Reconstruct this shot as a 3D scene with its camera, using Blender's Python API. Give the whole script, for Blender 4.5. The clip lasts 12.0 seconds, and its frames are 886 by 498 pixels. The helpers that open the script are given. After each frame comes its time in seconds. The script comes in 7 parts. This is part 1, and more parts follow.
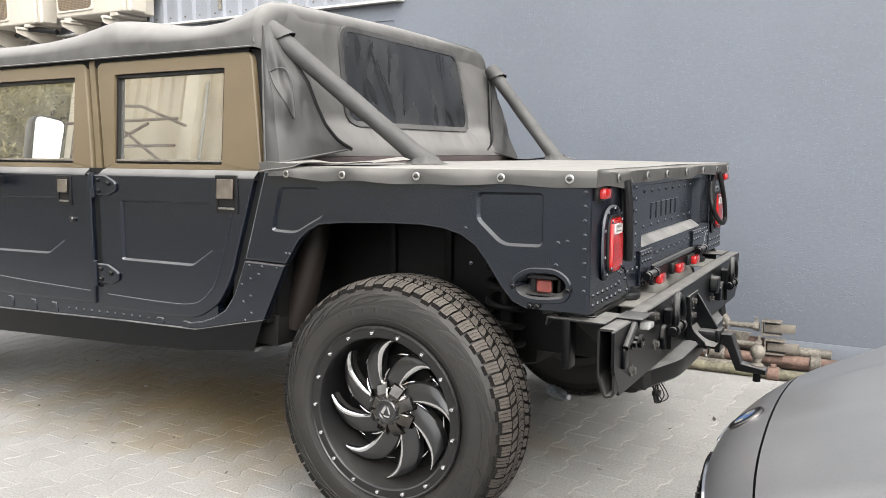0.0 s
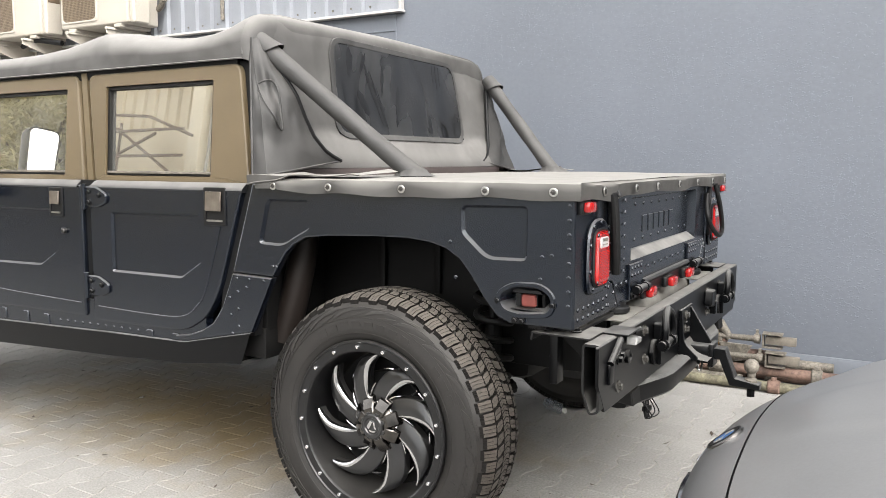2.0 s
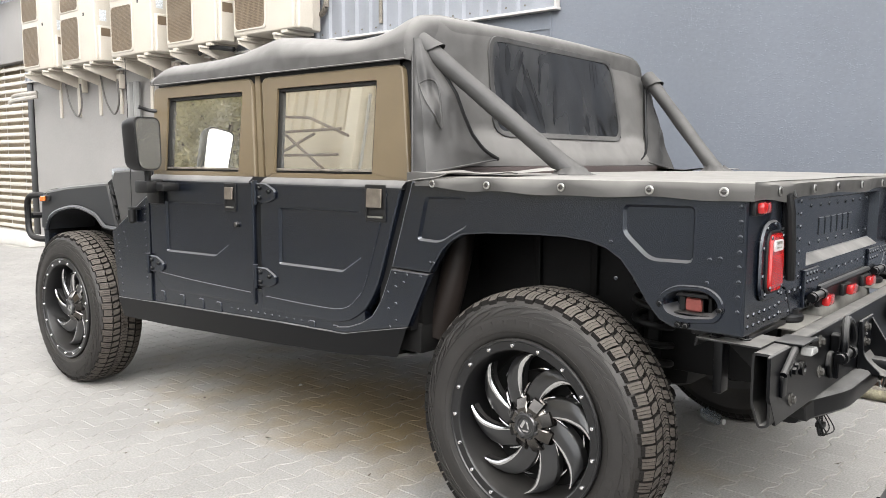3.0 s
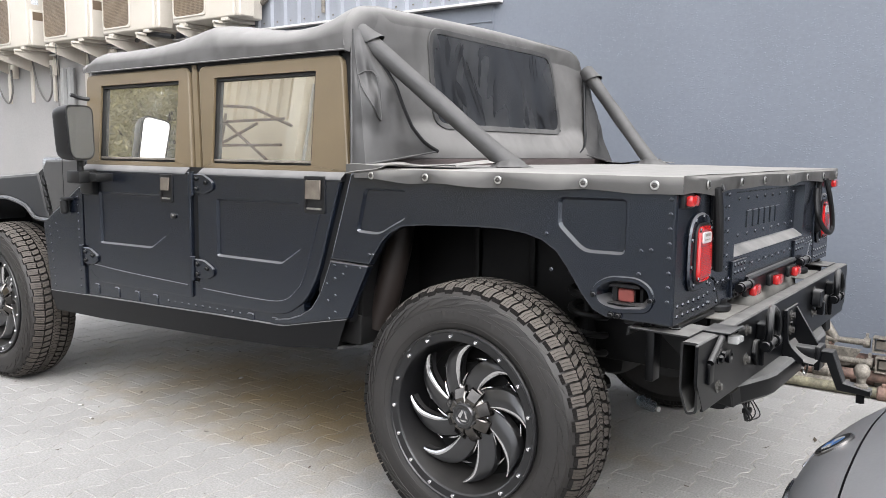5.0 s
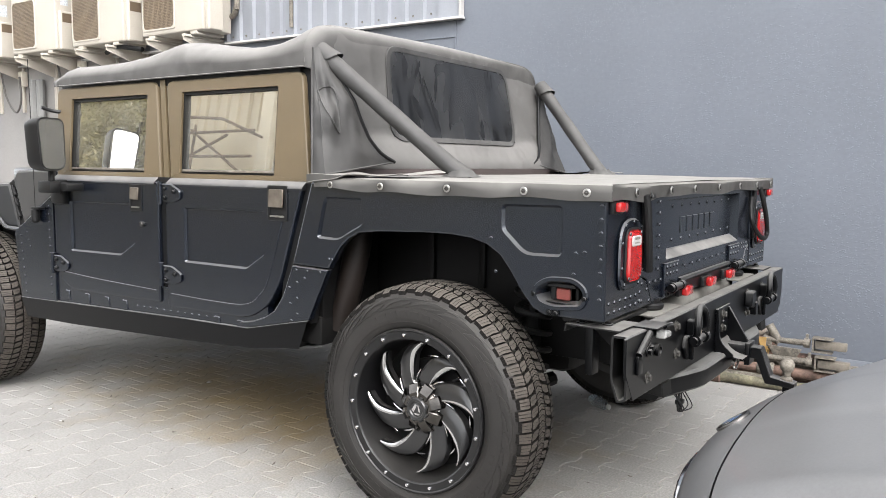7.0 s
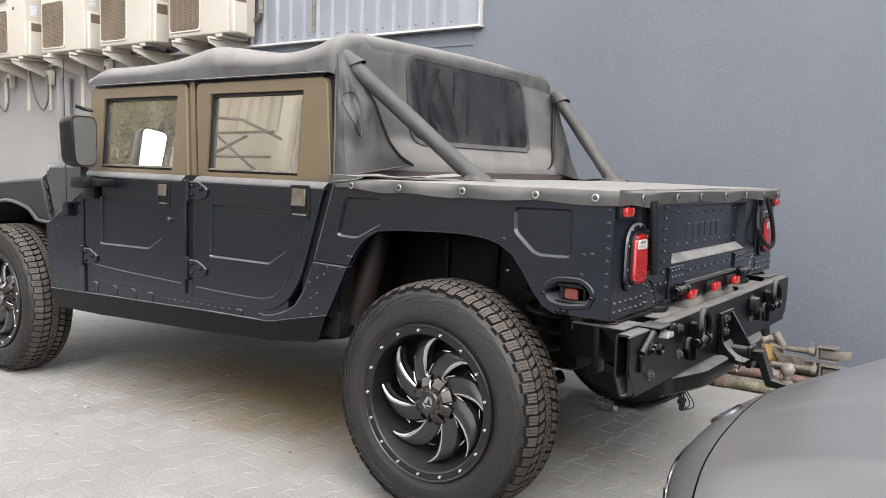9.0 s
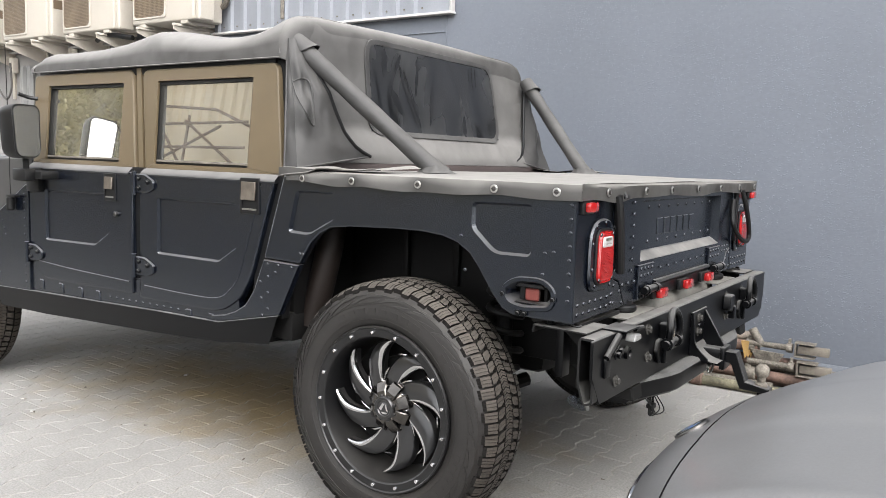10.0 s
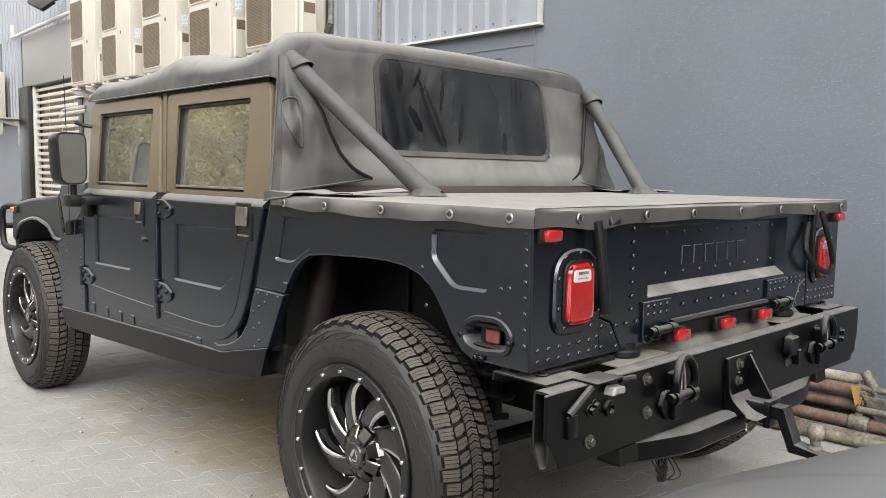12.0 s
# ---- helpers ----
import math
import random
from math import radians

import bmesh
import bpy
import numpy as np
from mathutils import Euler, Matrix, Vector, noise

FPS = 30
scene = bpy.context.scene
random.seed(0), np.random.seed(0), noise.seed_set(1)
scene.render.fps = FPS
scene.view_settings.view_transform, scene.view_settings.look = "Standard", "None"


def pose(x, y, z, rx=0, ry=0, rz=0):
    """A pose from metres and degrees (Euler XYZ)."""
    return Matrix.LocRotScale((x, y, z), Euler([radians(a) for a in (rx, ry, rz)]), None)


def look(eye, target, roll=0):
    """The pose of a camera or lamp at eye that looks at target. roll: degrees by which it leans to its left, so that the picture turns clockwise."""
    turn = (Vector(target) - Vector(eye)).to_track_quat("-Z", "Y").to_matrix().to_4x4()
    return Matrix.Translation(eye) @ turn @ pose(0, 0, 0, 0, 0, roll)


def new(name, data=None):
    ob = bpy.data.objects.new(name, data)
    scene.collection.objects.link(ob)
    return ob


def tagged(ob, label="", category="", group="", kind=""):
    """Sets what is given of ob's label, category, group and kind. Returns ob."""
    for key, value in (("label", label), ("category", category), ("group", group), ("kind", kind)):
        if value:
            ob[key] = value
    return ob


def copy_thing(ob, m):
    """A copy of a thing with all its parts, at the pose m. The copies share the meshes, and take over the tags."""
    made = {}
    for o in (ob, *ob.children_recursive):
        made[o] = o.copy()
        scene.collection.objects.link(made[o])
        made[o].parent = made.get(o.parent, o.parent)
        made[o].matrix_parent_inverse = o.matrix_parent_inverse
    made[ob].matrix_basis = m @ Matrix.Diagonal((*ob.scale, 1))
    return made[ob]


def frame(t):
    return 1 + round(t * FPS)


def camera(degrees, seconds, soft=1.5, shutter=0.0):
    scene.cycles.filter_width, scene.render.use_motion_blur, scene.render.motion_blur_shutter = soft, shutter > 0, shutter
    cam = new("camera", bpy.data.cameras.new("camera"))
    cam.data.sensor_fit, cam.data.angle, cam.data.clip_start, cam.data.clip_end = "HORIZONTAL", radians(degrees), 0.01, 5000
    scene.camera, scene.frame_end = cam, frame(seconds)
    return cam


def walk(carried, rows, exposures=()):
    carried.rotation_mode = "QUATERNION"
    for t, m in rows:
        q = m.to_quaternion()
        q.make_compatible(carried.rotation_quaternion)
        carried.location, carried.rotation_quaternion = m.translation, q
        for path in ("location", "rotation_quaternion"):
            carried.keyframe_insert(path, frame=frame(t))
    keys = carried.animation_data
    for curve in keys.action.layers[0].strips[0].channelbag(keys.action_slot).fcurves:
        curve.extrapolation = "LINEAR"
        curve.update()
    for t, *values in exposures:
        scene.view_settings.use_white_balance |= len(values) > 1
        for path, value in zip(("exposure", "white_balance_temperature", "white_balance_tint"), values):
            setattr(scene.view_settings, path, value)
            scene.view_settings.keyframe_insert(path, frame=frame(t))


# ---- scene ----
cam = camera(58.0, 12.0, soft=0.35)
PATH = [
    (0, (1.453, -3.258, 1.339), (0.485, -1.525, 1.098), 0.1),
    (0.5, (1.433, -3.271, 1.346), (0.453, -1.541, 1.123), -0.0),
    (1, (1.443, -3.249, 1.347), (0.453, -1.525, 1.13), 0.1),
    (1.5, (1.485, -3.215, 1.352), (0.502, -1.487, 1.135), 0.3),
    (2, (1.511, -3.196, 1.351), (0.519, -1.474, 1.132), 0.1),
    (2.5, (1.488, -3.2, 1.354), (0.329, -1.585, 1.136), 0.0),
    (2.7, (1.469, -3.208, 1.344), (0.222, -1.659, 1.132), 0.0),
    (4.3, (1.469, -3.212, 1.35), (0.138, -1.737, 1.12), 0.4),
    (4.5, (1.477, -3.208, 1.35), (0.183, -1.701, 1.118), 0.5),
    (4.7, (1.485, -3.239, 1.346), (0.236, -1.694, 1.116), 0.3),
    (5, (1.497, -3.203, 1.348), (0.317, -1.606, 1.107), 0.6),
    (5.5, (1.515, -3.196, 1.348), (0.42, -1.539, 1.112), 0.5),
    (6, (1.571, -3.176, 1.347), (0.489, -1.509, 1.122), 0.5),
    (6.5, (1.638, -3.182, 1.343), (0.534, -1.528, 1.133), 0.7),
    (7, (1.669, -3.317, 1.347), (0.541, -1.679, 1.134), 0.6),
    (7.2, (1.685, -3.369, 1.344), (0.548, -1.739, 1.118), 0.6),
    (9, (1.745, -3.43, 1.341), (0.588, -1.812, 1.14), 1.8),
    (9.5, (1.723, -3.378, 1.34), (0.598, -1.739, 1.125), 1.9),
    (10, (1.721, -3.227, 1.349), (0.599, -1.586, 1.126), 1.8),
    (10.5, (1.766, -3.069, 1.348), (0.612, -1.454, 1.109), 0.7),
    (11, (1.83, -2.85, 1.349), (0.657, -1.244, 1.136), 1.3),
    (11.5, (1.893, -2.688, 1.36), (0.566, -1.208, 1.141), 1.0),
    (12, (2.001, -2.595, 1.371), (0.567, -1.214, 1.185), 0.9),
]
walk(cam, [(t, look(eye, target, roll)) for t, eye, target, roll in PATH], [(0, 2.33, 6560, 10), (1.0, 2.33, 6620, 10), (2.0, 2.33, 6640, 10), (2.5, 2.33, 6600, 10), (4.5, 1.83, 6280, 12), (5.0, 2.20, 6260, 12), (5.5, 2.25, 6300, 14), (6.0, 2.30, 6390, 12), (7, 2.28, 6450, 11), (9, 2.02, 6440, 12), (10, 2.15, 6450, 11), (10.5, 2.26, 6560, 10), (11.5, 2.27, 6640, 10), (12, 1.92, 6610, 9)])

# ---- light ----
world = bpy.data.worlds.new("sky_world")
scene.world = world
world.use_nodes = True
wn = world.node_tree
sky = wn.nodes.new("ShaderNodeTexSky")
sky.sky_type, sky.sun_disc = "NISHITA", False
sky.sun_elevation, sky.sun_rotation = radians(39.5), radians(130)
hazy = wn.nodes.new("ShaderNodeHueSaturation")
hazy.inputs["Saturation"].default_value = 0.10
wn.links.new(sky.outputs[0], hazy.inputs["Color"])
wn.links.new(hazy.outputs[0], wn.nodes["Background"].inputs[0])
wn.nodes["Background"].inputs[1].default_value = 0.15
sun_data = bpy.data.lights.new("sun", "SUN")
sun_data.energy, sun_data.angle, sun_data.color = 0.95, radians(55), (1.0, 0.97, 0.92)
sun = new("sun", sun_data)
sun.matrix_world = look((10.4, -8.7, 11.2), (0, 0, 0))

# ---- materials ----


def mat(name, col, rough=0.5, metal=0.0, var=0.12, scale=3.0, fine=0.06, fscale=90.0, bump=0.0, bscale=120.0,
        dust=0.0, dust_col=(0.30, 0.28, 0.25), coat=0.0, spec=0.5, island=0.0, rvar=0.1, bdist=0.002, world_co=False, stain_shade=None, dust_side=0.06, fold=None, dust_var=0.45, coat_rough=0.08):
    """A surface with broad stains, fine grain, fine relief and, where asked, dust that has settled on what faces up."""
    m = bpy.data.materials.new(name)
    m.use_nodes = True
    t = m.node_tree
    n, L = t.nodes, t.links
    p = n["Principled BSDF"]
    co = n.new("ShaderNodeNewGeometry").outputs["Position"] if world_co else n.new("ShaderNodeTexCoord").outputs["Object"]

    def noise_tex(s, detail=4.0, r=0.6):
        x = n.new("ShaderNodeTexNoise")
        x.inputs["Scale"].default_value, x.inputs["Detail"].default_value, x.inputs["Roughness"].default_value = s, detail, r
        L.new(co, x.inputs["Vector"])
        return x.outputs["Fac"]

    def ramp(fac, lo, hi, a, b):
        x = n.new("ShaderNodeMapRange")
        x.inputs[1].default_value, x.inputs[2].default_value, x.inputs[3].default_value, x.inputs[4].default_value = lo, hi, a, b
        L.new(fac, x.inputs[0])
        return x.outputs[0]

    def mul(a, b):
        x = n.new("ShaderNodeMath")
        x.operation = "MULTIPLY"
        L.new(a, x.inputs[0])
        L.new(b, x.inputs[1])
        return x.outputs[0]

    big, small = noise_tex(scale), noise_tex(fscale, 3.0)
    f = mul(ramp(big, 0.3, 0.7, 1 - var, 1 + var), ramp(small, 0.3, 0.7, 1 - fine, 1 + fine))
    if island:
        rnd = n.new("ShaderNodeNewGeometry").outputs["Random Per Island"]
        f = mul(f, ramp(rnd, 0, 1, 1 - island, 1 + island))
        f = mul(f, ramp(n.new("ShaderNodeObjectInfo").outputs["Random"], 0, 1, 1 - island, 1 + island))
    v = n.new("ShaderNodeVectorMath")
    v.operation = "SCALE"
    v.inputs[0].default_value = col
    L.new(f, v.inputs["Scale"])
    out = v.outputs[0]
    if stain_shade:
        # brown tint, part old stain, part painted shade under the truck: centre, radii, colour
        (sx, sy), (rx, ry), tint = stain_shade
        mp = n.new("ShaderNodeMapping")
        mp.vector_type = "TEXTURE"
        mp.inputs["Location"].default_value, mp.inputs["Scale"].default_value = (sx, sy, 0), (rx, ry, 50)
        L.new(co, mp.inputs["Vector"])
        ln = n.new("ShaderNodeVectorMath")
        ln.operation = "LENGTH"
        L.new(mp.outputs[0], ln.inputs[0])
        ad = n.new("ShaderNodeMath")
        L.new(ln.outputs["Value"], ad.inputs[0])
        L.new(ramp(noise_tex(2.2, 5.0), 0.3, 0.7, -0.35, 0.35), ad.inputs[1])
        sm = n.new("ShaderNodeMix")
        sm.data_type, sm.blend_type = "RGBA", "MULTIPLY"
        L.new(ramp(ad.outputs[0], 0.25, 1.15, 0.95, 0.0), sm.inputs[0])
        L.new(out, sm.inputs[6])
        sm.inputs[7].default_value = (*tint, 1)
        out = sm.outputs[2]
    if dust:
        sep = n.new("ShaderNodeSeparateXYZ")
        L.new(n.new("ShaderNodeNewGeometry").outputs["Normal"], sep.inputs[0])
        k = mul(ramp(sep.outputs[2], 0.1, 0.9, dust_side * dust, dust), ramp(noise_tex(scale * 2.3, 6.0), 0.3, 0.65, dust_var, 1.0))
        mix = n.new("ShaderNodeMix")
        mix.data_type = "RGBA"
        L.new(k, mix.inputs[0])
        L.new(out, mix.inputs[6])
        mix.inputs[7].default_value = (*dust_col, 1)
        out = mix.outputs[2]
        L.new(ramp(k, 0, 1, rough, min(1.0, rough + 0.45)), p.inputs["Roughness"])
    else:
        L.new(ramp(big, 0.3, 0.7, max(0.02, rough - rvar * rough), min(1, rough + rvar * rough)), p.inputs["Roughness"])
    L.new(out, p.inputs["Base Color"])
    p.inputs["Metallic"].default_value = metal
    p.inputs["Specular IOR Level"].default_value = spec
    if coat:
        p.inputs["Coat Weight"].default_value, p.inputs["Coat Roughness"].default_value = coat, coat_rough
    folds = None
    if fold:
        # broad slack folds in cloth: scale, depth
        fb = n.new("ShaderNodeBump")
        fb.inputs["Strength"].default_value, fb.inputs["Distance"].default_value = 0.8, fold[1]
        L.new(noise_tex(fold[0], 2.0, 0.4), fb.inputs["Height"])
        folds = fb.outputs[0]
        L.new(folds, p.inputs["Normal"])
    if bump:
        b = n.new("ShaderNodeBump")
        if folds:
            L.new(folds, b.inputs["Normal"])
        b.inputs["Strength"].default_value, b.inputs["Distance"].default_value = bump, bdist
        L.new(noise_tex(bscale, 3.0), b.inputs["Height"])
        L.new(b.outputs[0], p.inputs["Normal"])
    return m


def glass_mat(name, tint, gloss_tint, gloss, rough=0.0, haze=0.0):
    """A pane with a reflecting film: part mirrors, part lets tinted light through."""
    m = bpy.data.materials.new(name)
    m.use_nodes = True
    t = m.node_tree
    n, L = t.nodes, t.links
    n.remove(n["Principled BSDF"])
    tr, gl, mx = n.new("ShaderNodeBsdfTransparent"), n.new("ShaderNodeBsdfGlossy"), n.new("ShaderNodeMixShader")
    tr.inputs[0].default_value, gl.inputs[0].default_value = (*tint, 1), (*gloss_tint, 1)
    gl.inputs["Roughness"].default_value = rough
    fr = n.new("ShaderNodeFresnel")
    fr.inputs[0].default_value = 1.5
    mr = n.new("ShaderNodeMapRange")
    mr.inputs[3].default_value = gloss
    L.new(fr.outputs[0], mr.inputs[0])
    L.new(mr.outputs[0], mx.inputs[0])
    L.new(tr.outputs[0], mx.inputs[1])
    L.new(gl.outputs[0], mx.inputs[2])
    out = mx
    if haze:
        # a thin uneven film of dust on the pane
        df, out, nz, hr = n.new("ShaderNodeBsdfDiffuse"), n.new("ShaderNodeMixShader"), n.new("ShaderNodeTexNoise"), n.new("ShaderNodeMapRange")
        df.inputs[0].default_value = (0.45, 0.46, 0.45, 1)
        nz.inputs["Scale"].default_value, nz.inputs["Detail"].default_value = 9.0, 6.0
        hr.inputs[1].default_value, hr.inputs[2].default_value, hr.inputs[3].default_value, hr.inputs[4].default_value = 0.3, 0.7, haze * 0.5, haze * 1.5
        L.new(n.new("ShaderNodeTexCoord").outputs["Object"], nz.inputs["Vector"])
        L.new(nz.outputs["Fac"], hr.inputs[0])
        L.new(hr.outputs[0], out.inputs[0])
        L.new(mx.outputs[0], out.inputs[1])
        L.new(df.outputs[0], out.inputs[2])
    L.new(out.outputs[0], n["Material Output"].inputs[0])
    return m


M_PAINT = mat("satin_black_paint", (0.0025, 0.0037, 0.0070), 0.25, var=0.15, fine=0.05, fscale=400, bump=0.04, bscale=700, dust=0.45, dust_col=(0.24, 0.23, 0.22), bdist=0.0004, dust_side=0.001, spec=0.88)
M_PAINT.node_tree.nodes["Principled BSDF"].inputs["Specular Tint"].default_value = (0.88, 0.94, 1.0, 1)
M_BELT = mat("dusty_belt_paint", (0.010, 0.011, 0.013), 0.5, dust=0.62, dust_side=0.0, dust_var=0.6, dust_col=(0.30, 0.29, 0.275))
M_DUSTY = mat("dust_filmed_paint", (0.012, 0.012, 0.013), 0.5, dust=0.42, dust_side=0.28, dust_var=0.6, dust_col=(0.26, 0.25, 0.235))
M_TRIM = mat("black_plastic", (0.0035, 0.0036, 0.0042), 0.45, spec=0.35, dust=0.14, dust_side=0.01, bump=0.1, bscale=500, bdist=0.0005)
M_UNDER = mat("underbody_black", (0.0045, 0.0044, 0.0043), 0.6, spec=0.2, dust=0.08, dust_side=0.02, dust_col=(0.12, 0.11, 0.09), var=0.3, scale=9)
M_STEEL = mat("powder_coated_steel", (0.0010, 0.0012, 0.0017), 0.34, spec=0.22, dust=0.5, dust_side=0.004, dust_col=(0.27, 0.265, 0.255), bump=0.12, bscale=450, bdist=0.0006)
M_LEDGE = mat("dusty_steel_ledge", (0.010, 0.010, 0.010), 0.5, dust=0.9, dust_col=(0.25, 0.242, 0.23))
M_TAN = mat("tan_door_top_paint", (0.099, 0.074, 0.042), 0.42, var=0.12, fine=0.05, fscale=300, dust=0.1, dust_side=0.0)
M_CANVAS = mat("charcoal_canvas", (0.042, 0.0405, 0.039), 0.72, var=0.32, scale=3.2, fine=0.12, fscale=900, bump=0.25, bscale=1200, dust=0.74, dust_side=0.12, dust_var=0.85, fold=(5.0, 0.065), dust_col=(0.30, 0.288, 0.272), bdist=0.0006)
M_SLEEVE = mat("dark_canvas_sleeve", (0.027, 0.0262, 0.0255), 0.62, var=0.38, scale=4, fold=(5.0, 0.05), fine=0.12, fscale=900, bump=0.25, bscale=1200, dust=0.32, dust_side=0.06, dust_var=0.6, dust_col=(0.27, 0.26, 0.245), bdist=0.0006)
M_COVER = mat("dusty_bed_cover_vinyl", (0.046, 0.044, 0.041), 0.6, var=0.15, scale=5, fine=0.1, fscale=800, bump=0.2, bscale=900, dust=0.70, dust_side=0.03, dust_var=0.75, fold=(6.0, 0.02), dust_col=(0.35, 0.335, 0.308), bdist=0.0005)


def vinyl_mat():
    """Old clear vinyl: milky haze with dark rubbed streaks, creased and shiny."""
    m = bpy.data.materials.new("clear_vinyl_window")
    m.use_nodes = True
    t = m.node_tree
    n, L = t.nodes, t.links
    p = n["Principled BSDF"]
    co = n.new("ShaderNodeTexCoord").outputs["Object"]

    def layer(scale, stretch, lo, hi, detail=3.0, dist=0.6):
        mp = n.new("ShaderNodeMapping")
        mp.inputs["Scale"].default_value = stretch
        L.new(co, mp.inputs["Vector"])
        x = n.new("ShaderNodeTexNoise")
        x.inputs["Scale"].default_value, x.inputs["Detail"].default_value, x.inputs["Distortion"].default_value = scale, detail, dist
        L.new(mp.outputs[0], x.inputs["Vector"])
        r = n.new("ShaderNodeMapRange")
        r.inputs[1].default_value, r.inputs[2].default_value = lo, hi
        L.new(x.outputs["Fac"], r.inputs[0])
        return r.outputs[0]
    haze = layer(1.9, (1, 1.5, 0.8), 0.36, 0.64)
    streak = layer(3.0, (1, 1.6, 0.9), 0.22, 0.55, 2.0, 1.0)
    a = n.new("ShaderNodeMath")
    a.operation = "MULTIPLY"
    L.new(haze, a.inputs[0])
    L.new(streak, a.inputs[1])
    mx = n.new("ShaderNodeMix")
    mx.data_type = "RGBA"
    L.new(a.outputs[0], mx.inputs[0])
    mx.inputs[6].default_value, mx.inputs[7].default_value = (0.004, 0.0045, 0.0055, 1), (0.029, 0.0287, 0.0283, 1)
    p.inputs["Specular IOR Level"].default_value = 0.7
    L.new(mx.outputs[2], p.inputs["Base Color"])
    r = n.new("ShaderNodeMapRange")
    r.inputs[3].default_value, r.inputs[4].default_value = 0.16, 0.42
    L.new(a.outputs[0], r.inputs[0])
    L.new(r.outputs[0], p.inputs["Roughness"])
    b = n.new("ShaderNodeBump")
    b.inputs["Strength"].default_value, b.inputs["Distance"].default_value = 0.5, 0.014
    L.new(layer(3.0, (1, 1.5, 0.9), 0.3, 0.7, 1.5, 0.8), b.inputs["Height"])
    L.new(b.outputs[0], p.inputs["Normal"])
    return m


M_VINYL = vinyl_mat()
M_RUBBED = mat("rubbed_clear_vinyl", (0.006, 0.006, 0.0065), 0.2, var=0.4, scale=20)
M_GLASS_FAR = glass_mat("plain_side_glass", (0.88, 0.90, 0.88), (1, 1, 1), 0.06)
M_GLASS = glass_mat("bronze_film_glass", (0.85, 0.83, 0.78), (0.96, 0.92, 0.83), 0.62, 0.012, 0.075)
M_MIRROR = mat("mirror_glass", (0.58, 0.585, 0.58), 0.02, 1.0, var=0.02, fine=0.0)
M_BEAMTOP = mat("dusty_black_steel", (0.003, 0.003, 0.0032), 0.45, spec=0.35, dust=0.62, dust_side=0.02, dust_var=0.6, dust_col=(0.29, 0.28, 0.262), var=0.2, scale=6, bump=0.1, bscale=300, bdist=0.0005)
M_TREAD = mat("dusty_tread_rubber", (0.047, 0.0395, 0.033), 0.75, var=0.3, scale=14, fine=0.3, fscale=200, dust=0.25, dust_col=(0.22, 0.20, 0.17), bump=0.3, bscale=300, bdist=0.001)
M_TYRE = mat("tyre_rubber", (0.0105, 0.0092, 0.0082), 0.60, var=0.4, scale=7, fine=0.3, fscale=220, dust=0.13, dust_col=(0.20, 0.18, 0.155), bump=0.2, bscale=400, bdist=0.0008)
# near-black for the tread blocks' sides: the grooves' shade put into the colour
M_GROOVE_SHADE = mat("shaded_groove_rubber", (0.009, 0.008, 0.0072), 0.8, spec=0.2)
M_RIM = mat("satin_black_spoke", (0.011, 0.011, 0.0115), 0.34, var=0.2, coat=0.5, coat_rough=0.2, dust=0.05, dust_side=0.0)
M_LIP = mat("satin_black_rim_lip", (0.005, 0.005, 0.0055), 0.36, dust=0.08, dust_side=0.02)
M_MILLED = mat("milled_aluminium", (0.62, 0.62, 0.62), 0.22, 1.0, var=0.08)
M_CHROME = mat("chrome", (0.75, 0.75, 0.76), 0.1, 1.0, var=0.06)
M_SMOKE = mat("smoked_chrome", (0.105, 0.10, 0.096), 0.36, 1.0, var=0.35, scale=30)
M_HUB = mat("smoked_chrome_hub", (0.115, 0.108, 0.10), 0.14, 1.0, var=0.25, scale=20)
M_BOLT = mat("zinc_bolt", (0.45, 0.44, 0.42), 0.35, 1.0, var=0.2, scale=40)
M_RED = mat("red_lens", (0.30, 0.012, 0.012), 0.14, var=0.08, scale=30, coat=0.6)
M_REDREFL = mat("faded_red_reflector", (0.17, 0.042, 0.034), 0.35, var=0.2, scale=30)
M_WHITELENS = mat("white_lens", (0.42, 0.42, 0.41), 0.2, var=0.1, scale=60, coat=0.5)
M_PLATELAMP = mat("dull_grey_lamp", (0.20, 0.20, 0.195), 0.3, var=0.15, scale=40)
M_AMBER = mat("amber_lens", (0.55, 0.14, 0.02), 0.2, coat=0.4)
M_TANMETAL = mat("worn_tan_handle", (0.155, 0.135, 0.112), 0.38, 0.6, var=0.2, scale=25)
M_WALL = mat("blue_grey_plaster", (0.113, 0.1245, 0.145), 0.55, var=0.09, scale=0.8, fine=0.04, fscale=40, bump=0.3, bscale=28, bdist=0.006)
M_PALE = mat("pale_grey_plaster", (0.215, 0.207, 0.201), 0.7, var=0.08, scale=1.2, fine=0.05, fscale=40, bump=0.2, bscale=40, bdist=0.004)
M_SPECK = mat("raised_plaster", (0.113, 0.1245, 0.145), 0.55, var=0.1)
M_CLAD = mat("grey_corrugated_sheet", (0.208, 0.219, 0.242), 0.5, 0.0, var=0.10, scale=1.5, fine=0.05)
M_WHITE = mat("white_painted_steel", (0.42, 0.41, 0.395), 0.45, var=0.06)
M_AC = mat("cream_ac_casing", (0.395, 0.363, 0.312), 0.5, var=0.06, scale=2)
M_FAN = mat("dark_fan_recess", (0.11, 0.078, 0.05), 0.6)
M_GRILLE = mat("beige_fan_guard", (0.19, 0.148, 0.10), 0.5)
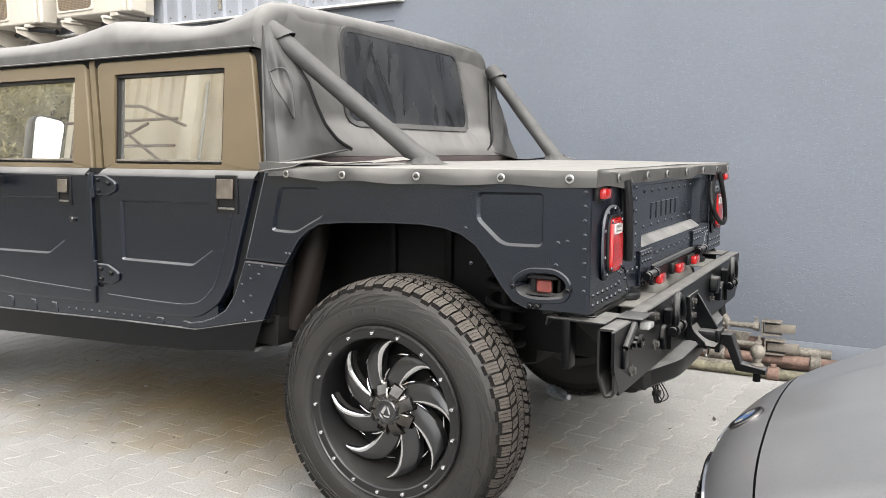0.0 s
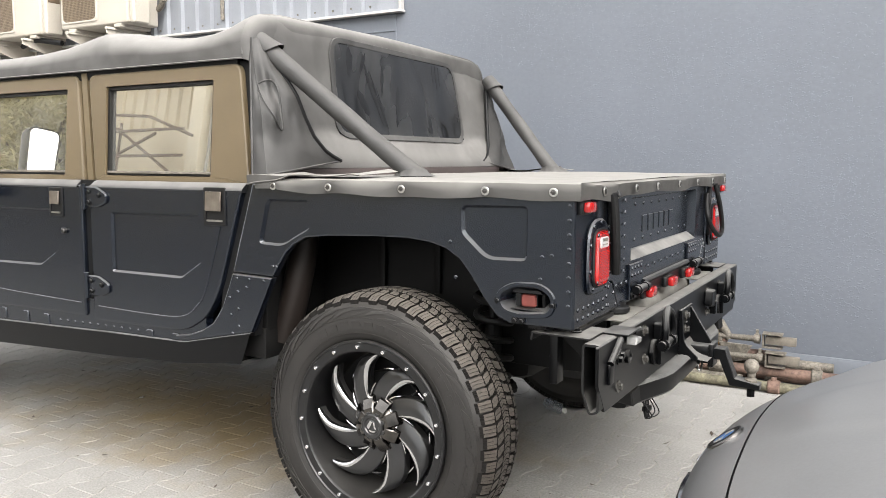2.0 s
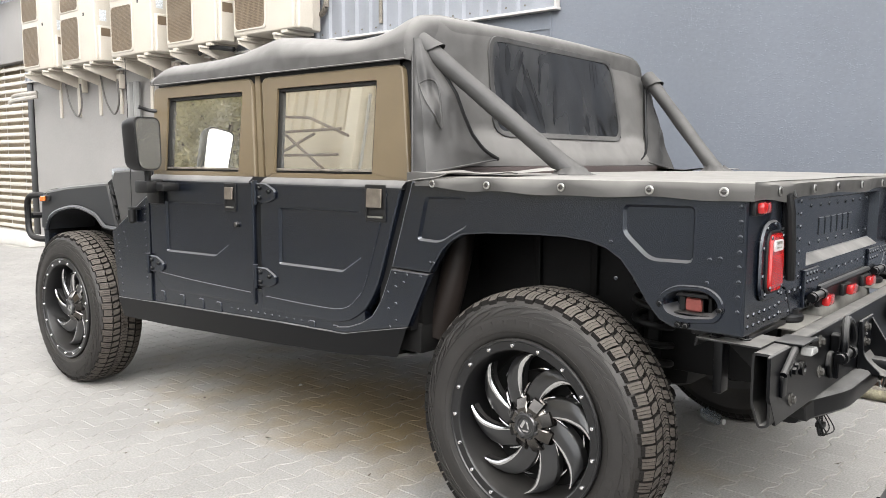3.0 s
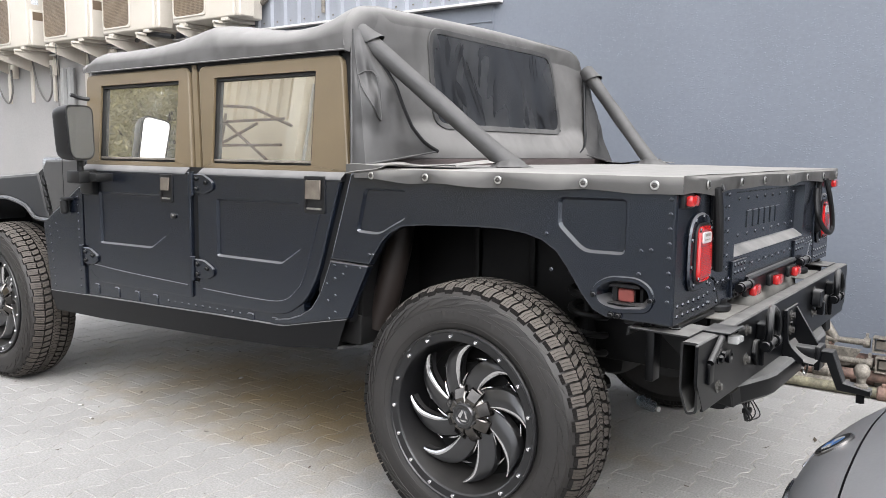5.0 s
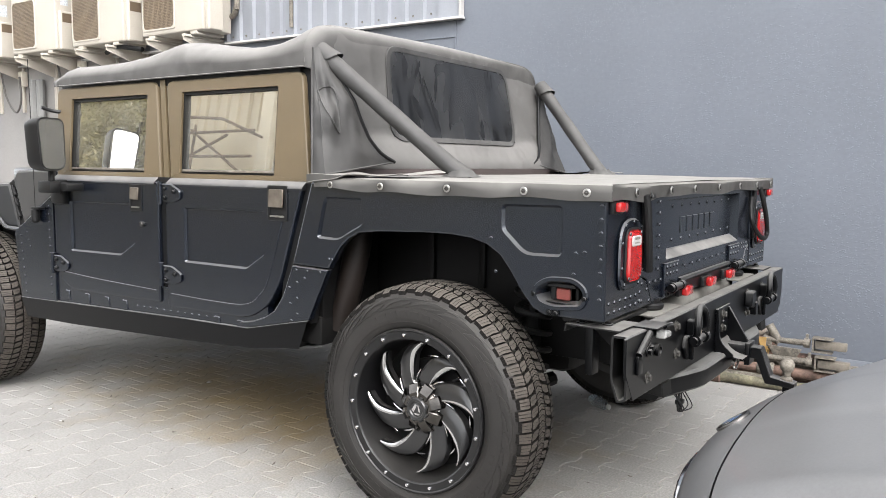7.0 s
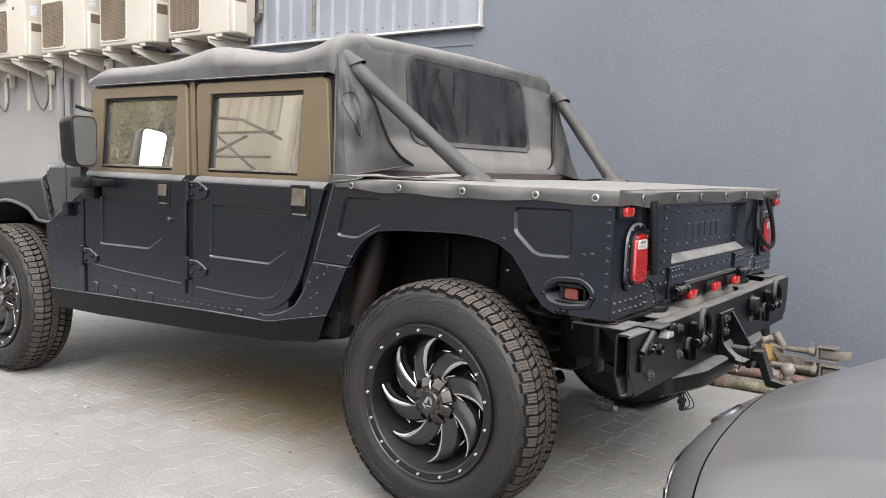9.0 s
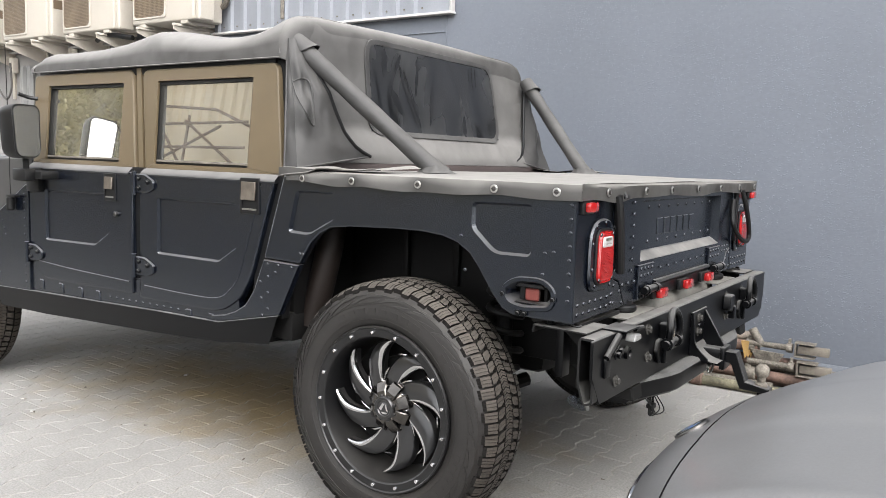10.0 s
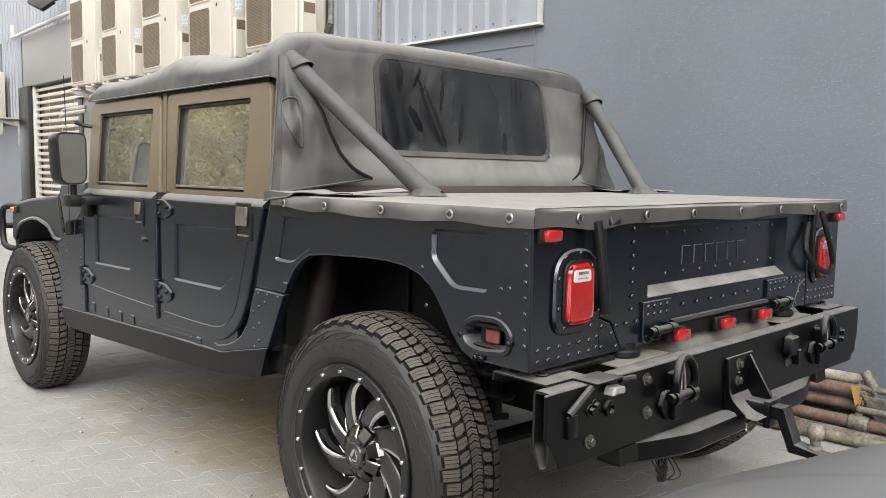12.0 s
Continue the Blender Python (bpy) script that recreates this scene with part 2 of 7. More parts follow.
# the brown ellipse under the truck mixes a stain with painted shade
M_PAVER = mat("grey_concrete_paver", (0.268, 0.259, 0.245), 0.85, var=0.12, scale=1.3, fine=0.22, fscale=110, bump=0.4, bscale=220, island=0.045, bdist=0.002, world_co=True, stain_shade=((-1.5, -0.15), (1.6, 0.8), (0.86, 0.66, 0.36)))
M_SAND = mat("joint_sand", (0.30, 0.286, 0.26), 0.95, var=0.2, scale=2.2, fine=0.2, fscale=200)
M_CONC = mat("concrete", (0.42, 0.41, 0.39), 0.85, var=0.1, bump=0.2, bscale=80)
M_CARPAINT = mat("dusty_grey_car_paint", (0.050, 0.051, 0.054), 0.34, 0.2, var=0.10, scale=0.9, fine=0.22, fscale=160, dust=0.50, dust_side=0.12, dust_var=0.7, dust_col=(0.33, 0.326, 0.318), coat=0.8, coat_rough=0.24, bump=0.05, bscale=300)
M_RUST = mat("rusty_painted_tube", (0.125, 0.078, 0.060), 0.75, var=0.5, scale=9, fine=0.3, fscale=60, bump=0.4, bscale=70)
M_GALV = mat("weathered_galvanised_tube", (0.145, 0.130, 0.108), 0.65, 0.2, var=0.5, scale=14, fine=0.4, fscale=70, bump=0.4, bscale=90)
M_OLIVE = mat("yellow_green_tube", (0.135, 0.123, 0.082), 0.65, var=0.5, scale=10, fine=0.4, fscale=60, bump=0.4, bscale=90)
M_BLUEP = mat("blue_painted_steel", (0.06, 0.13, 0.24), 0.6, var=0.3, scale=12)
M_SLAT = mat("cream_shutter_slat", (0.41, 0.39, 0.35), 0.5, var=0.08)
M_TANK = mat("dusty_grey_steel", (0.10, 0.096, 0.086), 0.7, var=0.35, scale=7, fine=0.15, dust=0.4, dust_side=0.3, dust_col=(0.22, 0.21, 0.185))
M_DARKBOLT = mat("weathered_bolt", (0.13, 0.125, 0.115), 0.4, 0.8, var=0.3, scale=40)
M_RUBBER = mat("black_rubber", (0.004, 0.004, 0.0042), 0.55, spec=0.3)
M_BROWN = mat("brown_duct", (0.013, 0.0095, 0.008), 0.5, spec=0.3)

# ---- building helpers ----


def link_mesh(name, bm, material, parent=None, label="", sharp=32.0):
    """Links a bmesh as one object; edges steeper than sharp stay hard."""
    bmesh.ops.recalc_face_normals(bm, faces=bm.faces)
    for e in bm.edges:
        e.smooth = not (len(e.link_faces) == 2 and e.calc_face_angle(0) > radians(sharp))
    flat = bm.faces.layers.int.get("flat")
    for f in bm.faces:
        f.smooth = not (flat and f[flat])
    me = bpy.data.meshes.new(name)
    bm.to_mesh(me)
    bm.free()
    for m in material if isinstance(material, (list, tuple)) else (material,):
        me.materials.append(m)
    ob = new(name, me)
    if parent is not None:
        ob.parent = parent
    if label:
        ob["label"] = label
    return ob


def part(name, bm, material, parent, label="", sharp=32.0):
    return link_mesh(name, bm, material, parent, label, sharp)


def shared(name, me, parent, m, label=""):
    """An object of its own on a mesh that alike pieces share."""
    ob = new(name, me)
    ob.parent = parent
    ob.matrix_basis = m
    if label:
        ob["label"] = label
    return ob


def thing(name, label, category, group="", at=(0, 0, 0), kind=""):
    ob = new(name)
    ob.empty_display_size = 0.1
    ob.location = at
    return tagged(ob, label, category, group, kind)


def box(bm, lo, hi, bevel=0.0, seg=2, m=None):
    c = [(a + b) / 2 for a, b in zip(lo, hi)]
    d = [abs(b - a) for a, b in zip(lo, hi)]
    r = bmesh.ops.create_cube(bm, size=1.0, matrix=Matrix.Translation(c) @ Matrix.Diagonal((*d, 1)))
    vs = r["verts"]
    if bevel:
        es = list({e for v in vs for e in v.link_edges})
        q = bmesh.ops.bevel(bm, geom=es, offset=min(bevel, min(d) * 0.45), segments=seg, affect="EDGES", profile=0.5)
        vs = list({v for f in q["faces"] for v in f.verts} | {v for v in vs if v.is_valid})
    if m is not None:
        bmesh.ops.transform(bm, matrix=m, verts=[v for v in vs if v.is_valid])
    return [v for v in vs if v.is_valid]


def area2(p):
    return sum(a[0] * b[1] - b[0] * a[1] for a, b in zip(p, p[1:] + p[:1]))


def rounded(poly, r, n=4):
    """A polygon with its corners turned into arcs; r may be a list, one for each corner."""
    out = []
    k = len(poly)
    for i in range(k):
        ri = r[i] if isinstance(r, (list, tuple)) else r
        p, a, b = Vector(poly[i]), Vector(poly[i - 1]), Vector(poly[(i + 1) % k])
        u, v = a - p, b - p
        if ri <= 0 or u.length < 1e-6 or v.length < 1e-6:
            out.append(tuple(p))
            continue
        d = min(ri, u.length * 0.48, v.length * 0.48)
        s, e = p + u.normalized() * d, p + v.normalized() * d
        for j in range(n + 1):
            t = j / n
            out.append(tuple((1 - t) ** 2 * s + 2 * t * (1 - t) * p + t * t * e))
    return out


def inset(poly, d):
    """The polygon moved inwards by d."""
    s = 1 if area2(poly) > 0 else -1
    out = []
    k = len(poly)
    for i in range(k):
        p, a, b = Vector(poly[i]), Vector(poly[i - 1]), Vector(poly[(i + 1) % k])
        u, v = (p - a).normalized(), (b - p).normalized()
        n1, n2 = Vector((-u.y, u.x)) * s, Vector((-v.y, v.x)) * s
        w = n1 + n2
        w = w / max(0.35, w.length_squared / 2) if w.length > 1e-6 else n1
        out.append(tuple(p + w * d))
    return out


def panel(bm, outer, put, thick=0.02, edge=0.006, recesses=(), holes=()):
    """A pressed sheet: outline (u, v), rounded edge, recesses (outline, depth, slope), holes; put maps (u, v, out) to the world."""
    flat = bm.faces.layers.int.get("flat") or bm.faces.layers.int.new("flat")

    def ring(poly, w):
        return [bm.verts.new(put(u, v, w)) for u, v in poly]

    def loop(vs):
        return [bm.edges.new((vs[i - 1], vs[i])) for i in range(len(vs))]

    def bridge(a, b, level=0):
        for i in range(len(a)):
            try:
                bm.faces.new((a[i - 1], a[i], b[i], b[i - 1]))[flat] = level
            except ValueError:
                pass
    top = ring(inset(outer, edge), 0.0)
    es = loop(top)
    mid, low = ring(inset(outer, edge * 0.3), -edge * 0.3), ring(outer, -edge)
    bridge(top, mid)
    bridge(mid, low)
    bridge(low, ring(outer, -thick))
    for poly, depth, slope in recesses:
        a = ring(poly, 0.0)
        es += loop(a)
        b = ring(inset(poly, slope * 0.5), -depth * 0.5)
        c = ring(inset(poly, slope), -depth)
        bridge(a, b)
        bridge(b, c)
        bm.faces.new(c)[flat] = 1
    for poly in holes:
        a = ring(poly, 0.0)
        if len(a) == len(top) and len(holes) == 1 and not recesses:
            bridge(top, a, 1)
            bridge(a, ring(poly, -thick))
            return
        es += loop(a)
        bridge(a, ring(poly, -thick))
    for f in bmesh.ops.triangle_fill(bm, use_beauty=True, use_dissolve=False, edges=es)["geom"]:
        if isinstance(f, bmesh.types.BMFace):
            f[flat] = 1


def prism(bm, poly, put, a, b, edge=0.0):
    """A solid with the outline (u, v) from out = a to out = b."""
    rings = []
    for d, w in ((edge, a), (0, a + edge), (0, b - edge), (edge, b)) if edge else ((0, a), (0, b)):
        rings.append([bm.verts.new(put(u, v, w)) for u, v in (inset(poly, d) if d else poly)])
    for p, q in zip(rings, rings[1:]):
        for i in range(len(p)):
            bm.faces.new((p[i - 1], p[i], q[i], q[i - 1]))
    bm.faces.new(rings[0])
    bm.faces.new(rings[-1])


def smooth_path(pts, n=6):
    """A Catmull-Rom line through the points."""
    pts = [Vector(p) for p in pts]
    q = [2 * pts[0] - pts[1], *pts, 2 * pts[-1] - pts[-2]]
    out = []
    for i in range(1, len(q) - 2):
        for j in range(n):
            t = j / n
            a, b, c, d = q[i - 1:i + 3]
            out.append(0.5 * (2 * b + (c - a) * t + (2 * a - 5 * b + 4 * c - d) * t * t + (3 * b - a - 3 * c + d) * t ** 3))
    return out + [pts[-1]]


def tube(bm, pts, r, n=10, caps=True):
    """A round bar along the points; r may be a list."""
    pts = [Vector(p) for p in pts]
    rings, up = [], None
    for i, p in enumerate(pts):
        d = (pts[min(i + 1, len(pts) - 1)] - pts[max(i - 1, 0)]).normalized()
        if up is None:
            up = d.orthogonal().normalized()
        up = (up - d * up.dot(d)).normalized()
        w = d.cross(up)
        ri = r[i] if isinstance(r, (list, tuple)) else r
        rings.append([bm.verts.new(p + (up * math.cos(a) + w * math.sin(a)) * ri) for a in (2 * math.pi * k / n for k in range(n))])
    for a, b in zip(rings, rings[1:]):
        for k in range(n):
            bm.faces.new((a[k - 1], a[k], b[k], b[k - 1]))
    if caps:
        bm.faces.new(rings[0])
        bm.faces.new(rings[-1])


def lathe(bm, prof, m=None, n=48, cap=False):
    """Turns the profile (radius, height) round the z axis, then places it with m."""
    m = m or Matrix()
    rings = [[bm.verts.new(m @ Vector((r * math.cos(a), r * math.sin(a), h))) for a in (2 * math.pi * k / n for k in range(n))] for r, h in prof]
    for a, b in zip(rings, rings[1:]):
        for k in range(n):
            bm.faces.new((a[k - 1], a[k], b[k], b[k - 1]))
    if cap:
        bm.faces.new(rings[0])
        bm.faces.new(rings[-1])


def grid_sheet(bm, nu, nv, fn):
    """A sheet of (nu + 1) x (nv + 1) points fn(s, t), s and t from 0 to 1."""
    vs = [[bm.verts.new(fn(i / nu, j / nv)) for j in range(nv + 1)] for i in range(nu + 1)]
    for i in range(nu):
        for j in range(nv):
            bm.faces.new((vs[i][j], vs[i + 1][j], vs[i + 1][j + 1], vs[i][j + 1]))
    return vs


def mesh_of(name, bm, material, sharp=32.0):
    """A bare mesh, for pieces that share it."""
    ob = link_mesh(name, bm, material, None, "", sharp)
    me = ob.data
    bpy.data.objects.remove(ob)
    return me


def lerp_list(xs, ys, x):
    return float(np.interp(x, xs, ys))


def bolt_mesh(name, r, h, material):
    bm = bmesh.new()
    lathe(bm, [(r, 0), (r, h * 0.35), (r * 0.8, h * 0.8), (r * 0.35, h), (0.0005, h)], n=8)
    return mesh_of(name, bm, material)


def hexbolt_mesh(name, r, material):
    bm = bmesh.new()
    lathe(bm, [(r * 1.6, 0), (r * 1.6, r * 0.3), (r * 1.02, r * 0.35)], n=14, cap=True)
    lathe(bm, [(r, r * 0.3), (r, r * 1.1), (r * 0.85, r * 1.25)], n=6, cap=True)
    return mesh_of(name, bm, material)


# a piece's z axis turned to face the near side (-y), the rear (+x) or the far side (+y)
FACE_LEFT = Euler((radians(90), 0, 0)).to_matrix().to_4x4()
FACE_RIGHT = Euler((radians(-90), 0, 0)).to_matrix().to_4x4()
FACE_REAR = Euler((0, radians(90), 0)).to_matrix().to_4x4()


def at(x, y, z, turn=None):
    return Matrix.Translation((x, y, z)) @ (turn if turn is not None else Matrix())

# ---- the yard ----
WALL_Y = 2.33


def structure(name, bm, material, label, sharp=32.0):
    return tagged(link_mesh(name, bm, material, None, "", sharp), label, name.split("_")[0], kind="structure")


# unseen ground to the horizon, dark to dim the doors' reflections, and the sand bed under the paved strip
bm = bmesh.new()
grid_sheet(bm, 2, 2, lambda s, t: (-300 + 600 * s, -300 + 600 * t, -0.03))
structure("ground", bm, mat("unseen_dark_ground", (0.135, 0.132, 0.127), 0.9, var=0.2, scale=0.6, fine=0.3, fscale=150), "unseen dark grey ground added beyond the paved strip")
bm = bmesh.new()
box(bm, (-30, -3.62, -0.03), (6.0, 7.5, -0.0024))
structure("pavement_bed", bm, M_SAND, "sand bed under the grey paving")

# north wall: plaster with raised drips, closed by return walls
bm = bmesh.new()
rng = random.Random(5)
NX, NZ = 60, 60


def wall_pt(s, t):
    x, z = -5.0 + 6.8 * s, 6.2 * t
    return (x, WALL_Y + 0.004 * noise.noise((x * 0.8, 0, z * 0.8)), z)


grid_sheet(bm, NX, NZ, wall_pt)
box(bm, (-5.0, WALL_Y + 0.02, 0), (1.8, WALL_Y + 0.25, 6.2))
wall_north = structure("wall_north", bm, M_WALL, "tall blue-grey plastered wall with rough raised specks")

bm = bmesh.new()
box(bm, (-11.85, WALL_Y - 0.002, 0), (-5.0, WALL_Y + 0.25, 6.2))
structure("wall_northwest", bm, M_PALE, "pale warm-grey plastered wall under the air conditioners")

# raised plaster specks
verts, faces = [], []
for i in range(35000):
    x, z = rng.uniform(-2.0, 1.78), rng.uniform(0.13, 3.4)
    dens = noise.noise((x * 1.3, 4.0, z * 1.3)) + 0.35 * noise.noise((x * 5, 2.0, z * 5))
    if dens < rng.uniform(-0.35, 0.42):
        continue
    a, b, h = rng.uniform(0.0035, 0.0095) * rng.uniform(0.7, 1.2), rng.uniform(0.003, 0.006), rng.uniform(0.0012, 0.0030)
    y = WALL_Y + 0.004 * noise.noise((x * 0.8, 0, z * 0.8))
    th = rng.uniform(0, 3.1)
    k = len(verts)
    verts.append((x, y - h, z))
    for f, d in ((0.6, h * 0.7), (1.0, -0.0006)):
        for q in range(6):
            u, v = a * f * math.cos(q * math.pi / 3), b * f * math.sin(q * math.pi / 3)
            verts.append((x + u * math.cos(th) - v * math.sin(th), y - d, z + u * math.sin(th) + v * math.cos(th)))
    for q in range(6):
        r = (q + 1) % 6
        faces += [(k, k + 1 + q, k + 1 + r), (k + 1 + q, k + 7 + q, k + 7 + r, k + 1 + r)]
me = bpy.data.meshes.new("plaster_speck")
me.from_pydata(verts, [], faces)
me.shade_smooth()
me.materials.append(M_SPECK)
ob = new("plaster_speck", me)
ob.parent = wall_north
ob["kind"] = "stuff"

# low ledge along the foot of the wall
bm = bmesh.new()
box(bm, (-11.8, WALL_Y - 0.014, 0), (1.8, WALL_Y + 0.01, 0.118), 0.003)
structure("baseboard", bm, M_WALL, "low plastered ledge along the wall's foot")

# sheet cladding over the plaster, left of the plain wall
def corrugated(bm, x0, x1, z0, z1, y, pitch=0.19, depth=0.03):
    xs, x = [], x0
    while x < x1 - pitch:
        xs += [(x, 0), (x + pitch * 0.62, 0), (x + pitch * 0.70, depth), (x + pitch * 0.92, depth)]
        x += pitch
    xs.append((x1, 0))
    lo = [bm.verts.new((a, y - d, z0)) for a, d in xs]
    hi = [bm.verts.new((a, y - d, z1)) for a, d in xs]
    for i in range(len(xs) - 1):
        bm.faces.new((lo[i], lo[i + 1], hi[i + 1], hi[i]))


bm = bmesh.new()
corrugated(bm, -11.9, -2.05, 2.545, 6.2, WALL_Y - 0.02)
structure("wall_cladding", bm, M_CLAD, "pale grey ribbed metal sheet cladding", 20)
bm = bmesh.new()
box(bm, (-11.9, WALL_Y - 0.075, 2.528), (-2.02, WALL_Y - 0.004, 2.548), 0.003)
box(bm, (-2.05, WALL_Y - 0.06, 2.54), (-2.03, WALL_Y - 0.004, 6.2), 0.003)
structure("trim_flashing", bm, M_WHITE, "white metal drip flashing under the cladding")
screw = bolt_mesh("cladding_screw", 0.009, 0.008, M_GALV)
for i in range(16):
    shared("screw", screw, bpy.data.objects["wall_cladding"], at(-2.16 - 0.19 * i, WALL_Y - 0.022, 2.60, FACE_LEFT))
# shallow plaster joint below the flashing
bm = bmesh.new()
box(bm, (-2.118, WALL_Y - 0.009, 2.05), (-2.106, WALL_Y + 0.004, 2.525), 0.002)
box(bm, (-3.6, WALL_Y - 0.009, 2.392), (-2.118, WALL_Y + 0.004, 2.402), 0.002)
box(bm, (-2.62, WALL_Y - 0.012, 2.318), (-2.46, WALL_Y + 0.004, 2.330), 0.002)
structure("trim_plaster_joint", bm, M_WALL, "thin plaster ridge in the grey wall")

# west part of the wall: pier, shutter opening, panel, sheets above
bm = bmesh.new()
box(bm, (-14.75, WALL_Y, 2.90), (-11.85, WALL_Y + 0.25, 3.86), 0.01)
structure("wall_over_shutter", bm, M_PALE, "pale grey plaster panel over the roller shutter")
bm = bmesh.new()
corrugated(bm, -30, -11.9, 3.86, 6.2, WALL_Y + 0.05)
corrugated(bm, -16.2, -14.95, 2.2, 3.86, WALL_Y + 0.05)
structure("wall_west_cladding", bm, M_CLAD, "grey ribbed sheet wall beyond the shutter", 20)
bm = bmesh.new()
box(bm, (-30, WALL_Y + 0.09, 0), (-14.95, WALL_Y + 0.3, 6.2))
box(bm, (-14.95, WALL_Y + 0.09, 3.87), (-11.85, WALL_Y + 0.3, 6.2))
box(bm, (-30, WALL_Y + 0.02, 0), (-16.2, WALL_Y + 0.09, 3.86))
box(bm, (-16.2, WALL_Y + 0.02, 0), (-14.95, WALL_Y + 0.09, 2.2))
structure("wall_west", bm, M_WALL, "blue-grey plastered wall at the far end")
bm = bmesh.new()
box(bm, (-14.95, WALL_Y - 0.03, 0), (-14.40, WALL_Y + 0.25, 2.90), 0.01)
box(bm, (-11.86, WALL_Y - 0.02, 0), (-11.66, WALL_Y + 0.0, 2.90), 0.005)
structure("door_jamb", bm, M_TRIM, "dark shutter jamb")
bm = bmesh.new()
box(bm, (-14.9, WALL_Y + 0.20, 0), (-11.8, WALL_Y + 0.24, 2.9))
structure("wall_behind_shutter", bm, mat("dim_beige_wall", (0.27, 0.22, 0.155), 0.7), "beige wall behind the slatted shutter")
shutter = tagged(new("door_shutter"), "white slatted roller shutter, closed, with open gaps", "shutter", kind="structure")
bm = bmesh.new()
box(bm, (-1.25, -0.012, -0.029), (1.25, 0.012, 0.029), 0.008)
slat = mesh_of("shutter_slat", bm, M_SLAT)
for i in range(23):
    shared("slat", slat, shutter, at(-13.1, WALL_Y + 0.10, 0.22 + 0.118 * i))
bm = bmesh.new()
for x in (-14.34, -11.87):
    box(bm, (x - 0.04, WALL_Y + 0.05, 0.14), (x + 0.04, WALL_Y + 0.15, 2.9), 0.005)
for x in (-13.75, -13.1, -12.45):
    tube(bm, [(x, WALL_Y + 0.14, 0.15), (x, WALL_Y + 0.14, 2.9)], 0.008, 6)
part("guide_rail", bm, M_SLAT, shutter)
bm = bmesh.new()
box(bm, (-16.5, 1.95, 0), (-11.2, WALL_Y + 0.55, 0.145), 0.012)
structure("kerb", bm, M_CONC, "concrete step in front of the roller shutter")

# closing walls out of view; the tallest gives the door mirror a dark reflection
bm = bmesh.new()
box(bm, (15.0, -16, 0), (15.2, -2.66, 4.2))
box(bm, (15.0, -2.66, 0), (15.2, 7.7, 8.0))
# an unseen deep bay past the plastered wall's end, added to darken the tail's reflections
box(bm, (1.55, WALL_Y + 0.25, 0), (1.8, 7.7, 3.1))
box(bm, (1.8, 7.5, 0), (15.0, 7.7, 3.1))
box(bm, (1.8, WALL_Y, 3.1), (15.0, 7.7, 3.6))
box(bm, (-30, -16.2, 0), (15.2, -16, 2.5))
structure("wall_east", bm, M_WALL, "plain unseen walls closing the yard, with an added dark bay")
# unseen block, added to keep bright sky out of the door mirror
bm = bmesh.new()
box(bm, (8.5, -16, 0), (15.0, -12.5, 7.6))
structure("wall_southeast", bm, M_PALE, "plain unseen block added to dim the door mirror")


def facade():
    """The beige shed across the yard, which the truck's panes mirror."""
    bm = bmesh.new()
    corrugated(bm, -12.2, -4.0, 3.45, 6.4, 0.0, 0.30, 0.06)
    box(bm, (-12.2, -0.05, 0.0), (-4.0, 0.05, 3.5))
    bmesh.ops.transform(bm, matrix=Matrix.Translation((0, -8.6, 0)) @ Matrix.Diagonal((1, -1, 1, 1)), verts=bm.verts)
    structure("wall_south", bm, mat("beige_ribbed_sheet", (0.63, 0.56, 0.43), 0.6, var=0.15, scale=0.9), "beige shed across the yard, ribbed sheet above", 20)
    bm = bmesh.new()
    for x in (-12.2, -9.2, -5.2):
        box(bm, (x, -8.55, 0), (x + 0.30, -8.3, 6.4), 0.01)
    structure("wall_south_post", bm, mat("cream_steel_post", (0.74, 0.68, 0.55), 0.6), "cream steel posts of the shed")
    rack = thing("pipe_rack", "rust-brown steel pipe frame beside the beige shed", "rack", at=(-9.25, -8.0, 0))
    rust = mat("brown_primer_steel", (0.13, 0.09, 0.07), 0.7, var=0.3)
    for a, b in (((-2.4, 0, 3.7), (-0.6, 0, 3.6)), ((-0.6, 0, 3.6), (0.5, 0, 3.25)), ((-2.5, 0.1, 3.3), (0.4, 0.1, 3.35)), ((-2.3, 0, 0), (-2.3, 0, 3.7)), ((-1.4, 0, 3.4), (0.1, 0, 2.6)), ((-2.4, 0, 2.5), (-0.4, 0, 3.3)), ((-2.3, 0, 3.5), (-1.2, 0, 2.4)), ((-1.3, 0, 0), (-1.3, 0, 3.5)), ((-2.3, 0, 2.9), (0.3, 0, 2.92))):
        bm = bmesh.new()
        tube(bm, [a, b], 0.026, 8)
        part("pipe", bm, rust, rack)
    for x, z in ((-9.25, 3.2), (-8.3, 3.6)):
        bm = bmesh.new()
        box(bm, (x, -8.5, z), (x + 0.3, -8.36, z + 0.4), 0.02)
        tube(bm, smooth_path([(x + 0.1, -8.42, z), (x + 0.12, -8.42, z - 0.5), (x + 0.3, -8.42, z - 0.7), (x + 0.45, -8.42, z - 0.4), (x + 0.45, -8.42, z + 0.9)], 5), 0.03, 6)
        tagged(link_mesh("meter_box", bm, M_CONC), "grey meter box and hose on the beige shed", "meter box")


facade()


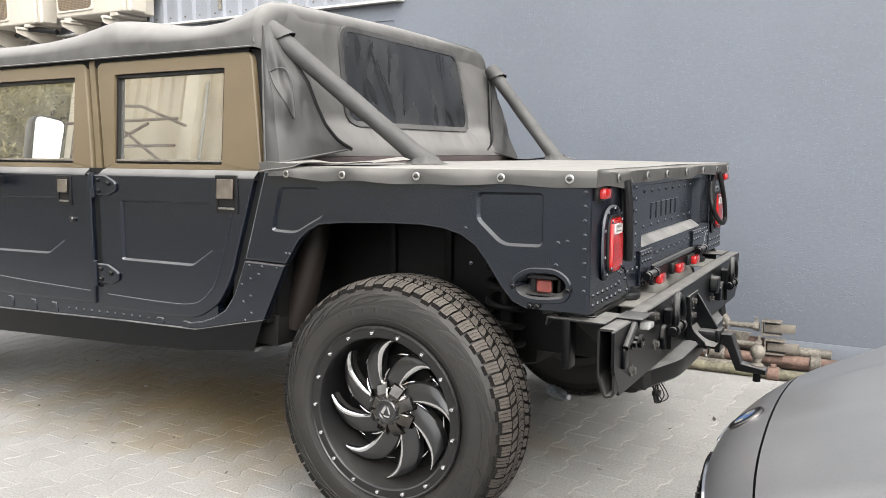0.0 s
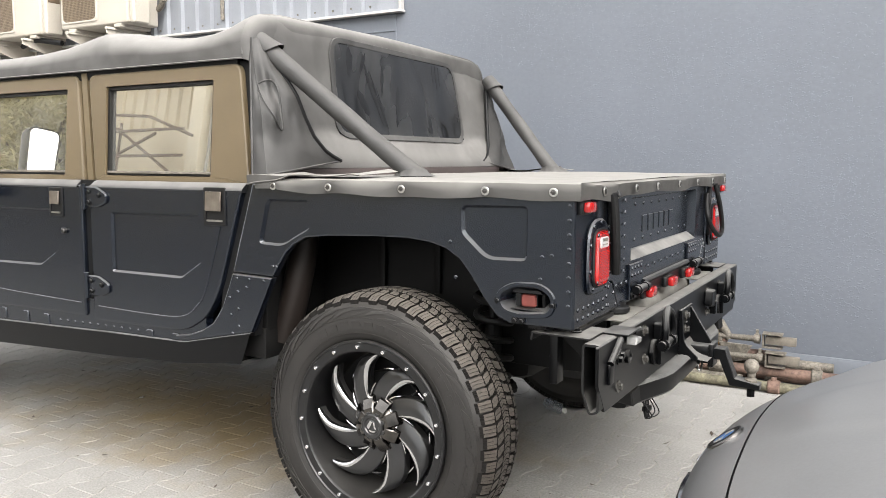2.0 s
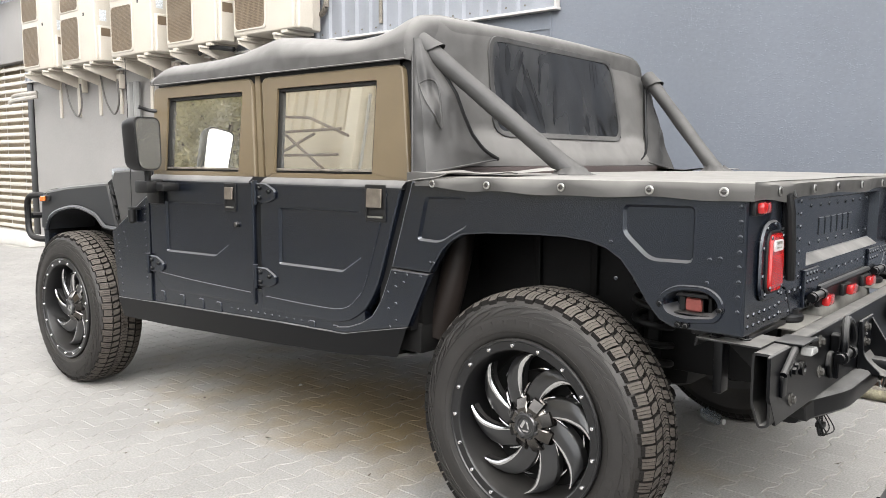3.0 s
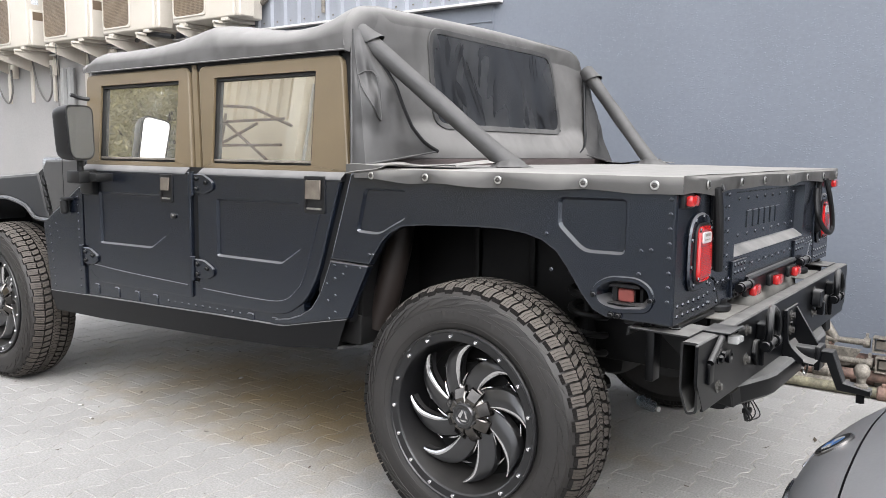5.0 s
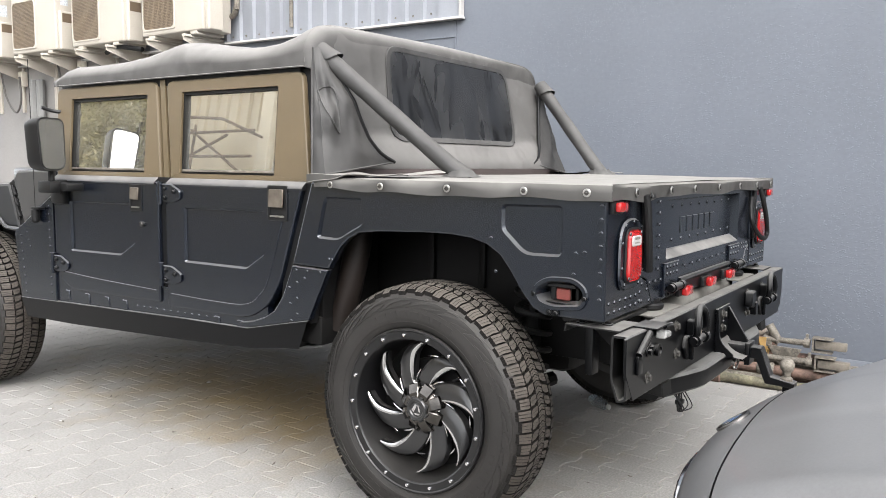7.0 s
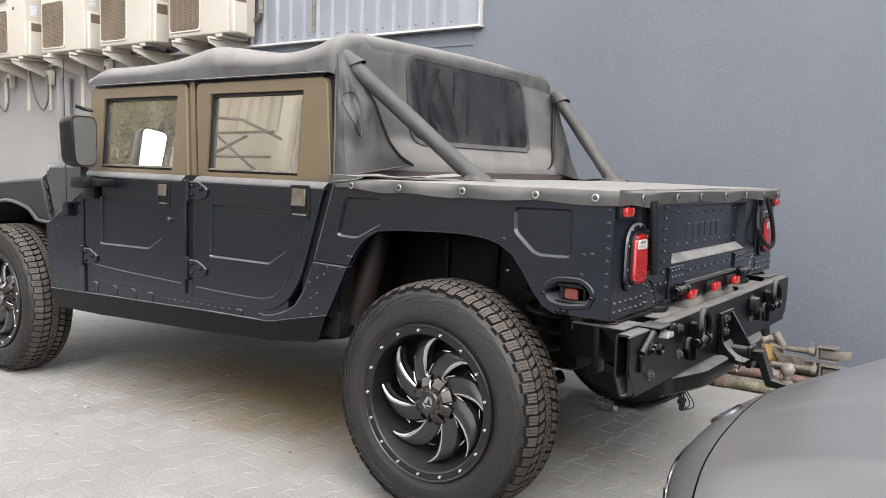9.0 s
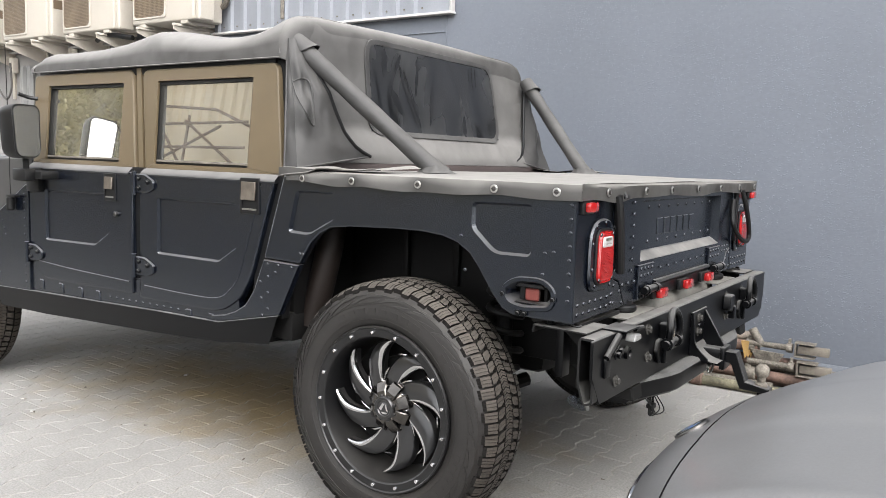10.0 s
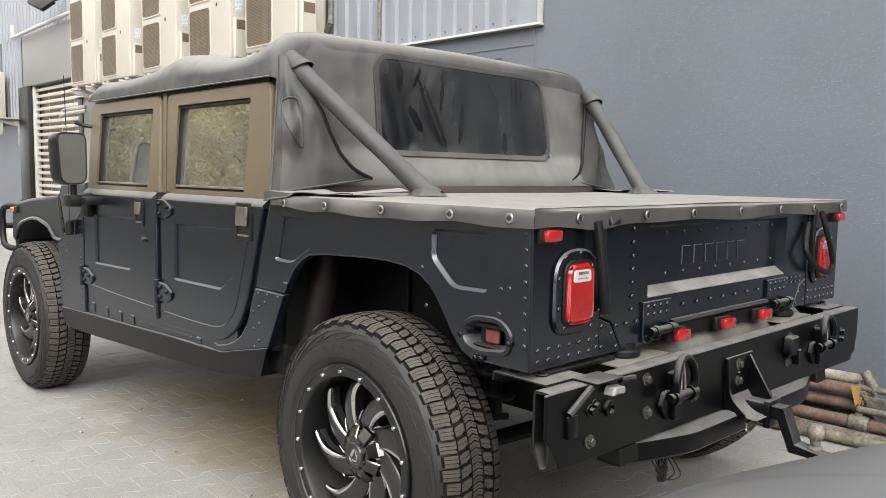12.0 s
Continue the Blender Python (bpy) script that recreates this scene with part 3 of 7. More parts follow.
def leaf_mat():
    """Thin leaves: half the light is thrown back, half shines through."""
    m = mat("green_leaf", (0.26, 0.24, 0.14), 0.6, island=0.3, var=0.2)
    n, L = m.node_tree.nodes, m.node_tree.links
    tr, mx = n.new("ShaderNodeBsdfTranslucent"), n.new("ShaderNodeMixShader")
    tr.inputs[0].default_value = (0.51, 0.475, 0.29, 1)
    mx.inputs[0].default_value = 0.7
    L.new(n["Principled BSDF"].outputs[0], mx.inputs[1])
    L.new(tr.outputs[0], mx.inputs[2])
    L.new(mx.outputs[0], n["Material Output"].inputs[0])
    return m


M_LEAF = leaf_mat()


def leaf_tree(x, y, h, spread, seed, n_leaf):
    """A tree: tapered trunk, limbs, and a crown of many small leaves."""
    r = random.Random(seed)
    tree = thing("tree", "leafy green yard tree with an uneven crown", "tree", "trees in the yard", (x, y, 0))
    bm = bmesh.new()
    trunk = smooth_path([(0, 0, 0), (0.08, 0.05, h * 0.2), (-0.05, 0.1, h * 0.42), (0.1, 0, h * 0.7)], 5)
    tube(bm, trunk, [0.16 - 0.11 * i / (len(trunk) - 1) for i in range(len(trunk))], 8)
    tips = []
    for i in range(16):
        b = trunk[4 + i % (len(trunk) - 5)]
        a = r.uniform(0, 6.28)
        e = b + Vector((math.cos(a) * spread * r.uniform(0.4, 0.9), math.sin(a) * spread * r.uniform(0.4, 0.9), r.uniform(0.2, 1.0) * h * 0.28))
        mid = (b + e) / 2 + Vector((0, 0, 0.15))
        ln = smooth_path([b, mid, e], 4)
        tube(bm, ln, [0.05 - 0.035 * k / (len(ln) - 1) for k in range(len(ln))], 5)
        tips += [mid, e, e, (mid + e) / 2]
    part("trunk", bm, mat("bark", (0.11, 0.085, 0.06), 0.9, var=0.3, scale=12), tree)
    verts, faces = [], []
    for i in range(n_leaf):
        c = r.choice(tips) + Vector((r.gauss(0, 1), r.gauss(0, 1), r.gauss(0, 0.8))) * spread * 0.22
        q = Euler((r.uniform(-1.2, 1.2), r.uniform(-1.2, 1.2), r.uniform(0, 6.3))).to_matrix()
        s = r.uniform(0.04, 0.085)
        k = len(verts)
        for u, v in ((-1.3, 0), (0, -0.5), (1.3, 0), (0, 0.5)):
            verts.append(c + q @ Vector((u * s, v * s, 0.12 * s * abs(u))))
        faces.append((k, k + 1, k + 2, k + 3))
    me = bpy.data.meshes.new("crown")
    me.from_pydata(verts, [], faces)
    me.materials.append(M_LEAF)
    ob = new("crown", me)
    ob.parent = tree
    ob["kind"] = "stuff"


leaf_tree(-14.9, -9.8, 6.4, 2.5, 3, 46000)
leaf_tree(-18.7, -9.4, 6.6, 2.6, 4, 46000)
leaf_tree(-22.8, -9.0, 6.8, 2.8, 6, 40000)


# ---- air conditioners on the wall ----
def ac_unit():
    """An outdoor unit with two fans; its origin is the front's lower left corner."""
    ac = thing("ac_unit", "tall cream outdoor air conditioner with two fans on brackets", "air conditioner", "air conditioners on the wall")
    W, D, H = 0.96, 0.36, 1.36
    bm = bmesh.new()
    box(bm, (0, 0.0, 0.03), (W, D, H), 0.018, 3)
    for x in (0.1, W - 0.2):
        box(bm, (x, 0.01, 0.0), (x + 0.1, D - 0.01, 0.035), 0.004)
    part("casing", bm, M_AC, ac)
    ring = bmesh.new()
    o = rounded([(-0.262, -0.285), (0.262, -0.285), (0.262, 0.285), (-0.262, 0.285)], 0.03)
    i = rounded([(-0.246, -0.268), (0.246, -0.268), (0.246, 0.268), (-0.246, 0.268)], 0.06)
    panel(ring, o, lambda u, v, w: (u, -w, v), 0.0115, 0.004, holes=[i])
    ring = mesh_of("fan_frame", ring, M_AC)
    back = bmesh.new()
    prism(back, inset(i, -0.004), lambda u, v, w: (u, -w, v), -0.0112, -0.0098)
    lathe(back, [(0.02, 0), (0.055, 0.001), (0.05, 0.003)], Matrix.Translation((0, 0.0098, 0)) @ FACE_LEFT, 16, True)
    for k in range(3):
        a = k * 2.094
        prism(back, [(0.04 * math.cos(a), 0.04 * math.sin(a)), (0.19 * math.cos(a + 0.1), 0.19 * math.sin(a + 0.1)), (0.19 * math.cos(a + 0.9), 0.19 * math.sin(a + 0.9))], lambda u, v, w: (u, -w, v), -0.0096, -0.0075)
    back = mesh_of("fan", back, M_FAN)
    bars = bmesh.new()
    for k in range(35):
        z = -0.258 + 0.0152 * k
        box(bars, (-0.246, 0.0, z - 0.0017), (0.246, 0.0015, z + 0.0017))
    for k in range(24):
        x = -0.236 + 0.0205 * k
        box(bars, (x - 0.0017, 0.0015, -0.268), (x + 0.0017, 0.003, 0.268))
    bars = mesh_of("fan_guard", bars, M_GRILLE)
    for z in (0.36, 0.99):
        f = shared("fan_frame", ring, ac, at(0.285, -0.012, z))
        shared("fan", back, f, at(0, 0.0, 0))
        shared("fan_guard", bars, f, at(0, 0.002, 0))
    bm = bmesh.new()
    prism(bm, rounded([(0.01, 0.03), (0.19, 0.03), (0.20, 0.16), (0.18, 0.47), (0.01, 0.47)], 0.02), lambda u, v, w: (W + w, u + 0.015, v), 0.0, 0.065, 0.014)
    part("service_cover", bm, M_AC, ac)
    bm = bmesh.new()
    prism(bm, rounded([(0.050, 0.34), (0.180, 0.34), (0.177, 0.44), (0.050, 0.44)], 0.008), lambda u, v, w: (W + w, u, v), 0.062, 0.068)
    part("vent", bm, M_FAN, ac)
    bm = bmesh.new()
    prism(bm, [(0.07, 0.54), (0.16, 0.54), (0.16, 0.68), (0.07, 0.68)], lambda u, v, w: (W + w, u, v), 0.0, 0.002)
    part("rating_plate", bm, mat("pale_label", (0.45, 0.48, 0.5), 0.5, var=0.4, scale=60), ac)
    bm = bmesh.new()
    box(bm, (0.66, -0.004, 0.62), (0.69, 0.002, 0.66))
    part("badge", bm, M_TRIM, ac)
    for x in (0.16, 0.74):
        bm = bmesh.new()
        prism(bm, [(0.45, -0.02), (-0.06, -0.02), (-0.06, -0.06), (0.45, -0.22)], lambda u, v, w: (x + w, u, v), -0.003, 0.003)
        box(bm, (x - 0.02, -0.06, -0.024), (x + 0.025, 0.45, -0.001), 0.002)
        box(bm, (x - 0.028, 0.432, -0.62), (x + 0.036, 0.455, -0.02), 0.002)
        part("bracket", bm, M_AC, ac)
    return ac


ac0 = ac_unit()
ac0.location = (-5.72, 1.875, 2.585)
for x in (-7.01, -8.30, -9.66, -10.87):
    copy_thing(ac0, at(x, 1.875, 2.575))


def wall_line(name, label, pts, r, material, category="pipe"):
    bm = bmesh.new()
    tube(bm, smooth_path(pts, 6), r, 8)
    return tagged(link_mesh(name, bm, material), label, category)


Y = WALL_Y - 0.05
wall_line("drain_pipe", "white plastic pipe running along the wall", [(-14.9, Y - 0.06, 4.06), (-14.89, Y - 0.06, 3.90), (-14.80, Y - 0.06, 3.84), (-13.4, Y - 0.06, 3.87), (-11.9, Y - 0.06, 3.9), (-10.9, Y - 0.06, 3.92)], 0.035, M_WHITE)
wall_line("conduit", "grey conduit rising up the cladding", [(-4.66, Y - 0.06, 6.1), (-4.66, Y - 0.06, 3.2), (-4.68, Y - 0.06, 2.85), (-4.80, Y - 0.04, 2.78), (-4.95, Y - 0.02, 2.78)], 0.028, M_GALV)
wall_line("conduit", "thin grey conduit on the cladding", [(-3.95, Y - 0.02, 6.1), (-3.95, Y - 0.02, 2.62)], 0.018, M_GALV)
M_LAGGED = mat("grubby_pipe_lagging", (0.30, 0.285, 0.26), 0.7, var=0.2, scale=8)
M_CABLE = mat("grey_cable", (0.085, 0.08, 0.075), 0.5)
M_PIPE = mat("grey_plastic_pipe", (0.17, 0.17, 0.165), 0.5, var=0.1)
for i in range(2):
    wall_line("vertical_pipe", "grey drain pipe on the plaster wall", [(-8.55 + 0.16 * i, Y - 0.03, 2.35), (-8.55 + 0.16 * i, Y - 0.03, 1.4), (-8.55 + 0.16 * i, Y - 0.03, 0.1)], 0.05, M_PIPE)
for x, z in ((-10.0, 1.95), (-8.95, 1.95), (-7.6, 2.0)):
    wall_line("cable_loop", "hanging grey cable loop under the air conditioner", [(x - 0.2, 2.15, 2.5), (x - 0.18, 2.2, z + 0.2), (x, 2.22, z), (x + 0.14, 2.22, z + 0.15), (x + 0.16, 2.2, z + 0.45)], 0.013, M_CABLE, "cable")
    bm = bmesh.new()
    box(bm, (x + 0.09, Y - 0.06, z + 0.33), (x + 0.18, Y + 0.02, z + 0.52), 0.01)
    tagged(link_mesh("isolator_box", bm, M_AC), "small cream isolator box on the wall", "switch box")
wall_line("lagged_pipe", "lagged white pipe ends by the shutter", [(-11.74, 2.05, 2.30), (-11.6, 2.07, 2.32), (-11.35, 2.25, 2.36)], 0.034, M_LAGGED)
wall_line("lagged_pipe", "lagged white pipe ends by the shutter", [(-11.70, 1.98, 2.20), (-11.58, 2.01, 2.24), (-11.35, 2.25, 2.30)], 0.034, M_LAGGED)
wall_line("black_hose", "black hose under the unit", [(-5.9, 2.0, 2.52), (-6.3, 1.95, 2.57), (-6.7, 2.1, 2.55)], 0.026, M_RUBBER)
bm = bmesh.new()
flood = thing("flood_light", "dark floodlight tilted down on a wall bracket", "flood light", at=(0, 0, 0))
tilt = at(-12.45, WALL_Y - 0.35, 4.10, Euler((0.75, 0.35, 0.15)).to_matrix().to_4x4())
box(bm, (-0.26, -0.13, -0.02), (0.26, 0.13, 0.045), 0.01, m=tilt)
tube(bm, [(-12.45, WALL_Y - 0.3, 4.12), (-12.45, WALL_Y + 0.05, 4.25)], 0.02, 6)
part("lamp_body", bm, M_TRIM, flood)
bm = bmesh.new()
box(bm, (-0.24, -0.11, -0.028), (0.24, 0.11, -0.019), 0.003, m=tilt)
part("lamp_glass", bm, M_WHITE, flood, "pale floodlight glass")
# a neighbouring unit's bracket at the far end
bm = bmesh.new()
box(bm, (-16.7, 1.9, 2.33), (-15.62, 2.26, 3.25), 0.02)
tagged(link_mesh("ac_unit_small", bm, M_AC), "small cream outdoor unit at the far end of the wall", "air conditioner")
bm = bmesh.new()
box(bm, (-16.6, 1.85, 2.30), (-15.0, 2.37, 2.33), 0.005)
prism(bm, [(1.87, 2.30), (1.87, 2.27), (2.34, 2.16), (2.34, 2.30)], lambda u, v, w: (-15.1 + w, u, v), 0.0, 0.01)
for y in (2.02, 2.33):
    box(bm, (-15.1, y - 0.02, 1.80 if y > 2.2 else 2.0), (-15.06, y + 0.02, 2.3), 0.003)
tagged(link_mesh("shelf_bracket", bm, M_LAGGED), "white steel shelf bracket on the sheet wall", "bracket")

# ---- the pickup truck ----
truck = thing("pickup_truck", "satin black four-door off-road pickup with charcoal soft top", "pickup truck")
SIDE = 1.03
REAR = 0.70
rivet = bolt_mesh("rivet", 0.0065, 0.004, M_PAINT)
hexbolt = hexbolt_mesh("bolt", 0.012, M_DARKBOLT)
darkbolt = hexbolt_mesh("bolt", 0.011, M_STEEL)
ARCH = [(-0.446, 0.934), (-0.384, 1.023), (-0.344, 1.057), (-0.292, 1.083), (-0.192, 1.094), (0.02, 1.102), (0.128, 1.102), (0.211, 1.094), (0.272, 1.077), (0.322, 1.046), (0.362, 0.998), (0.411, 0.926), (0.452, 0.880), (0.495, 0.862)]
LAMP_HOLE = rounded([(0.462, 0.948), (0.505, 0.977), (0.595, 0.980), (0.634, 0.952), (0.628, 0.905), (0.525, 0.893), (0.472, 0.908)], 0.03)
GROM_SIDE = (-0.419, -0.175, 0.119, 0.419, 0.639)


def side_put(s, base=SIDE):
    return lambda u, v, w: (u, s * (base + w), v)


def lean_put(s):
    """The upper door: it leans in and forward above the belt."""
    return lambda u, v, w: (u - 0.17 * (v - 1.265), s * (SIDE - 0.026 - 0.104 * (v - 1.265) + w), v)


def rivets(parent, pts, s=-1, base=SIDE):
    for u, v in pts:
        shared("rivet", rivet, parent, at(u, s * base, v, FACE_LEFT if s < 0 else FACE_RIGHT))


def rivets_rear(parent, pts, x=REAR):
    for y, z in pts:
        shared("rivet", rivet, parent, at(x, y, z, FACE_REAR))


def line(a, b, n):
    return [(a[0] + (b[0] - a[0]) * i / (n - 1), a[1] + (b[1] - a[1]) * i / (n - 1)) for i in range(n)]


def bed_side(s):
    put = side_put(s)
    bm = bmesh.new()
    out = [(-0.535, 1.27), (-0.642, 0.938)] + ARCH + [(REAR - 0.001, 0.862), (REAR - 0.001, 1.27)]
    r1 = rounded([(-0.468, 1.214), (-0.274, 1.216), (-0.272, 1.113), (-0.332, 1.084), (-0.398, 1.047), (-0.509, 1.051)], [0.02, 0.02, 0.02, 0.04, 0.03, 0.02])
    r2 = rounded([(0.328, 1.216), (0.553, 1.219), (0.551, 1.054), (0.415, 1.052), (0.328, 1.129)], [0.02, 0.02, 0.02, 0.03, 0.02])
    panel(bm, out, put, 0.03, 0.007, [(r1, 0.012, 0.008), (r2, 0.012, 0.008)], [LAMP_HOLE])
    p = part("bed_side", bm, M_PAINT, truck)
    rivets(p, line((0.683, 1.222), (0.683, 0.93), 8) + [(0.60, 1.07), (0.595, 1.003), (0.63, 1.075)] + [(-0.443, 0.972), (-0.427, 0.972), (0.29, 1.10), (0.31, 0.99)] + [(-0.498, 1.253)], s)
    # side marker in its bowl
    bm = bmesh.new()
    ring = [inset(LAMP_HOLE, -0.014), inset(LAMP_HOLE, -0.011), LAMP_HOLE, inset(LAMP_HOLE, 0.006), inset(LAMP_HOLE, 0.02)]
    hs = (0.0, 0.007, 0.007, -0.005, -0.055)
    rows = [[bm.verts.new(put(u, v, h)) for u, v in r] for r, h in zip(ring, hs)]
    for a, b in zip(rows, rows[1:]):
        for i in range(len(a)):
            bm.faces.new((a[i - 1], a[i], b[i], b[i - 1]))
    bm.faces.new(rows[-1])
    bez = part("marker_bezel", bm, M_PAINT, truck)
    bm = bmesh.new()
    prism(bm, rounded([(0.522, 0.912), (0.572, 0.912), (0.572, 0.952), (0.522, 0.952)], 0.010), put, -0.05, -0.024, 0.004)
    part("reflector", bm, M_REDREFL, bez, "faded red reflector")
    bm = bmesh.new()
    prism(bm, rounded([(0.495, 0.955), (0.60, 0.955), (0.59, 0.967), (0.505, 0.967)], 0.003), put, -0.05, -0.012, 0.002)
    for u in (0.502, 0.574):
        prism(bm, rounded([(u, 0.912), (u + 0.018, 0.912), (u + 0.018, 0.955), (u, 0.955)], 0.003), put, -0.05, -0.030, 0.002)
    prism(bm, rounded([(0.49, 0.905), (0.62, 0.902), (0.61, 0.909), (0.50, 0.911)], 0.003), put, -0.05, -0.004, 0.002)
    part("reflector_shelf", bm, M_TRIM, bez)
    for u, v in ((0.508, 0.934), (0.586, 0.934)):
        shared("screw", hexbolt, bez, at(u, s * (SIDE - 0.05), v, FACE_LEFT if s < 0 else FACE_RIGHT) @ Matrix.Scale(0.6, 4))
    for u, v in ((0.458, 0.93), (0.636, 0.93), (0.515, 0.874), (0.538, 0.874)):
        shared("screw", darkbolt, bez, at(u, s * (SIDE + 0.004), v, FACE_LEFT if s < 0 else FACE_RIGHT) @ Matrix.Scale(0.62, 4))
    # lower rivet panel behind the door
    bm = bmesh.new()
    panel(bm, [(-0.644, 0.932), (-0.70, 0.80), (-0.75, 0.735), (-0.81, 0.70), (-0.88, 0.676), (-0.96, 0.662), (-0.96, 0.642), (-0.907, 0.645), (-0.686, 0.692), (-0.556, 0.718), (-0.450, 0.928)], put, 0.03, 0.005)
    q = part("lower_quarter", bm, M_PAINT, truck)
    rivets(q, [(-0.62, 0.915), (-0.56, 0.915), (-0.49, 0.915), (-0.575, 0.885), (-0.617, 0.865), (-0.617, 0.80), (-0.655, 0.775), (-0.617, 0.735), (-0.65, 0.705), (-0.66, 0.84)], s)


def rear_panels():
    rp = lambda u, v, w: (REAR + w, u, v)
    for s in (-1, 1):
        bm = bmesh.new()
        pts = [(s * (SIDE - 0.004), 1.27), (s * (SIDE - 0.004), 0.862), (s * 0.722, 0.862), (s * 0.722, 1.27)]
        panel(bm, pts, rp, 0.03, 0.004)
        p = part("tail_panel", bm, M_PAINT, truck)
        rivets_rear(p, [(s * y, z) for z in (0.885, 0.915) for y in (0.995, 0.95, 0.905, 0.86, 0.815, 0.77)])
        rivets_rear(p, [(s * 0.735, 0.92), (s * 0.735, 0.89), (s * 0.99, 1.25), (s * 0.76, 1.25)])
        # raised lamp housing
        hp = rounded([(s * 0.945, 0.945), (s * 0.745, 0.945), (s * 0.745, 1.178), (s * 0.945, 1.178)], [0.06, 0.06, 0.095, 0.095], 6)
        bm = bmesh.new()
        prism(bm, hp, rp, 0.0, 0.012, 0.006)
        h = part("lamp_housing", bm, M_PAINT, truck)
        rivets_rear(h, [(s * y, z) for y, z in ((0.925, 1.10), (0.90, 1.155), (0.835, 1.165), (0.765, 1.145), (0.742, 1.09), (0.742, 1.0), (0.925, 1.02), (0.90, 0.965), (0.78, 0.96))], REAR + 0.012)
        lp = rounded([(s * 0.905, 0.974), (s * 0.783, 0.974), (s * 0.786, 1.140), (s * 0.902, 1.140)], 0.034, 6)
        bm = bmesh.new()
        prism(bm, inset(lp, -0.008), rp, 0.010, 0.018, 0.003)
        part("lamp_gasket", bm, M_RUBBER, h)
        bm = bmesh.new()
        prism(bm, lp, rp, 0.012, 0.026, 0.010)
        lens = part("tail_lens", bm, M_RED, h, "red ribbed tail lamp lens")
        rib = bmesh.new()
        for k in range(17):
            z = 0.995 + 0.005 * k
            box(rib, (REAR + 0.025, -0.048, z - 0.0012), (REAR + 0.0278, 0.048, z + 0.0012))
        for k in range(11):
            y = -0.05 + 0.01 * k
            box(rib, (REAR + 0.025, y * 0.92 - 0.001, 0.992), (REAR + 0.0274, y * 0.92 + 0.001, 1.078))
        bmesh.ops.translate(rib, vec=(0, s * 0.844, 0), verts=rib.verts)
        part("lens_rib", rib, M_RED, lens)
        bm = bmesh.new()
        prism(bm, rounded([(s * 0.884, 1.088), (s * 0.806, 1.088), (s * 0.808, 1.122), (s * 0.882, 1.122)], 0.010), rp, 0.024, 0.029, 0.002)
        part("reverse_lens", bm, M_WHITELENS, h, "white reversing lens")
        bm = bmesh.new()
        box(bm, (REAR + 0.028, s * 0.844 - 0.022, 1.109), (REAR + 0.0296, s * 0.844 + 0.022, 1.117))
        for k in range(8):
            box(bm, (REAR + 0.028, s * 0.844 - 0.024 + 0.006 * k, 1.097), (REAR + 0.0296, s * 0.844 - 0.021 + 0.006 * k, 1.101))
        part("lens_marking", bm, M_GALV, h)
        for y, z in ((0.892, 1.129), (0.796, 1.129), (0.894, 0.985), (0.794, 0.985)):
            shared("screw", rivet, h, at(REAR + 0.023, s * y, z, FACE_REAR))
        # corner marker
        bm = bmesh.new()
        box(bm, (REAR - 0.002, s * 1.012, 1.196), (REAR + 0.016, s * 0.937, 1.238), 0.005)
        mk = part("corner_marker", bm, M_TRIM, truck)
        bm = bmesh.new()
        box(bm, (REAR + 0.014, s * 1.006, 1.202), (REAR + 0.036, s * 0.943, 1.234), 0.008)
        part("marker_lens", bm, M_RED, mk, "red marker lens")
    # tailgate
    bm = bmesh.new()
    out = [(-0.716, 1.262), (-0.716, 0.975), (-0.66, 0.955), (-0.60, 0.862), (0.60, 0.862), (0.66, 0.955), (0.716, 0.975), (0.716, 1.262)]
    o1 = [(-0.475, 1.226), (-0.470, 1.005), (0.505, 1.005), (0.512, 1.226)]
    put = lambda u, v, w: (REAR - 0.004 + w, u, v)
    panel(bm, out, put, 0.04, 0.004, holes=[o1])
    gate = part("tailgate", bm, M_PAINT, truck)
    bm = bmesh.new()
    i1 = [(-0.463, 1.216), (-0.458, 1.036), (0.500, 1.036), (0.507, 1.216)]
    a = [bm.verts.new(put(u, v, 0)) for u, v in o1]
    b = [bm.verts.new(put(u, v, -0.036)) for u, v in i1]
    for i in range(4):
        bm.faces.new((a[i - 1], a[i], b[i], b[i - 1]))
    bm.faces.new(b)
    rec = part("tailgate_recess", bm, M_PAINT, truck)
    bm = bmesh.new()
    prism(bm, [(-0.467, 1.0075), (0.502, 1.0075), (0.498, 1.034), (-0.459, 1.034)], lambda u, v, w: (REAR - 0.004 - 0.036 * (v - 1.0075) / 0.0265 + w, u, v), 0.0, 0.003)
    part("ledge", bm, M_LEDGE, rec, "dusty sloping ledge")
    rivets_rear(gate, line((-0.56, 1.22), (-0.56, 0.98), 7) + line((-0.44, 0.965), (0.46, 0.965), 11) + [(y, z) for z in (0.985, 0.965) for y in (0.53, 0.57, 0.61, 0.65)] + line((-0.64, 0.94), (-0.53, 0.94), 3))
    rivets_rear(rec, line((-0.42, 1.195), (0.46, 1.195), 9) + line((-0.42, 1.065), (0.46, 1.065), 9), REAR - 0.04)
    for q in (-1, 1):
        bm = bmesh.new()
        panel(bm, [(q * 0.719, 0.862), (q * 0.603, 0.862), (q * 0.664, 0.950), (q * 0.719, 0.970)], put, 0.03, 0.003)
        cp = part("corner_plate", bm, M_PAINT, truck)
        rivets_rear(cp, [(q * 0.705, 0.945), (q * 0.705, 0.885), (q * 0.655, 0.92), (q * 0.63, 0.878)], REAR - 0.004)
    # worn raised marks where the maker's name stands: plain blocks
    bm = bmesh.new()
    box(bm, (0, 0, -0.032), (0.005, 0.058, 0.032), 0.0025, 1)
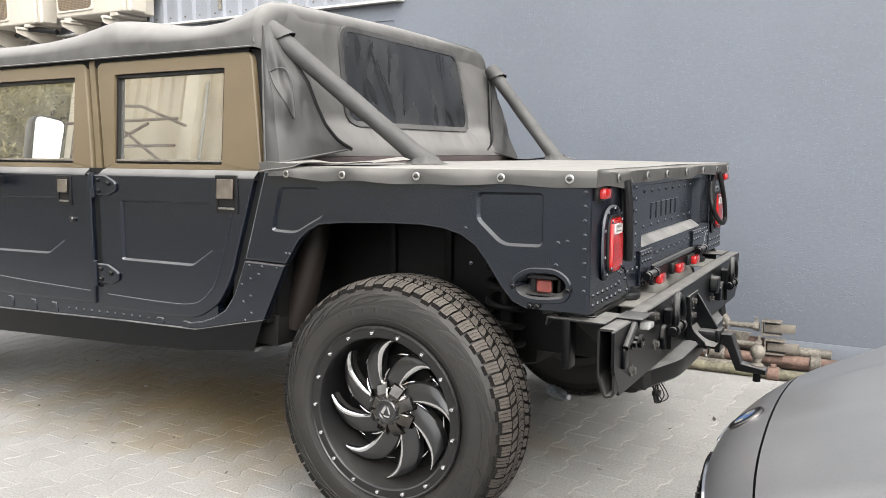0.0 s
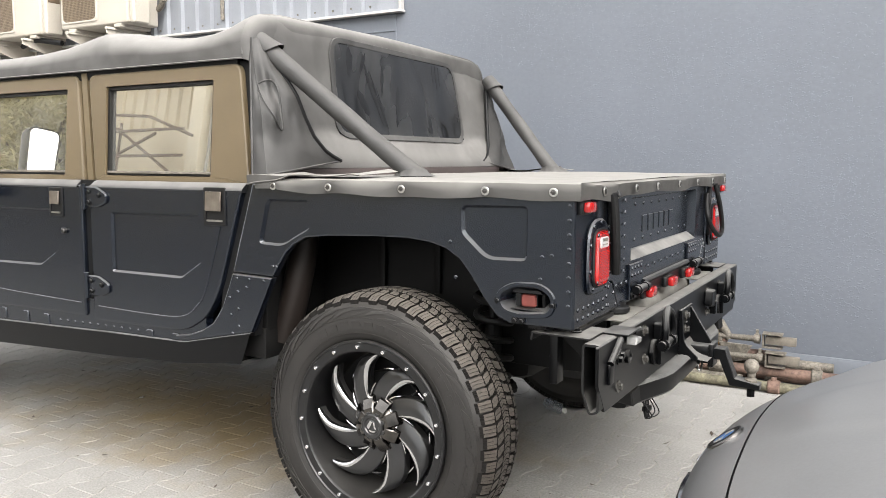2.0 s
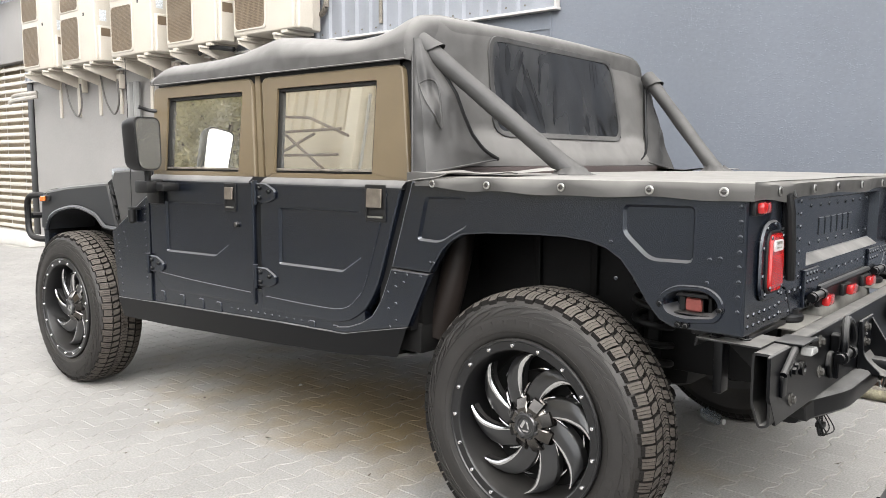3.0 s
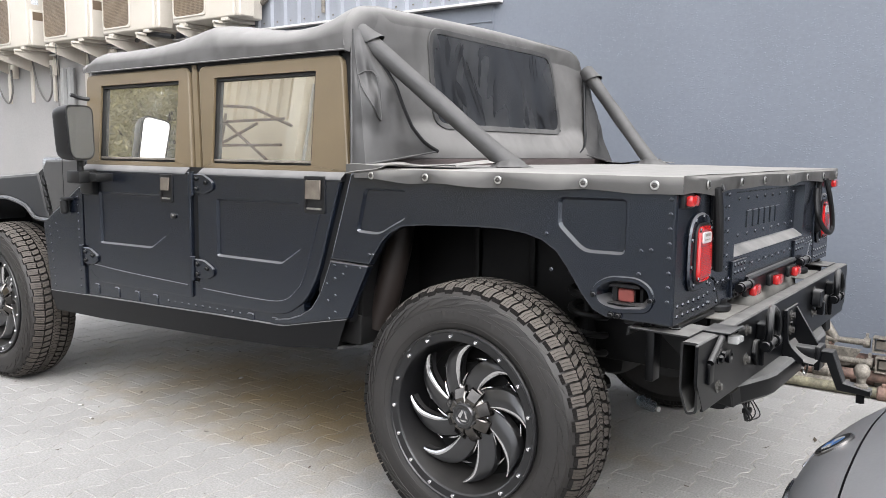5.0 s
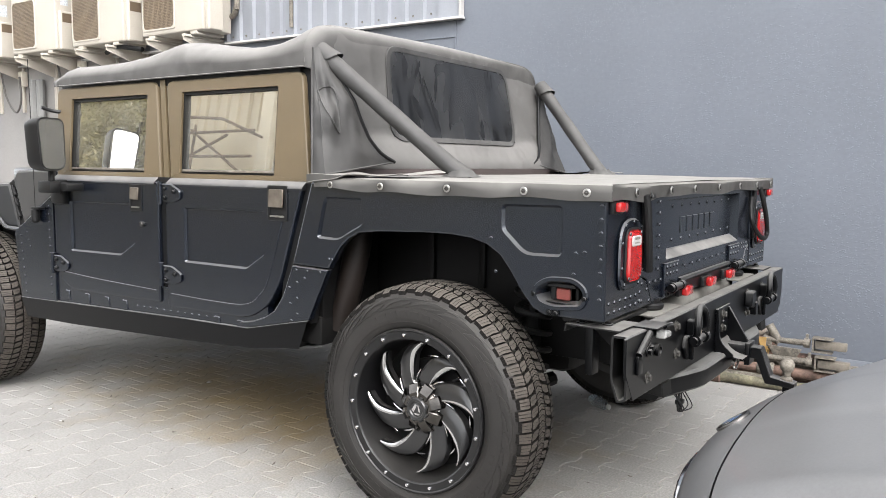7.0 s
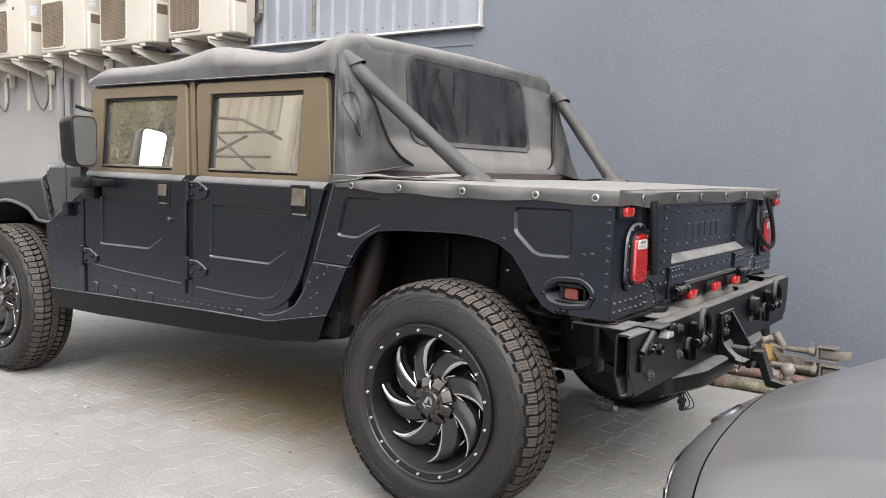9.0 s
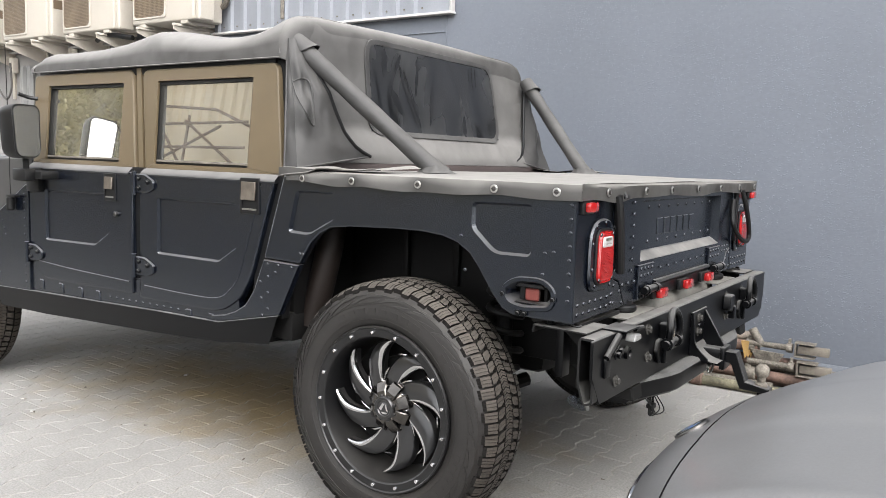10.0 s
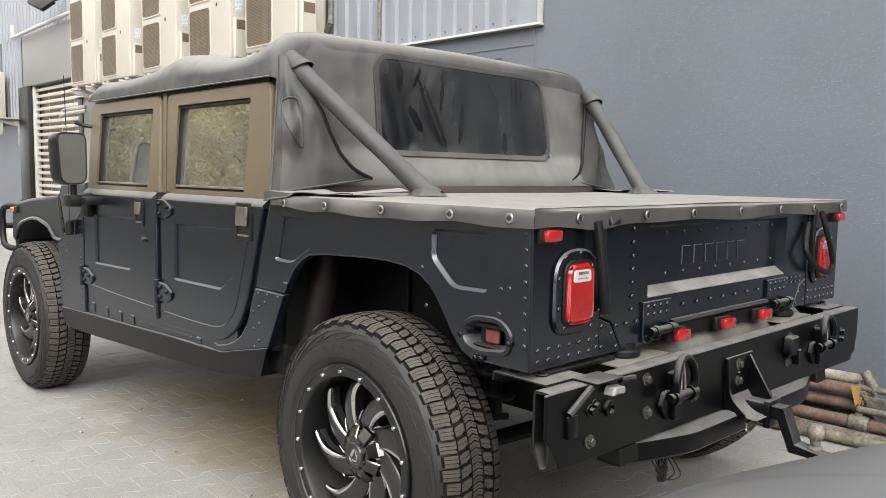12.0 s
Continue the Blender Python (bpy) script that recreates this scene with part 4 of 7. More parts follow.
    mark = mesh_of("raised_mark", bm, M_PAINT)
    for k in range(6):
        shared("raised_mark", mark, gate, at(REAR - 0.042, -0.215 + 0.078 * k, 1.118))
    # hinge strip, brackets, pins and three lamps under the gate
    for y0, y1 in ((-0.503, -0.345), (0.345, 0.515)):
        bm = bmesh.new()
        prism(bm, [(y0, 0.872), (y1, 0.872), (y1, 0.995), (y0, 0.995)], lambda u, v, w: (REAR + w, u, v), -0.004, 0.006, 0.002)
        br = part("hinge_bracket", bm, M_PAINT, truck)
        n = 4
        rivets_rear(br, [(y0 + 0.025 + (y1 - y0 - 0.05) * i / (n - 1), z) for z in (0.955, 0.98) for i in range(n)], REAR + 0.006)
        bm = bmesh.new()
        tube(bm, [(REAR + 0.025, y0 + 0.01, 0.905), (REAR + 0.025, y1 - 0.002, 0.905)], 0.014, 12)
        tube(bm, [(REAR + 0.025, y0 + 0.03, 0.905), (REAR + 0.025, y0 + 0.05, 0.905)], 0.018, 12)
        tube(bm, [(REAR + 0.025, y1 - 0.04, 0.905), (REAR + 0.025, y1 - 0.02, 0.905)], 0.018, 12)
        part("hinge_pin", bm, M_STEEL, br)
        for i in range(3):
            shared("bolt", darkbolt, br, at(REAR + 0.006, y0 + 0.03 + 0.05 * i, 0.883, FACE_REAR) @ Matrix.Scale(0.8, 4))
    bm = bmesh.new()
    prism(bm, [(REAR - 0.004, 0.925), (REAR + 0.012, 0.925), (REAR + 0.016, 0.915), (REAR + 0.006, 0.905), (REAR + 0.006, 0.863), (REAR - 0.004, 0.863)], lambda u, v, w: (u, w, v), -0.34, 0.34)
    strip = part("lamp_strip", bm, M_STEEL, truck)
    for y in (-0.319, -0.010, 0.276):
        bm = bmesh.new()
        box(bm, (REAR + 0.004, y - 0.062, 0.858), (REAR + 0.022, y + 0.045, 0.9), 0.005)
        part("clearance_lamp", bm, M_TRIM, strip)
        bm = bmesh.new()
        box(bm, (REAR + 0.02, y - 0.036, 0.860), (REAR + 0.045, y + 0.04, 0.897), 0.008)
        part("lamp_lens", bm, M_RED, strip, "red clearance lens")
    # tailgate chains in black sleeves
    for s in (-1, 1):
        bm = bmesh.new()
        pts = [(REAR + 0.03, -0.792, 1.250), (REAR + 0.035, -0.783, 1.20), (REAR + 0.035, -0.762, 1.09), (REAR + 0.03, -0.738, 0.995)] if s < 0 else \
              [(REAR + 0.03, 0.752, 1.245), (REAR + 0.045, 0.775, 1.17), (REAR + 0.05, 0.815, 1.10), (REAR + 0.05, 0.850, 1.035), (REAR + 0.05, 0.835, 1.005), (REAR + 0.05, 0.770, 1.000), (REAR + 0.04, 0.70, 1.03), (REAR + 0.03, 0.63, 1.085), (REAR + 0.015, 0.655, 1.15), (REAR + 0.01, 0.68, 1.20)]
        pts = smooth_path(pts, 6)
        tube(bm, pts, [0.0145 if s < 0 else 0.011] * len(pts), 10)
        ch = part("chain_sleeve", bm, M_RUBBER, truck, "black rubber sleeve over the tailgate chain")
        bm = bmesh.new()
        tube(bm, [(REAR + 0.02, s * 0.722, 1.262), (REAR + 0.03, s * 0.722, 1.24)], 0.006, 8)
        part("chain_hook", bm, M_STEEL, ch)
        bm = bmesh.new()
        box(bm, (REAR, s * 0.66, 1.235), (REAR + 0.02, s * 0.735, 1.262), 0.004)
        box(bm, (REAR, s * 0.745, 1.0), (REAR + 0.018, s * 0.725, 1.26), 0.004)
        part("latch", bm, M_TRIM, truck)


def handle(door, x0, x1, z0, z1, s):
    put = side_put(s)
    bm = bmesh.new()
    panel(bm, rounded([(x0, z0), (x1, z0), (x1, z1), (x0, z1)], 0.008), lambda u, v, w: put(u, v, w + 0.006), 0.008, 0.003, holes=[rounded([(x0 + 0.014, z0 + 0.014), (x1 - 0.014, z0 + 0.014), (x1 - 0.014, z1 - 0.014), (x0 + 0.014, z1 - 0.014)], 0.005)])
    prism(bm, [(x0 + 0.01, z0 + 0.01), (x1 - 0.01, z0 + 0.01), (x1 - 0.01, z1 - 0.01), (x0 + 0.01, z1 - 0.01)], put, -0.0005, 0.0025)
    part("handle_recess", bm, M_TRIM, door)
    bm = bmesh.new()
    prism(bm, rounded([(x0 + 0.016, z0 + 0.055), (x1 - 0.016, z0 + 0.055), (x1 - 0.016, z1 - 0.016), (x0 + 0.016, z1 - 0.016)], 0.004), lambda u, v, w: put(u, v, w + 0.009 * (z1 - v) / (z1 - z0)), 0.004, 0.012, 0.002)
    part("handle", bm, M_TANMETAL, door, "worn metal pull handle")
    bm = bmesh.new()
    prism(bm, rounded([(x0 + 0.016, z0 + 0.015), (x1 - 0.016, z0 + 0.015), (x1 - 0.016, z0 + 0.022), (x0 + 0.016, z0 + 0.022)], 0.002), put, 0.002, 0.008)
    part("strike", bm, M_BOLT, door)


def hinge(x, z, s, h=0.085):
    put = side_put(s)
    bm = bmesh.new()
    prism(bm, rounded([(x, z - h / 2), (x + 0.09, z - h / 2), (x + 0.145, z - h / 4), (x + 0.145, z + h / 6), (x + 0.08, z + h / 2), (x, z + h / 2)], 0.012), put, -0.002, 0.012, 0.004)
    tube(bm, [put(x + 0.008, z - h * 0.62, 0.012), put(x + 0.008, z + h * 0.62, 0.012)], 0.012, 10)
    g = part("hinge", bm, M_PAINT, truck)
    for u, v in ((0.04, 0.022), (0.04, -0.022), (0.105, 0.008)):
        shared("bolt", darkbolt, g, at(x + u, s * (SIDE + 0.012), z + v, FACE_LEFT if s < 0 else FACE_RIGHT) @ Matrix.Scale(0.7, 4))


def doors(s):
    put = side_put(s)
    up = lean_put(s)
    fd = rounded([(-2.385, 1.248), (-2.385, 0.80), (-2.33, 0.715), (-2.243, 0.676), (-1.503, 0.688), (-1.503, 1.248)], [0.004, 0.05, 0.04, 0.06, 0.015, 0.004])
    rd = rounded([(-1.452, 1.248), (-1.455, 0.674), (-0.95, 0.682), (-0.88, 0.697), (-0.781, 0.755), (-0.711, 0.863), (-0.582, 1.248)], [0.004, 0.015, 0.03, 0.03, 0.05, 0.05, 0.004])
    rec_f = rounded([(-2.234, 1.136), (-1.70, 1.142), (-1.685, 0.953), (-1.806, 0.886), (-2.232, 0.879)], [0.012, 0.012, 0.012, 0.012, 0.012])
    rec_r = rounded([(-1.320, 1.139), (-0.81, 1.146), (-0.803, 0.961), (-0.916, 0.893), (-1.321, 0.891)], [0.012] * 5)
    out = []
    for poly, rec in ((fd, rec_f), (rd, rec_r)):
        bm = bmesh.new()
        panel(bm, poly, put, 0.04, 0.010, [(rec, 0.011, 0.008)])
        d = part("door", bm, M_PAINT, truck)
        out.append(d)
    # swage along the doors' lower edge and the rear door's bevelled rear edge
    for d, pts in ((out[0], [(-2.30, 0.765), (-2.0, 0.752), (-1.53, 0.742)]), (out[1], [(-1.42, 0.737), (-1.1, 0.733), (-0.92, 0.742), (-0.835, 0.79), (-0.775, 0.88), (-0.66, 1.22)])):
        bm = bmesh.new()
        tube(bm, [put(p.x, p.y, -0.002) for p in smooth_path([(*q, 0) for q in pts], 6)], 0.0045, 6)
        part("swage", bm, M_PAINT, d)
    handle(out[0], -1.715, -1.622, 1.108, 1.236, s)
    handle(out[1], -0.777, -0.665, 1.108, 1.252, s)
    bm = bmesh.new()
    lathe(bm, [(0.013, 0), (0.013, 0.012), (0.008, 0.016)], at(-1.62, s * SIDE, 1.05, FACE_LEFT if s < 0 else FACE_RIGHT), 14, True)
    part("lock", bm, M_SMOKE, out[0])
    for x, z in ((-1.475, 1.20), (-1.482, 0.825)):
        hinge(x, z, s)
    hinge(-2.40, 0.805, s)
    # tan upper frames with their panes
    wins = ((-2.385, -1.514, -2.222, -1.585), (-1.442, -0.570, -1.332, -0.712))
    for d, (a, b, wa, wb) in zip(out, wins):
        o = rounded([(a, 1.262), (b, 1.262), (b, 1.715), (a + 0.03, 1.715)] if a < -2 else [(a, 1.262), (b, 1.262), (b, 1.710), (a, 1.710)], [0.003, 0.003, 0.04, 0.04])
        hole = rounded([(wa - 0.045, 1.289), (wb - 0.055, 1.289), (wb, 1.656), (wa, 1.656)], 0.008)
        bm = bmesh.new()
        panel(bm, o, up, 0.045, 0.008, holes=[hole])
        fr = part("window_frame", bm, M_TAN, d, "tan painted upper door frame")
        bm = bmesh.new()
        panel(bm, inset(hole, 0.001), lambda u, v, w: up(u, v, w - 0.010), 0.03, 0.003, holes=[inset(hole, 0.013)])
        part("window_seal", bm, M_RUBBER, fr)
        bm = bmesh.new()
        prism(bm, [(wa - 0.034, 1.299), (wb - 0.064, 1.299), (wb - 0.010, 1.646), (wa + 0.010, 1.646)], up, -0.030, -0.026)
        g = part("pane", bm, M_GLASS if s < 0 else M_GLASS_FAR, fr, "bronze mirror-film window pane")
        g.visible_shadow = False
        bm = bmesh.new()
        box(bm, (wa - 0.04, -0.006, -0.005), (wb - 0.06, 0.006, 0.005), 0.002, m=at(0, s * (SIDE - 0.040), 1.303))
        part("window_sill", bm, M_GALV, fr)
        # the belt: a rounded shoulder between the skin and the frame
        bm = bmesh.new()
        prism(bm, [(0.0, 1.234), (0.003, 1.240), (0.001, 1.246), (-0.006, 1.253), (-0.022, 1.266), (-0.034, 1.272), (-0.042, 1.272), (-0.042, 1.234)], lambda u, v, w: (w, s * (SIDE + u), v), a + 0.004, b - 0.012)
        part("belt_moulding", bm, M_BELT, d)


def sills(s):
    put = side_put(s)
    bm = bmesh.new()
    # folded rocker: upright face, then a lower edge that turns under
    top = [(-2.74, 0.588), (-2.25, 0.605), (-1.75, 0.620), (-1.32, 0.634), (-0.93, 0.642), (-0.907, 0.643), (-0.686, 0.690), (-0.557, 0.716)]
    bot = [(-2.69, 0.482), (-2.25, 0.490), (-1.75, 0.512), (-1.32, 0.530), (-0.93, 0.552), (-0.907, 0.553), (-0.72, 0.578), (-0.612, 0.588)]
    rows = []
    for f, w in ((0.0, -0.015), (0.0, 0.0), (0.02, 0.004), (0.97, 0.0), (1.0, -0.012), (1.0, -0.2)):
        rows.append([bm.verts.new(put(a[0] + (b[0] - a[0]) * f, a[1] + (b[1] - a[1]) * f, w)) for a, b in zip(top, bot)])
    for a, b in zip(rows, rows[1:]):
        for i in range(len(a) - 1):
            bm.faces.new((a[i], a[i + 1], b[i + 1], b[i]))
    part("rocker_panel", bm, M_STEEL, truck)
    # recessed sill strip with rivets and lugs between the doors and the rocker
    bm = bmesh.new()
    prism(bm, [(-2.40, 0.600), (-0.93, 0.640), (-0.80, 0.70), (-0.80, 0.76), (-2.40, 0.76)], put, -0.05, -0.012)
    st = part("sill_strip", bm, M_PAINT, truck)
    rivets(st, line((-1.70, 0.648), (-1.14, 0.656), 12), s, SIDE - 0.012)
    for x in (-2.30, -2.12, -1.95, -1.80, -1.12, -0.97):
        bm = bmesh.new()
        prism(bm, rounded([(x - 0.025, 0.615), (x + 0.025, 0.615), (x + 0.018, 0.668), (x - 0.018, 0.668)], 0.008), put, -0.015, -0.007, 0.004)
        part("lug", bm, M_PAINT, st)
    # pillars that close the gaps between the doors
    for pts, up in (([(-1.53, 0.66), (-1.43, 0.66), (-1.43, 1.27), (-1.53, 1.27)], 0), ([(-1.53, 1.262), (-1.43, 1.262), (-1.43, 1.72), (-1.53, 1.72)], 1), ([(-0.74, 0.70), (-0.56, 0.70), (-0.48, 1.262), (-0.66, 1.262)], 0), ([(-0.62, 1.262), (-0.545, 1.262), (-0.545, 1.72), (-0.62, 1.72)], 1)):
        bm = bmesh.new()
        prism(bm, pts, lean_put(s) if up else put, -0.06, -0.022)
        part("door_pillar", bm, M_RUBBER, truck)
    bm = bmesh.new()
    prism(bm, [(-1.495, 1.262), (-1.461, 1.262), (-1.461, 1.72), (-1.495, 1.72)], lean_put(s), -0.02, -0.006)
    part("pillar_trim", bm, M_TAN, truck)


def front_body():
    for s in (-1, 1):
        put = side_put(s, 0.99)
        bm = bmesh.new()
        out = [(-3.79, 0.905), (-3.69, 0.905), (-3.665, 0.95), (-3.62, 0.995), (-3.50, 1.035), (-3.28, 1.062), (-3.07, 1.03), (-2.99, 0.985), (-2.94, 0.962), (-2.80, 0.957), (-2.82, 1.0), (-2.905, 1.215), (-3.40, 1.182), (-3.68, 1.150), (-3.77, 1.09)]
        panel(bm, out, put, 0.30, 0.018)
        fd = part("front_fender", bm, M_BELT, truck)
        bm = bmesh.new()
        tube(bm, [put(p.x, p.y, 0.004) for p in smooth_path([(u, v, 0) for u, v in out[1:10]], 4)], 0.012, 8)
        part("arch_lip", bm, M_PAINT, fd)
        bm = bmesh.new()
        prism(bm, rounded([(-3.735, 1.075), (-3.625, 1.085), (-3.625, 1.125), (-3.735, 1.115)], 0.01), put, 0.0, 0.014, 0.004)
        mk = part("fender_marker", bm, M_TRIM, truck)
        bm = bmesh.new()
        prism(bm, rounded([(-3.728, 1.079), (-3.665, 1.085), (-3.665, 1.117), (-3.728, 1.111)], 0.006), put, 0.012, 0.026, 0.005)
        part("marker_lens", bm, M_AMBER, mk, "amber marker lens")
        put = side_put(s, 1.005)
        bm = bmesh.new()
        panel(bm, [(-2.738, 0.992), (-2.828, 1.232), (-2.79, 1.283), (-2.42, 1.297), (-2.42, 1.168)], put, 0.25, 0.012)
        part("cowl_side", bm, M_DUSTY, truck)
        bm = bmesh.new()
        prism(bm, [(-2.83, 0.965), (-2.73, 0.985), (-2.81, 1.262), (-2.915, 1.21)], put, -0.05, -0.022)
        for v in (1.02, 1.08, 1.14):
            prism(bm, [(-2.800 - (v - 0.97) * 0.3, v), (-2.765 - (v - 0.97) * 0.3, v + 0.01), (-2.785 - (v - 0.97) * 0.3, v + 0.045)], put, -0.024, -0.004, 0.003)
        tube(bm, [put(-2.80, 1.01, -0.012), put(-2.865, 1.20, -0.012)], 0.008, 8)
        part("hood_latch", bm, M_RUBBER, truck)
        put = side_put(s)
        bm = bmesh.new()
        panel(bm, [(-2.79, 0.948), (-2.42, 1.152), (-2.395, 1.152), (-2.395, 0.598), (-2.74, 0.586)], put, 0.25, 0.004)
        lp = part("front_quarter", bm, M_PAINT, truck)
        rivets(lp, line((-2.435, 1.10), (-2.435, 0.64), 12) + line((-2.725, 0.93), (-2.69, 0.62), 8) + [(-2.66, 0.95), (-2.645, 0.91), (-2.63, 0.875)], s)
        # antenna base and whip on the near side only
    bm = bmesh.new()
    tube(bm, [(-2.52, -1.055, 1.012), (-2.52, -1.055, 1.02), (-2.52, -1.055, 1.078), (-2.52, -1.055, 1.085)], [0.014, 0.022, 0.022, 0.012], 12)
    box(bm, (-2.55, -1.065, 1.082), (-2.47, -1.02, 1.095), 0.004)
    an = part("antenna", bm, M_RUBBER, truck)
    bm = bmesh.new()
    tube(bm, smooth_path([(-2.52, -1.055, 1.09), (-2.515, -1.06, 1.5), (-2.50, -1.072, 1.862)], 5), 0.002, 6)
    part("whip", bm, M_RUBBER, an)
    # bonnet, grille face, screen
    bm = bmesh.new()

    def bonnet(s, t):
        y = -0.97 + 1.94 * t
        x = -3.80 + 0.95 * s
        z = lerp_list([0, 0.12, 0.45, 0.93, 1.0], [1.11, 1.16, 1.185, 1.22, 1.235], s) + 0.03 * (1 - (y / 0.97) ** 4)
        return (x, y, z - 0.004)
    grid_sheet(bm, 12, 12, bonnet)
    part("bonnet", bm, M_DUSTY, truck)
    bm = bmesh.new()
    box(bm, (-3.82, -0.97, 0.72), (-3.74, 0.97, 1.13), 0.03)
    g = part("grille_panel", bm, M_PAINT, truck)
    for k in range(9):
        bm = bmesh.new()
        box(bm, (-3.826, -0.5 + 0.11 * k, 0.78), (-3.818, -0.44 + 0.11 * k, 1.05), 0.003)
        part("grille_slot", bm, M_RUBBER, g)
    for y in (-0.75, 0.75):
        bm = bmesh.new()
        lathe(bm, [(0.10, 0), (0.10, 0.02), (0.085, 0.028), (0.001, 0.035)], at(-3.82, y, 0.92, Euler((0, radians(-90), 0)).to_matrix().to_4x4()), 24)
        part("headlamp", bm, M_CHROME, truck)
    bm = bmesh.new()
    box(bm, (-2.86, -0.99, 1.2), (-2.40, 0.99, 1.30), 0.02)
    part("cowl", bm, M_PAINT, truck)
    bm = bmesh.new()
    for y in (-0.955, -0.03, 0.895):
        prism(bm, [(-2.45, 1.29), (-2.39, 1.29), (-2.365, 1.72), (-2.425, 1.72)], lambda u, v, w: (u, (y + w) * (1 - 0.18 * (v - 1.29)), v), 0.0, 0.06, 0.008)
    box(bm, (-2.43, -0.93, 1.68), (-2.36, 0.93, 1.74), 0.01)
    part("screen_frame", bm, M_PAINT, truck)
    bm = bmesh.new()
    prism(bm, [(-2.424, 1.30), (-2.418, 1.30), (-2.395, 1.70), (-2.401, 1.70)], lambda u, v, w: (u, w, v), -0.90, 0.90)
    g = part("windscreen", bm, glass_mat("clear_glass", (0.75, 0.8, 0.78), (1, 1, 1), 0.12), truck, "clear windscreen glass")
    g.visible_shadow = False
    for s in (-1, 1):
        mh = bmesh.new()
        shell = rounded([(-0.070, -0.130), (0.074, -0.130), (0.080, 0.130), (-0.080, 0.130)], [0.055, 0.055, 0.045, 0.045], 6)
        turn = Euler((0, radians(-2.5), radians(-10) * s)).to_matrix().to_4x4()
        m = at(-2.152, s * 1.161, 1.420, turn)
        # the shell narrows towards its rounded front
        rings = [[mh.verts.new((x, u * k, v * (0.5 + 0.5 * k))) for u, v in shell] for x, k in ((0.004, 0.96), (0.006, 0.985), (0.0, 1.0), (-0.06, 0.97), (-0.095, 0.86), (-0.112, 0.62), (-0.118, 0.3))]
        for a, b in zip(rings, rings[1:]):
            for i in range(len(a)):
                mh.faces.new((a[i - 1], a[i], b[i], b[i - 1]))
        mh.faces.new(rings[-1])
        mh.faces.new(rings[0])
        bmesh.ops.recalc_face_normals(mh, faces=mh.faces)
        bmesh.ops.transform(mh, matrix=m, verts=mh.verts)
        mir = part("door_mirror", mh, M_TRIM, truck)
        mg = bmesh.new()
        prism(mg, inset(shell, 0.010), lambda u, v, w: (w, u, v), 0.0045, 0.0085)
        bmesh.ops.transform(mg, matrix=m, verts=mg.verts)
        part("mirror_glass", mg, M_MIRROR, mir, "door mirror glass")
        ma = bmesh.new()
        tube(ma, [(-2.2, s * 1.14, 1.30), (-2.2, s * 1.14, 1.235)], 0.016, 8)
        box(ma, (-2.28, s * 1.17, 1.18), (-2.16, s * 1.11, 1.24), 0.01)
        box(ma, (-2.30, s * 1.12, 1.19), (-2.10, s * 1.02, 1.23), 0.01)
        part("mirror_arm", ma, M_RUBBER, mir)
        mb = bmesh.new()
        box(mb, (-2.36, s * 1.06, 1.12), (-2.24, s * 1.02, 1.245), 0.012)
        part("mirror_mount", mb, M_RUBBER, mir)
    # brush guard
    bm = bmesh.new()
    for s in (-1, 1):
        tube(bm, smooth_path([(-3.76, s * 0.90, 1.10), (-3.86, s * 0.97, 1.115), (-3.93, s * 1.0, 1.09), (-3.95, s * 1.0, 0.98), (-3.93, s * 1.0, 0.87), (-3.86, s * 0.98, 0.835), (-3.72, s * 0.9, 0.835)], 6), 0.02, 10)
    tube(bm, [(-3.94, -0.98, 0.98), (-3.94, 0.98, 0.98)], 0.02, 10)
    part("brush_guard", bm, M_TRIM, truck, "black tubular brush guard")
    bm = bmesh.new()
    box(bm, (-3.92, -0.95, 0.55), (-3.80, 0.95, 0.74), 0.02)
    part("front_bumper", bm, M_STEEL, truck)
    # wiper stub by the screen post
    bm = bmesh.new()
    tube(bm, smooth_path([(-2.36, -0.93, 1.595), (-2.41, -0.99, 1.597), (-2.425, -1.05, 1.614)], 4), 0.010, 8)
    part("grab_hook", bm, M_TRIM, truck)


def interior():
    bm = bmesh.new()
    box(bm, (-2.78, -0.96, 0.60), (-0.55, 0.96, 0.72), 0.01)
    box(bm, (-2.46, -0.3, 0.7), (-0.6, 0.3, 1.02), 0.03)
    box(bm, (-2.46, -0.95, 0.7), (-2.30, 0.95, 1.28), 0.03)
    box(bm, (-0.60, -0.95, 0.7), (-0.55, 0.95, 1.30), 0.01)
    part("cabin_tub", bm, M_UNDER, truck)
    for x in (-1.75, -0.82):
        for y in (-0.62, 0.62):
            bm = bmesh.new()
            box(bm, (x - 0.28, y - 0.26, 0.85), (x + 0.24, y + 0.26, 1.0), 0.05)
            box(bm, (x + 0.10, y - 0.25, 0.95), (x + 0.24, y + 0.25, 1.50), 0.05)
            part("seat", bm, M_TRIM, truck)
    bm = bmesh.new()
    lathe(bm, [(0.19 + 0.014 * math.cos(a), 0.014 * math.sin(a)) for a in (k * 0.7854 for k in range(9))], at(-2.17, -0.62, 1.22, Euler((0, radians(55), 0)).to_matrix().to_4x4()), 28)
    part("steering_wheel", bm, M_RUBBER, truck)


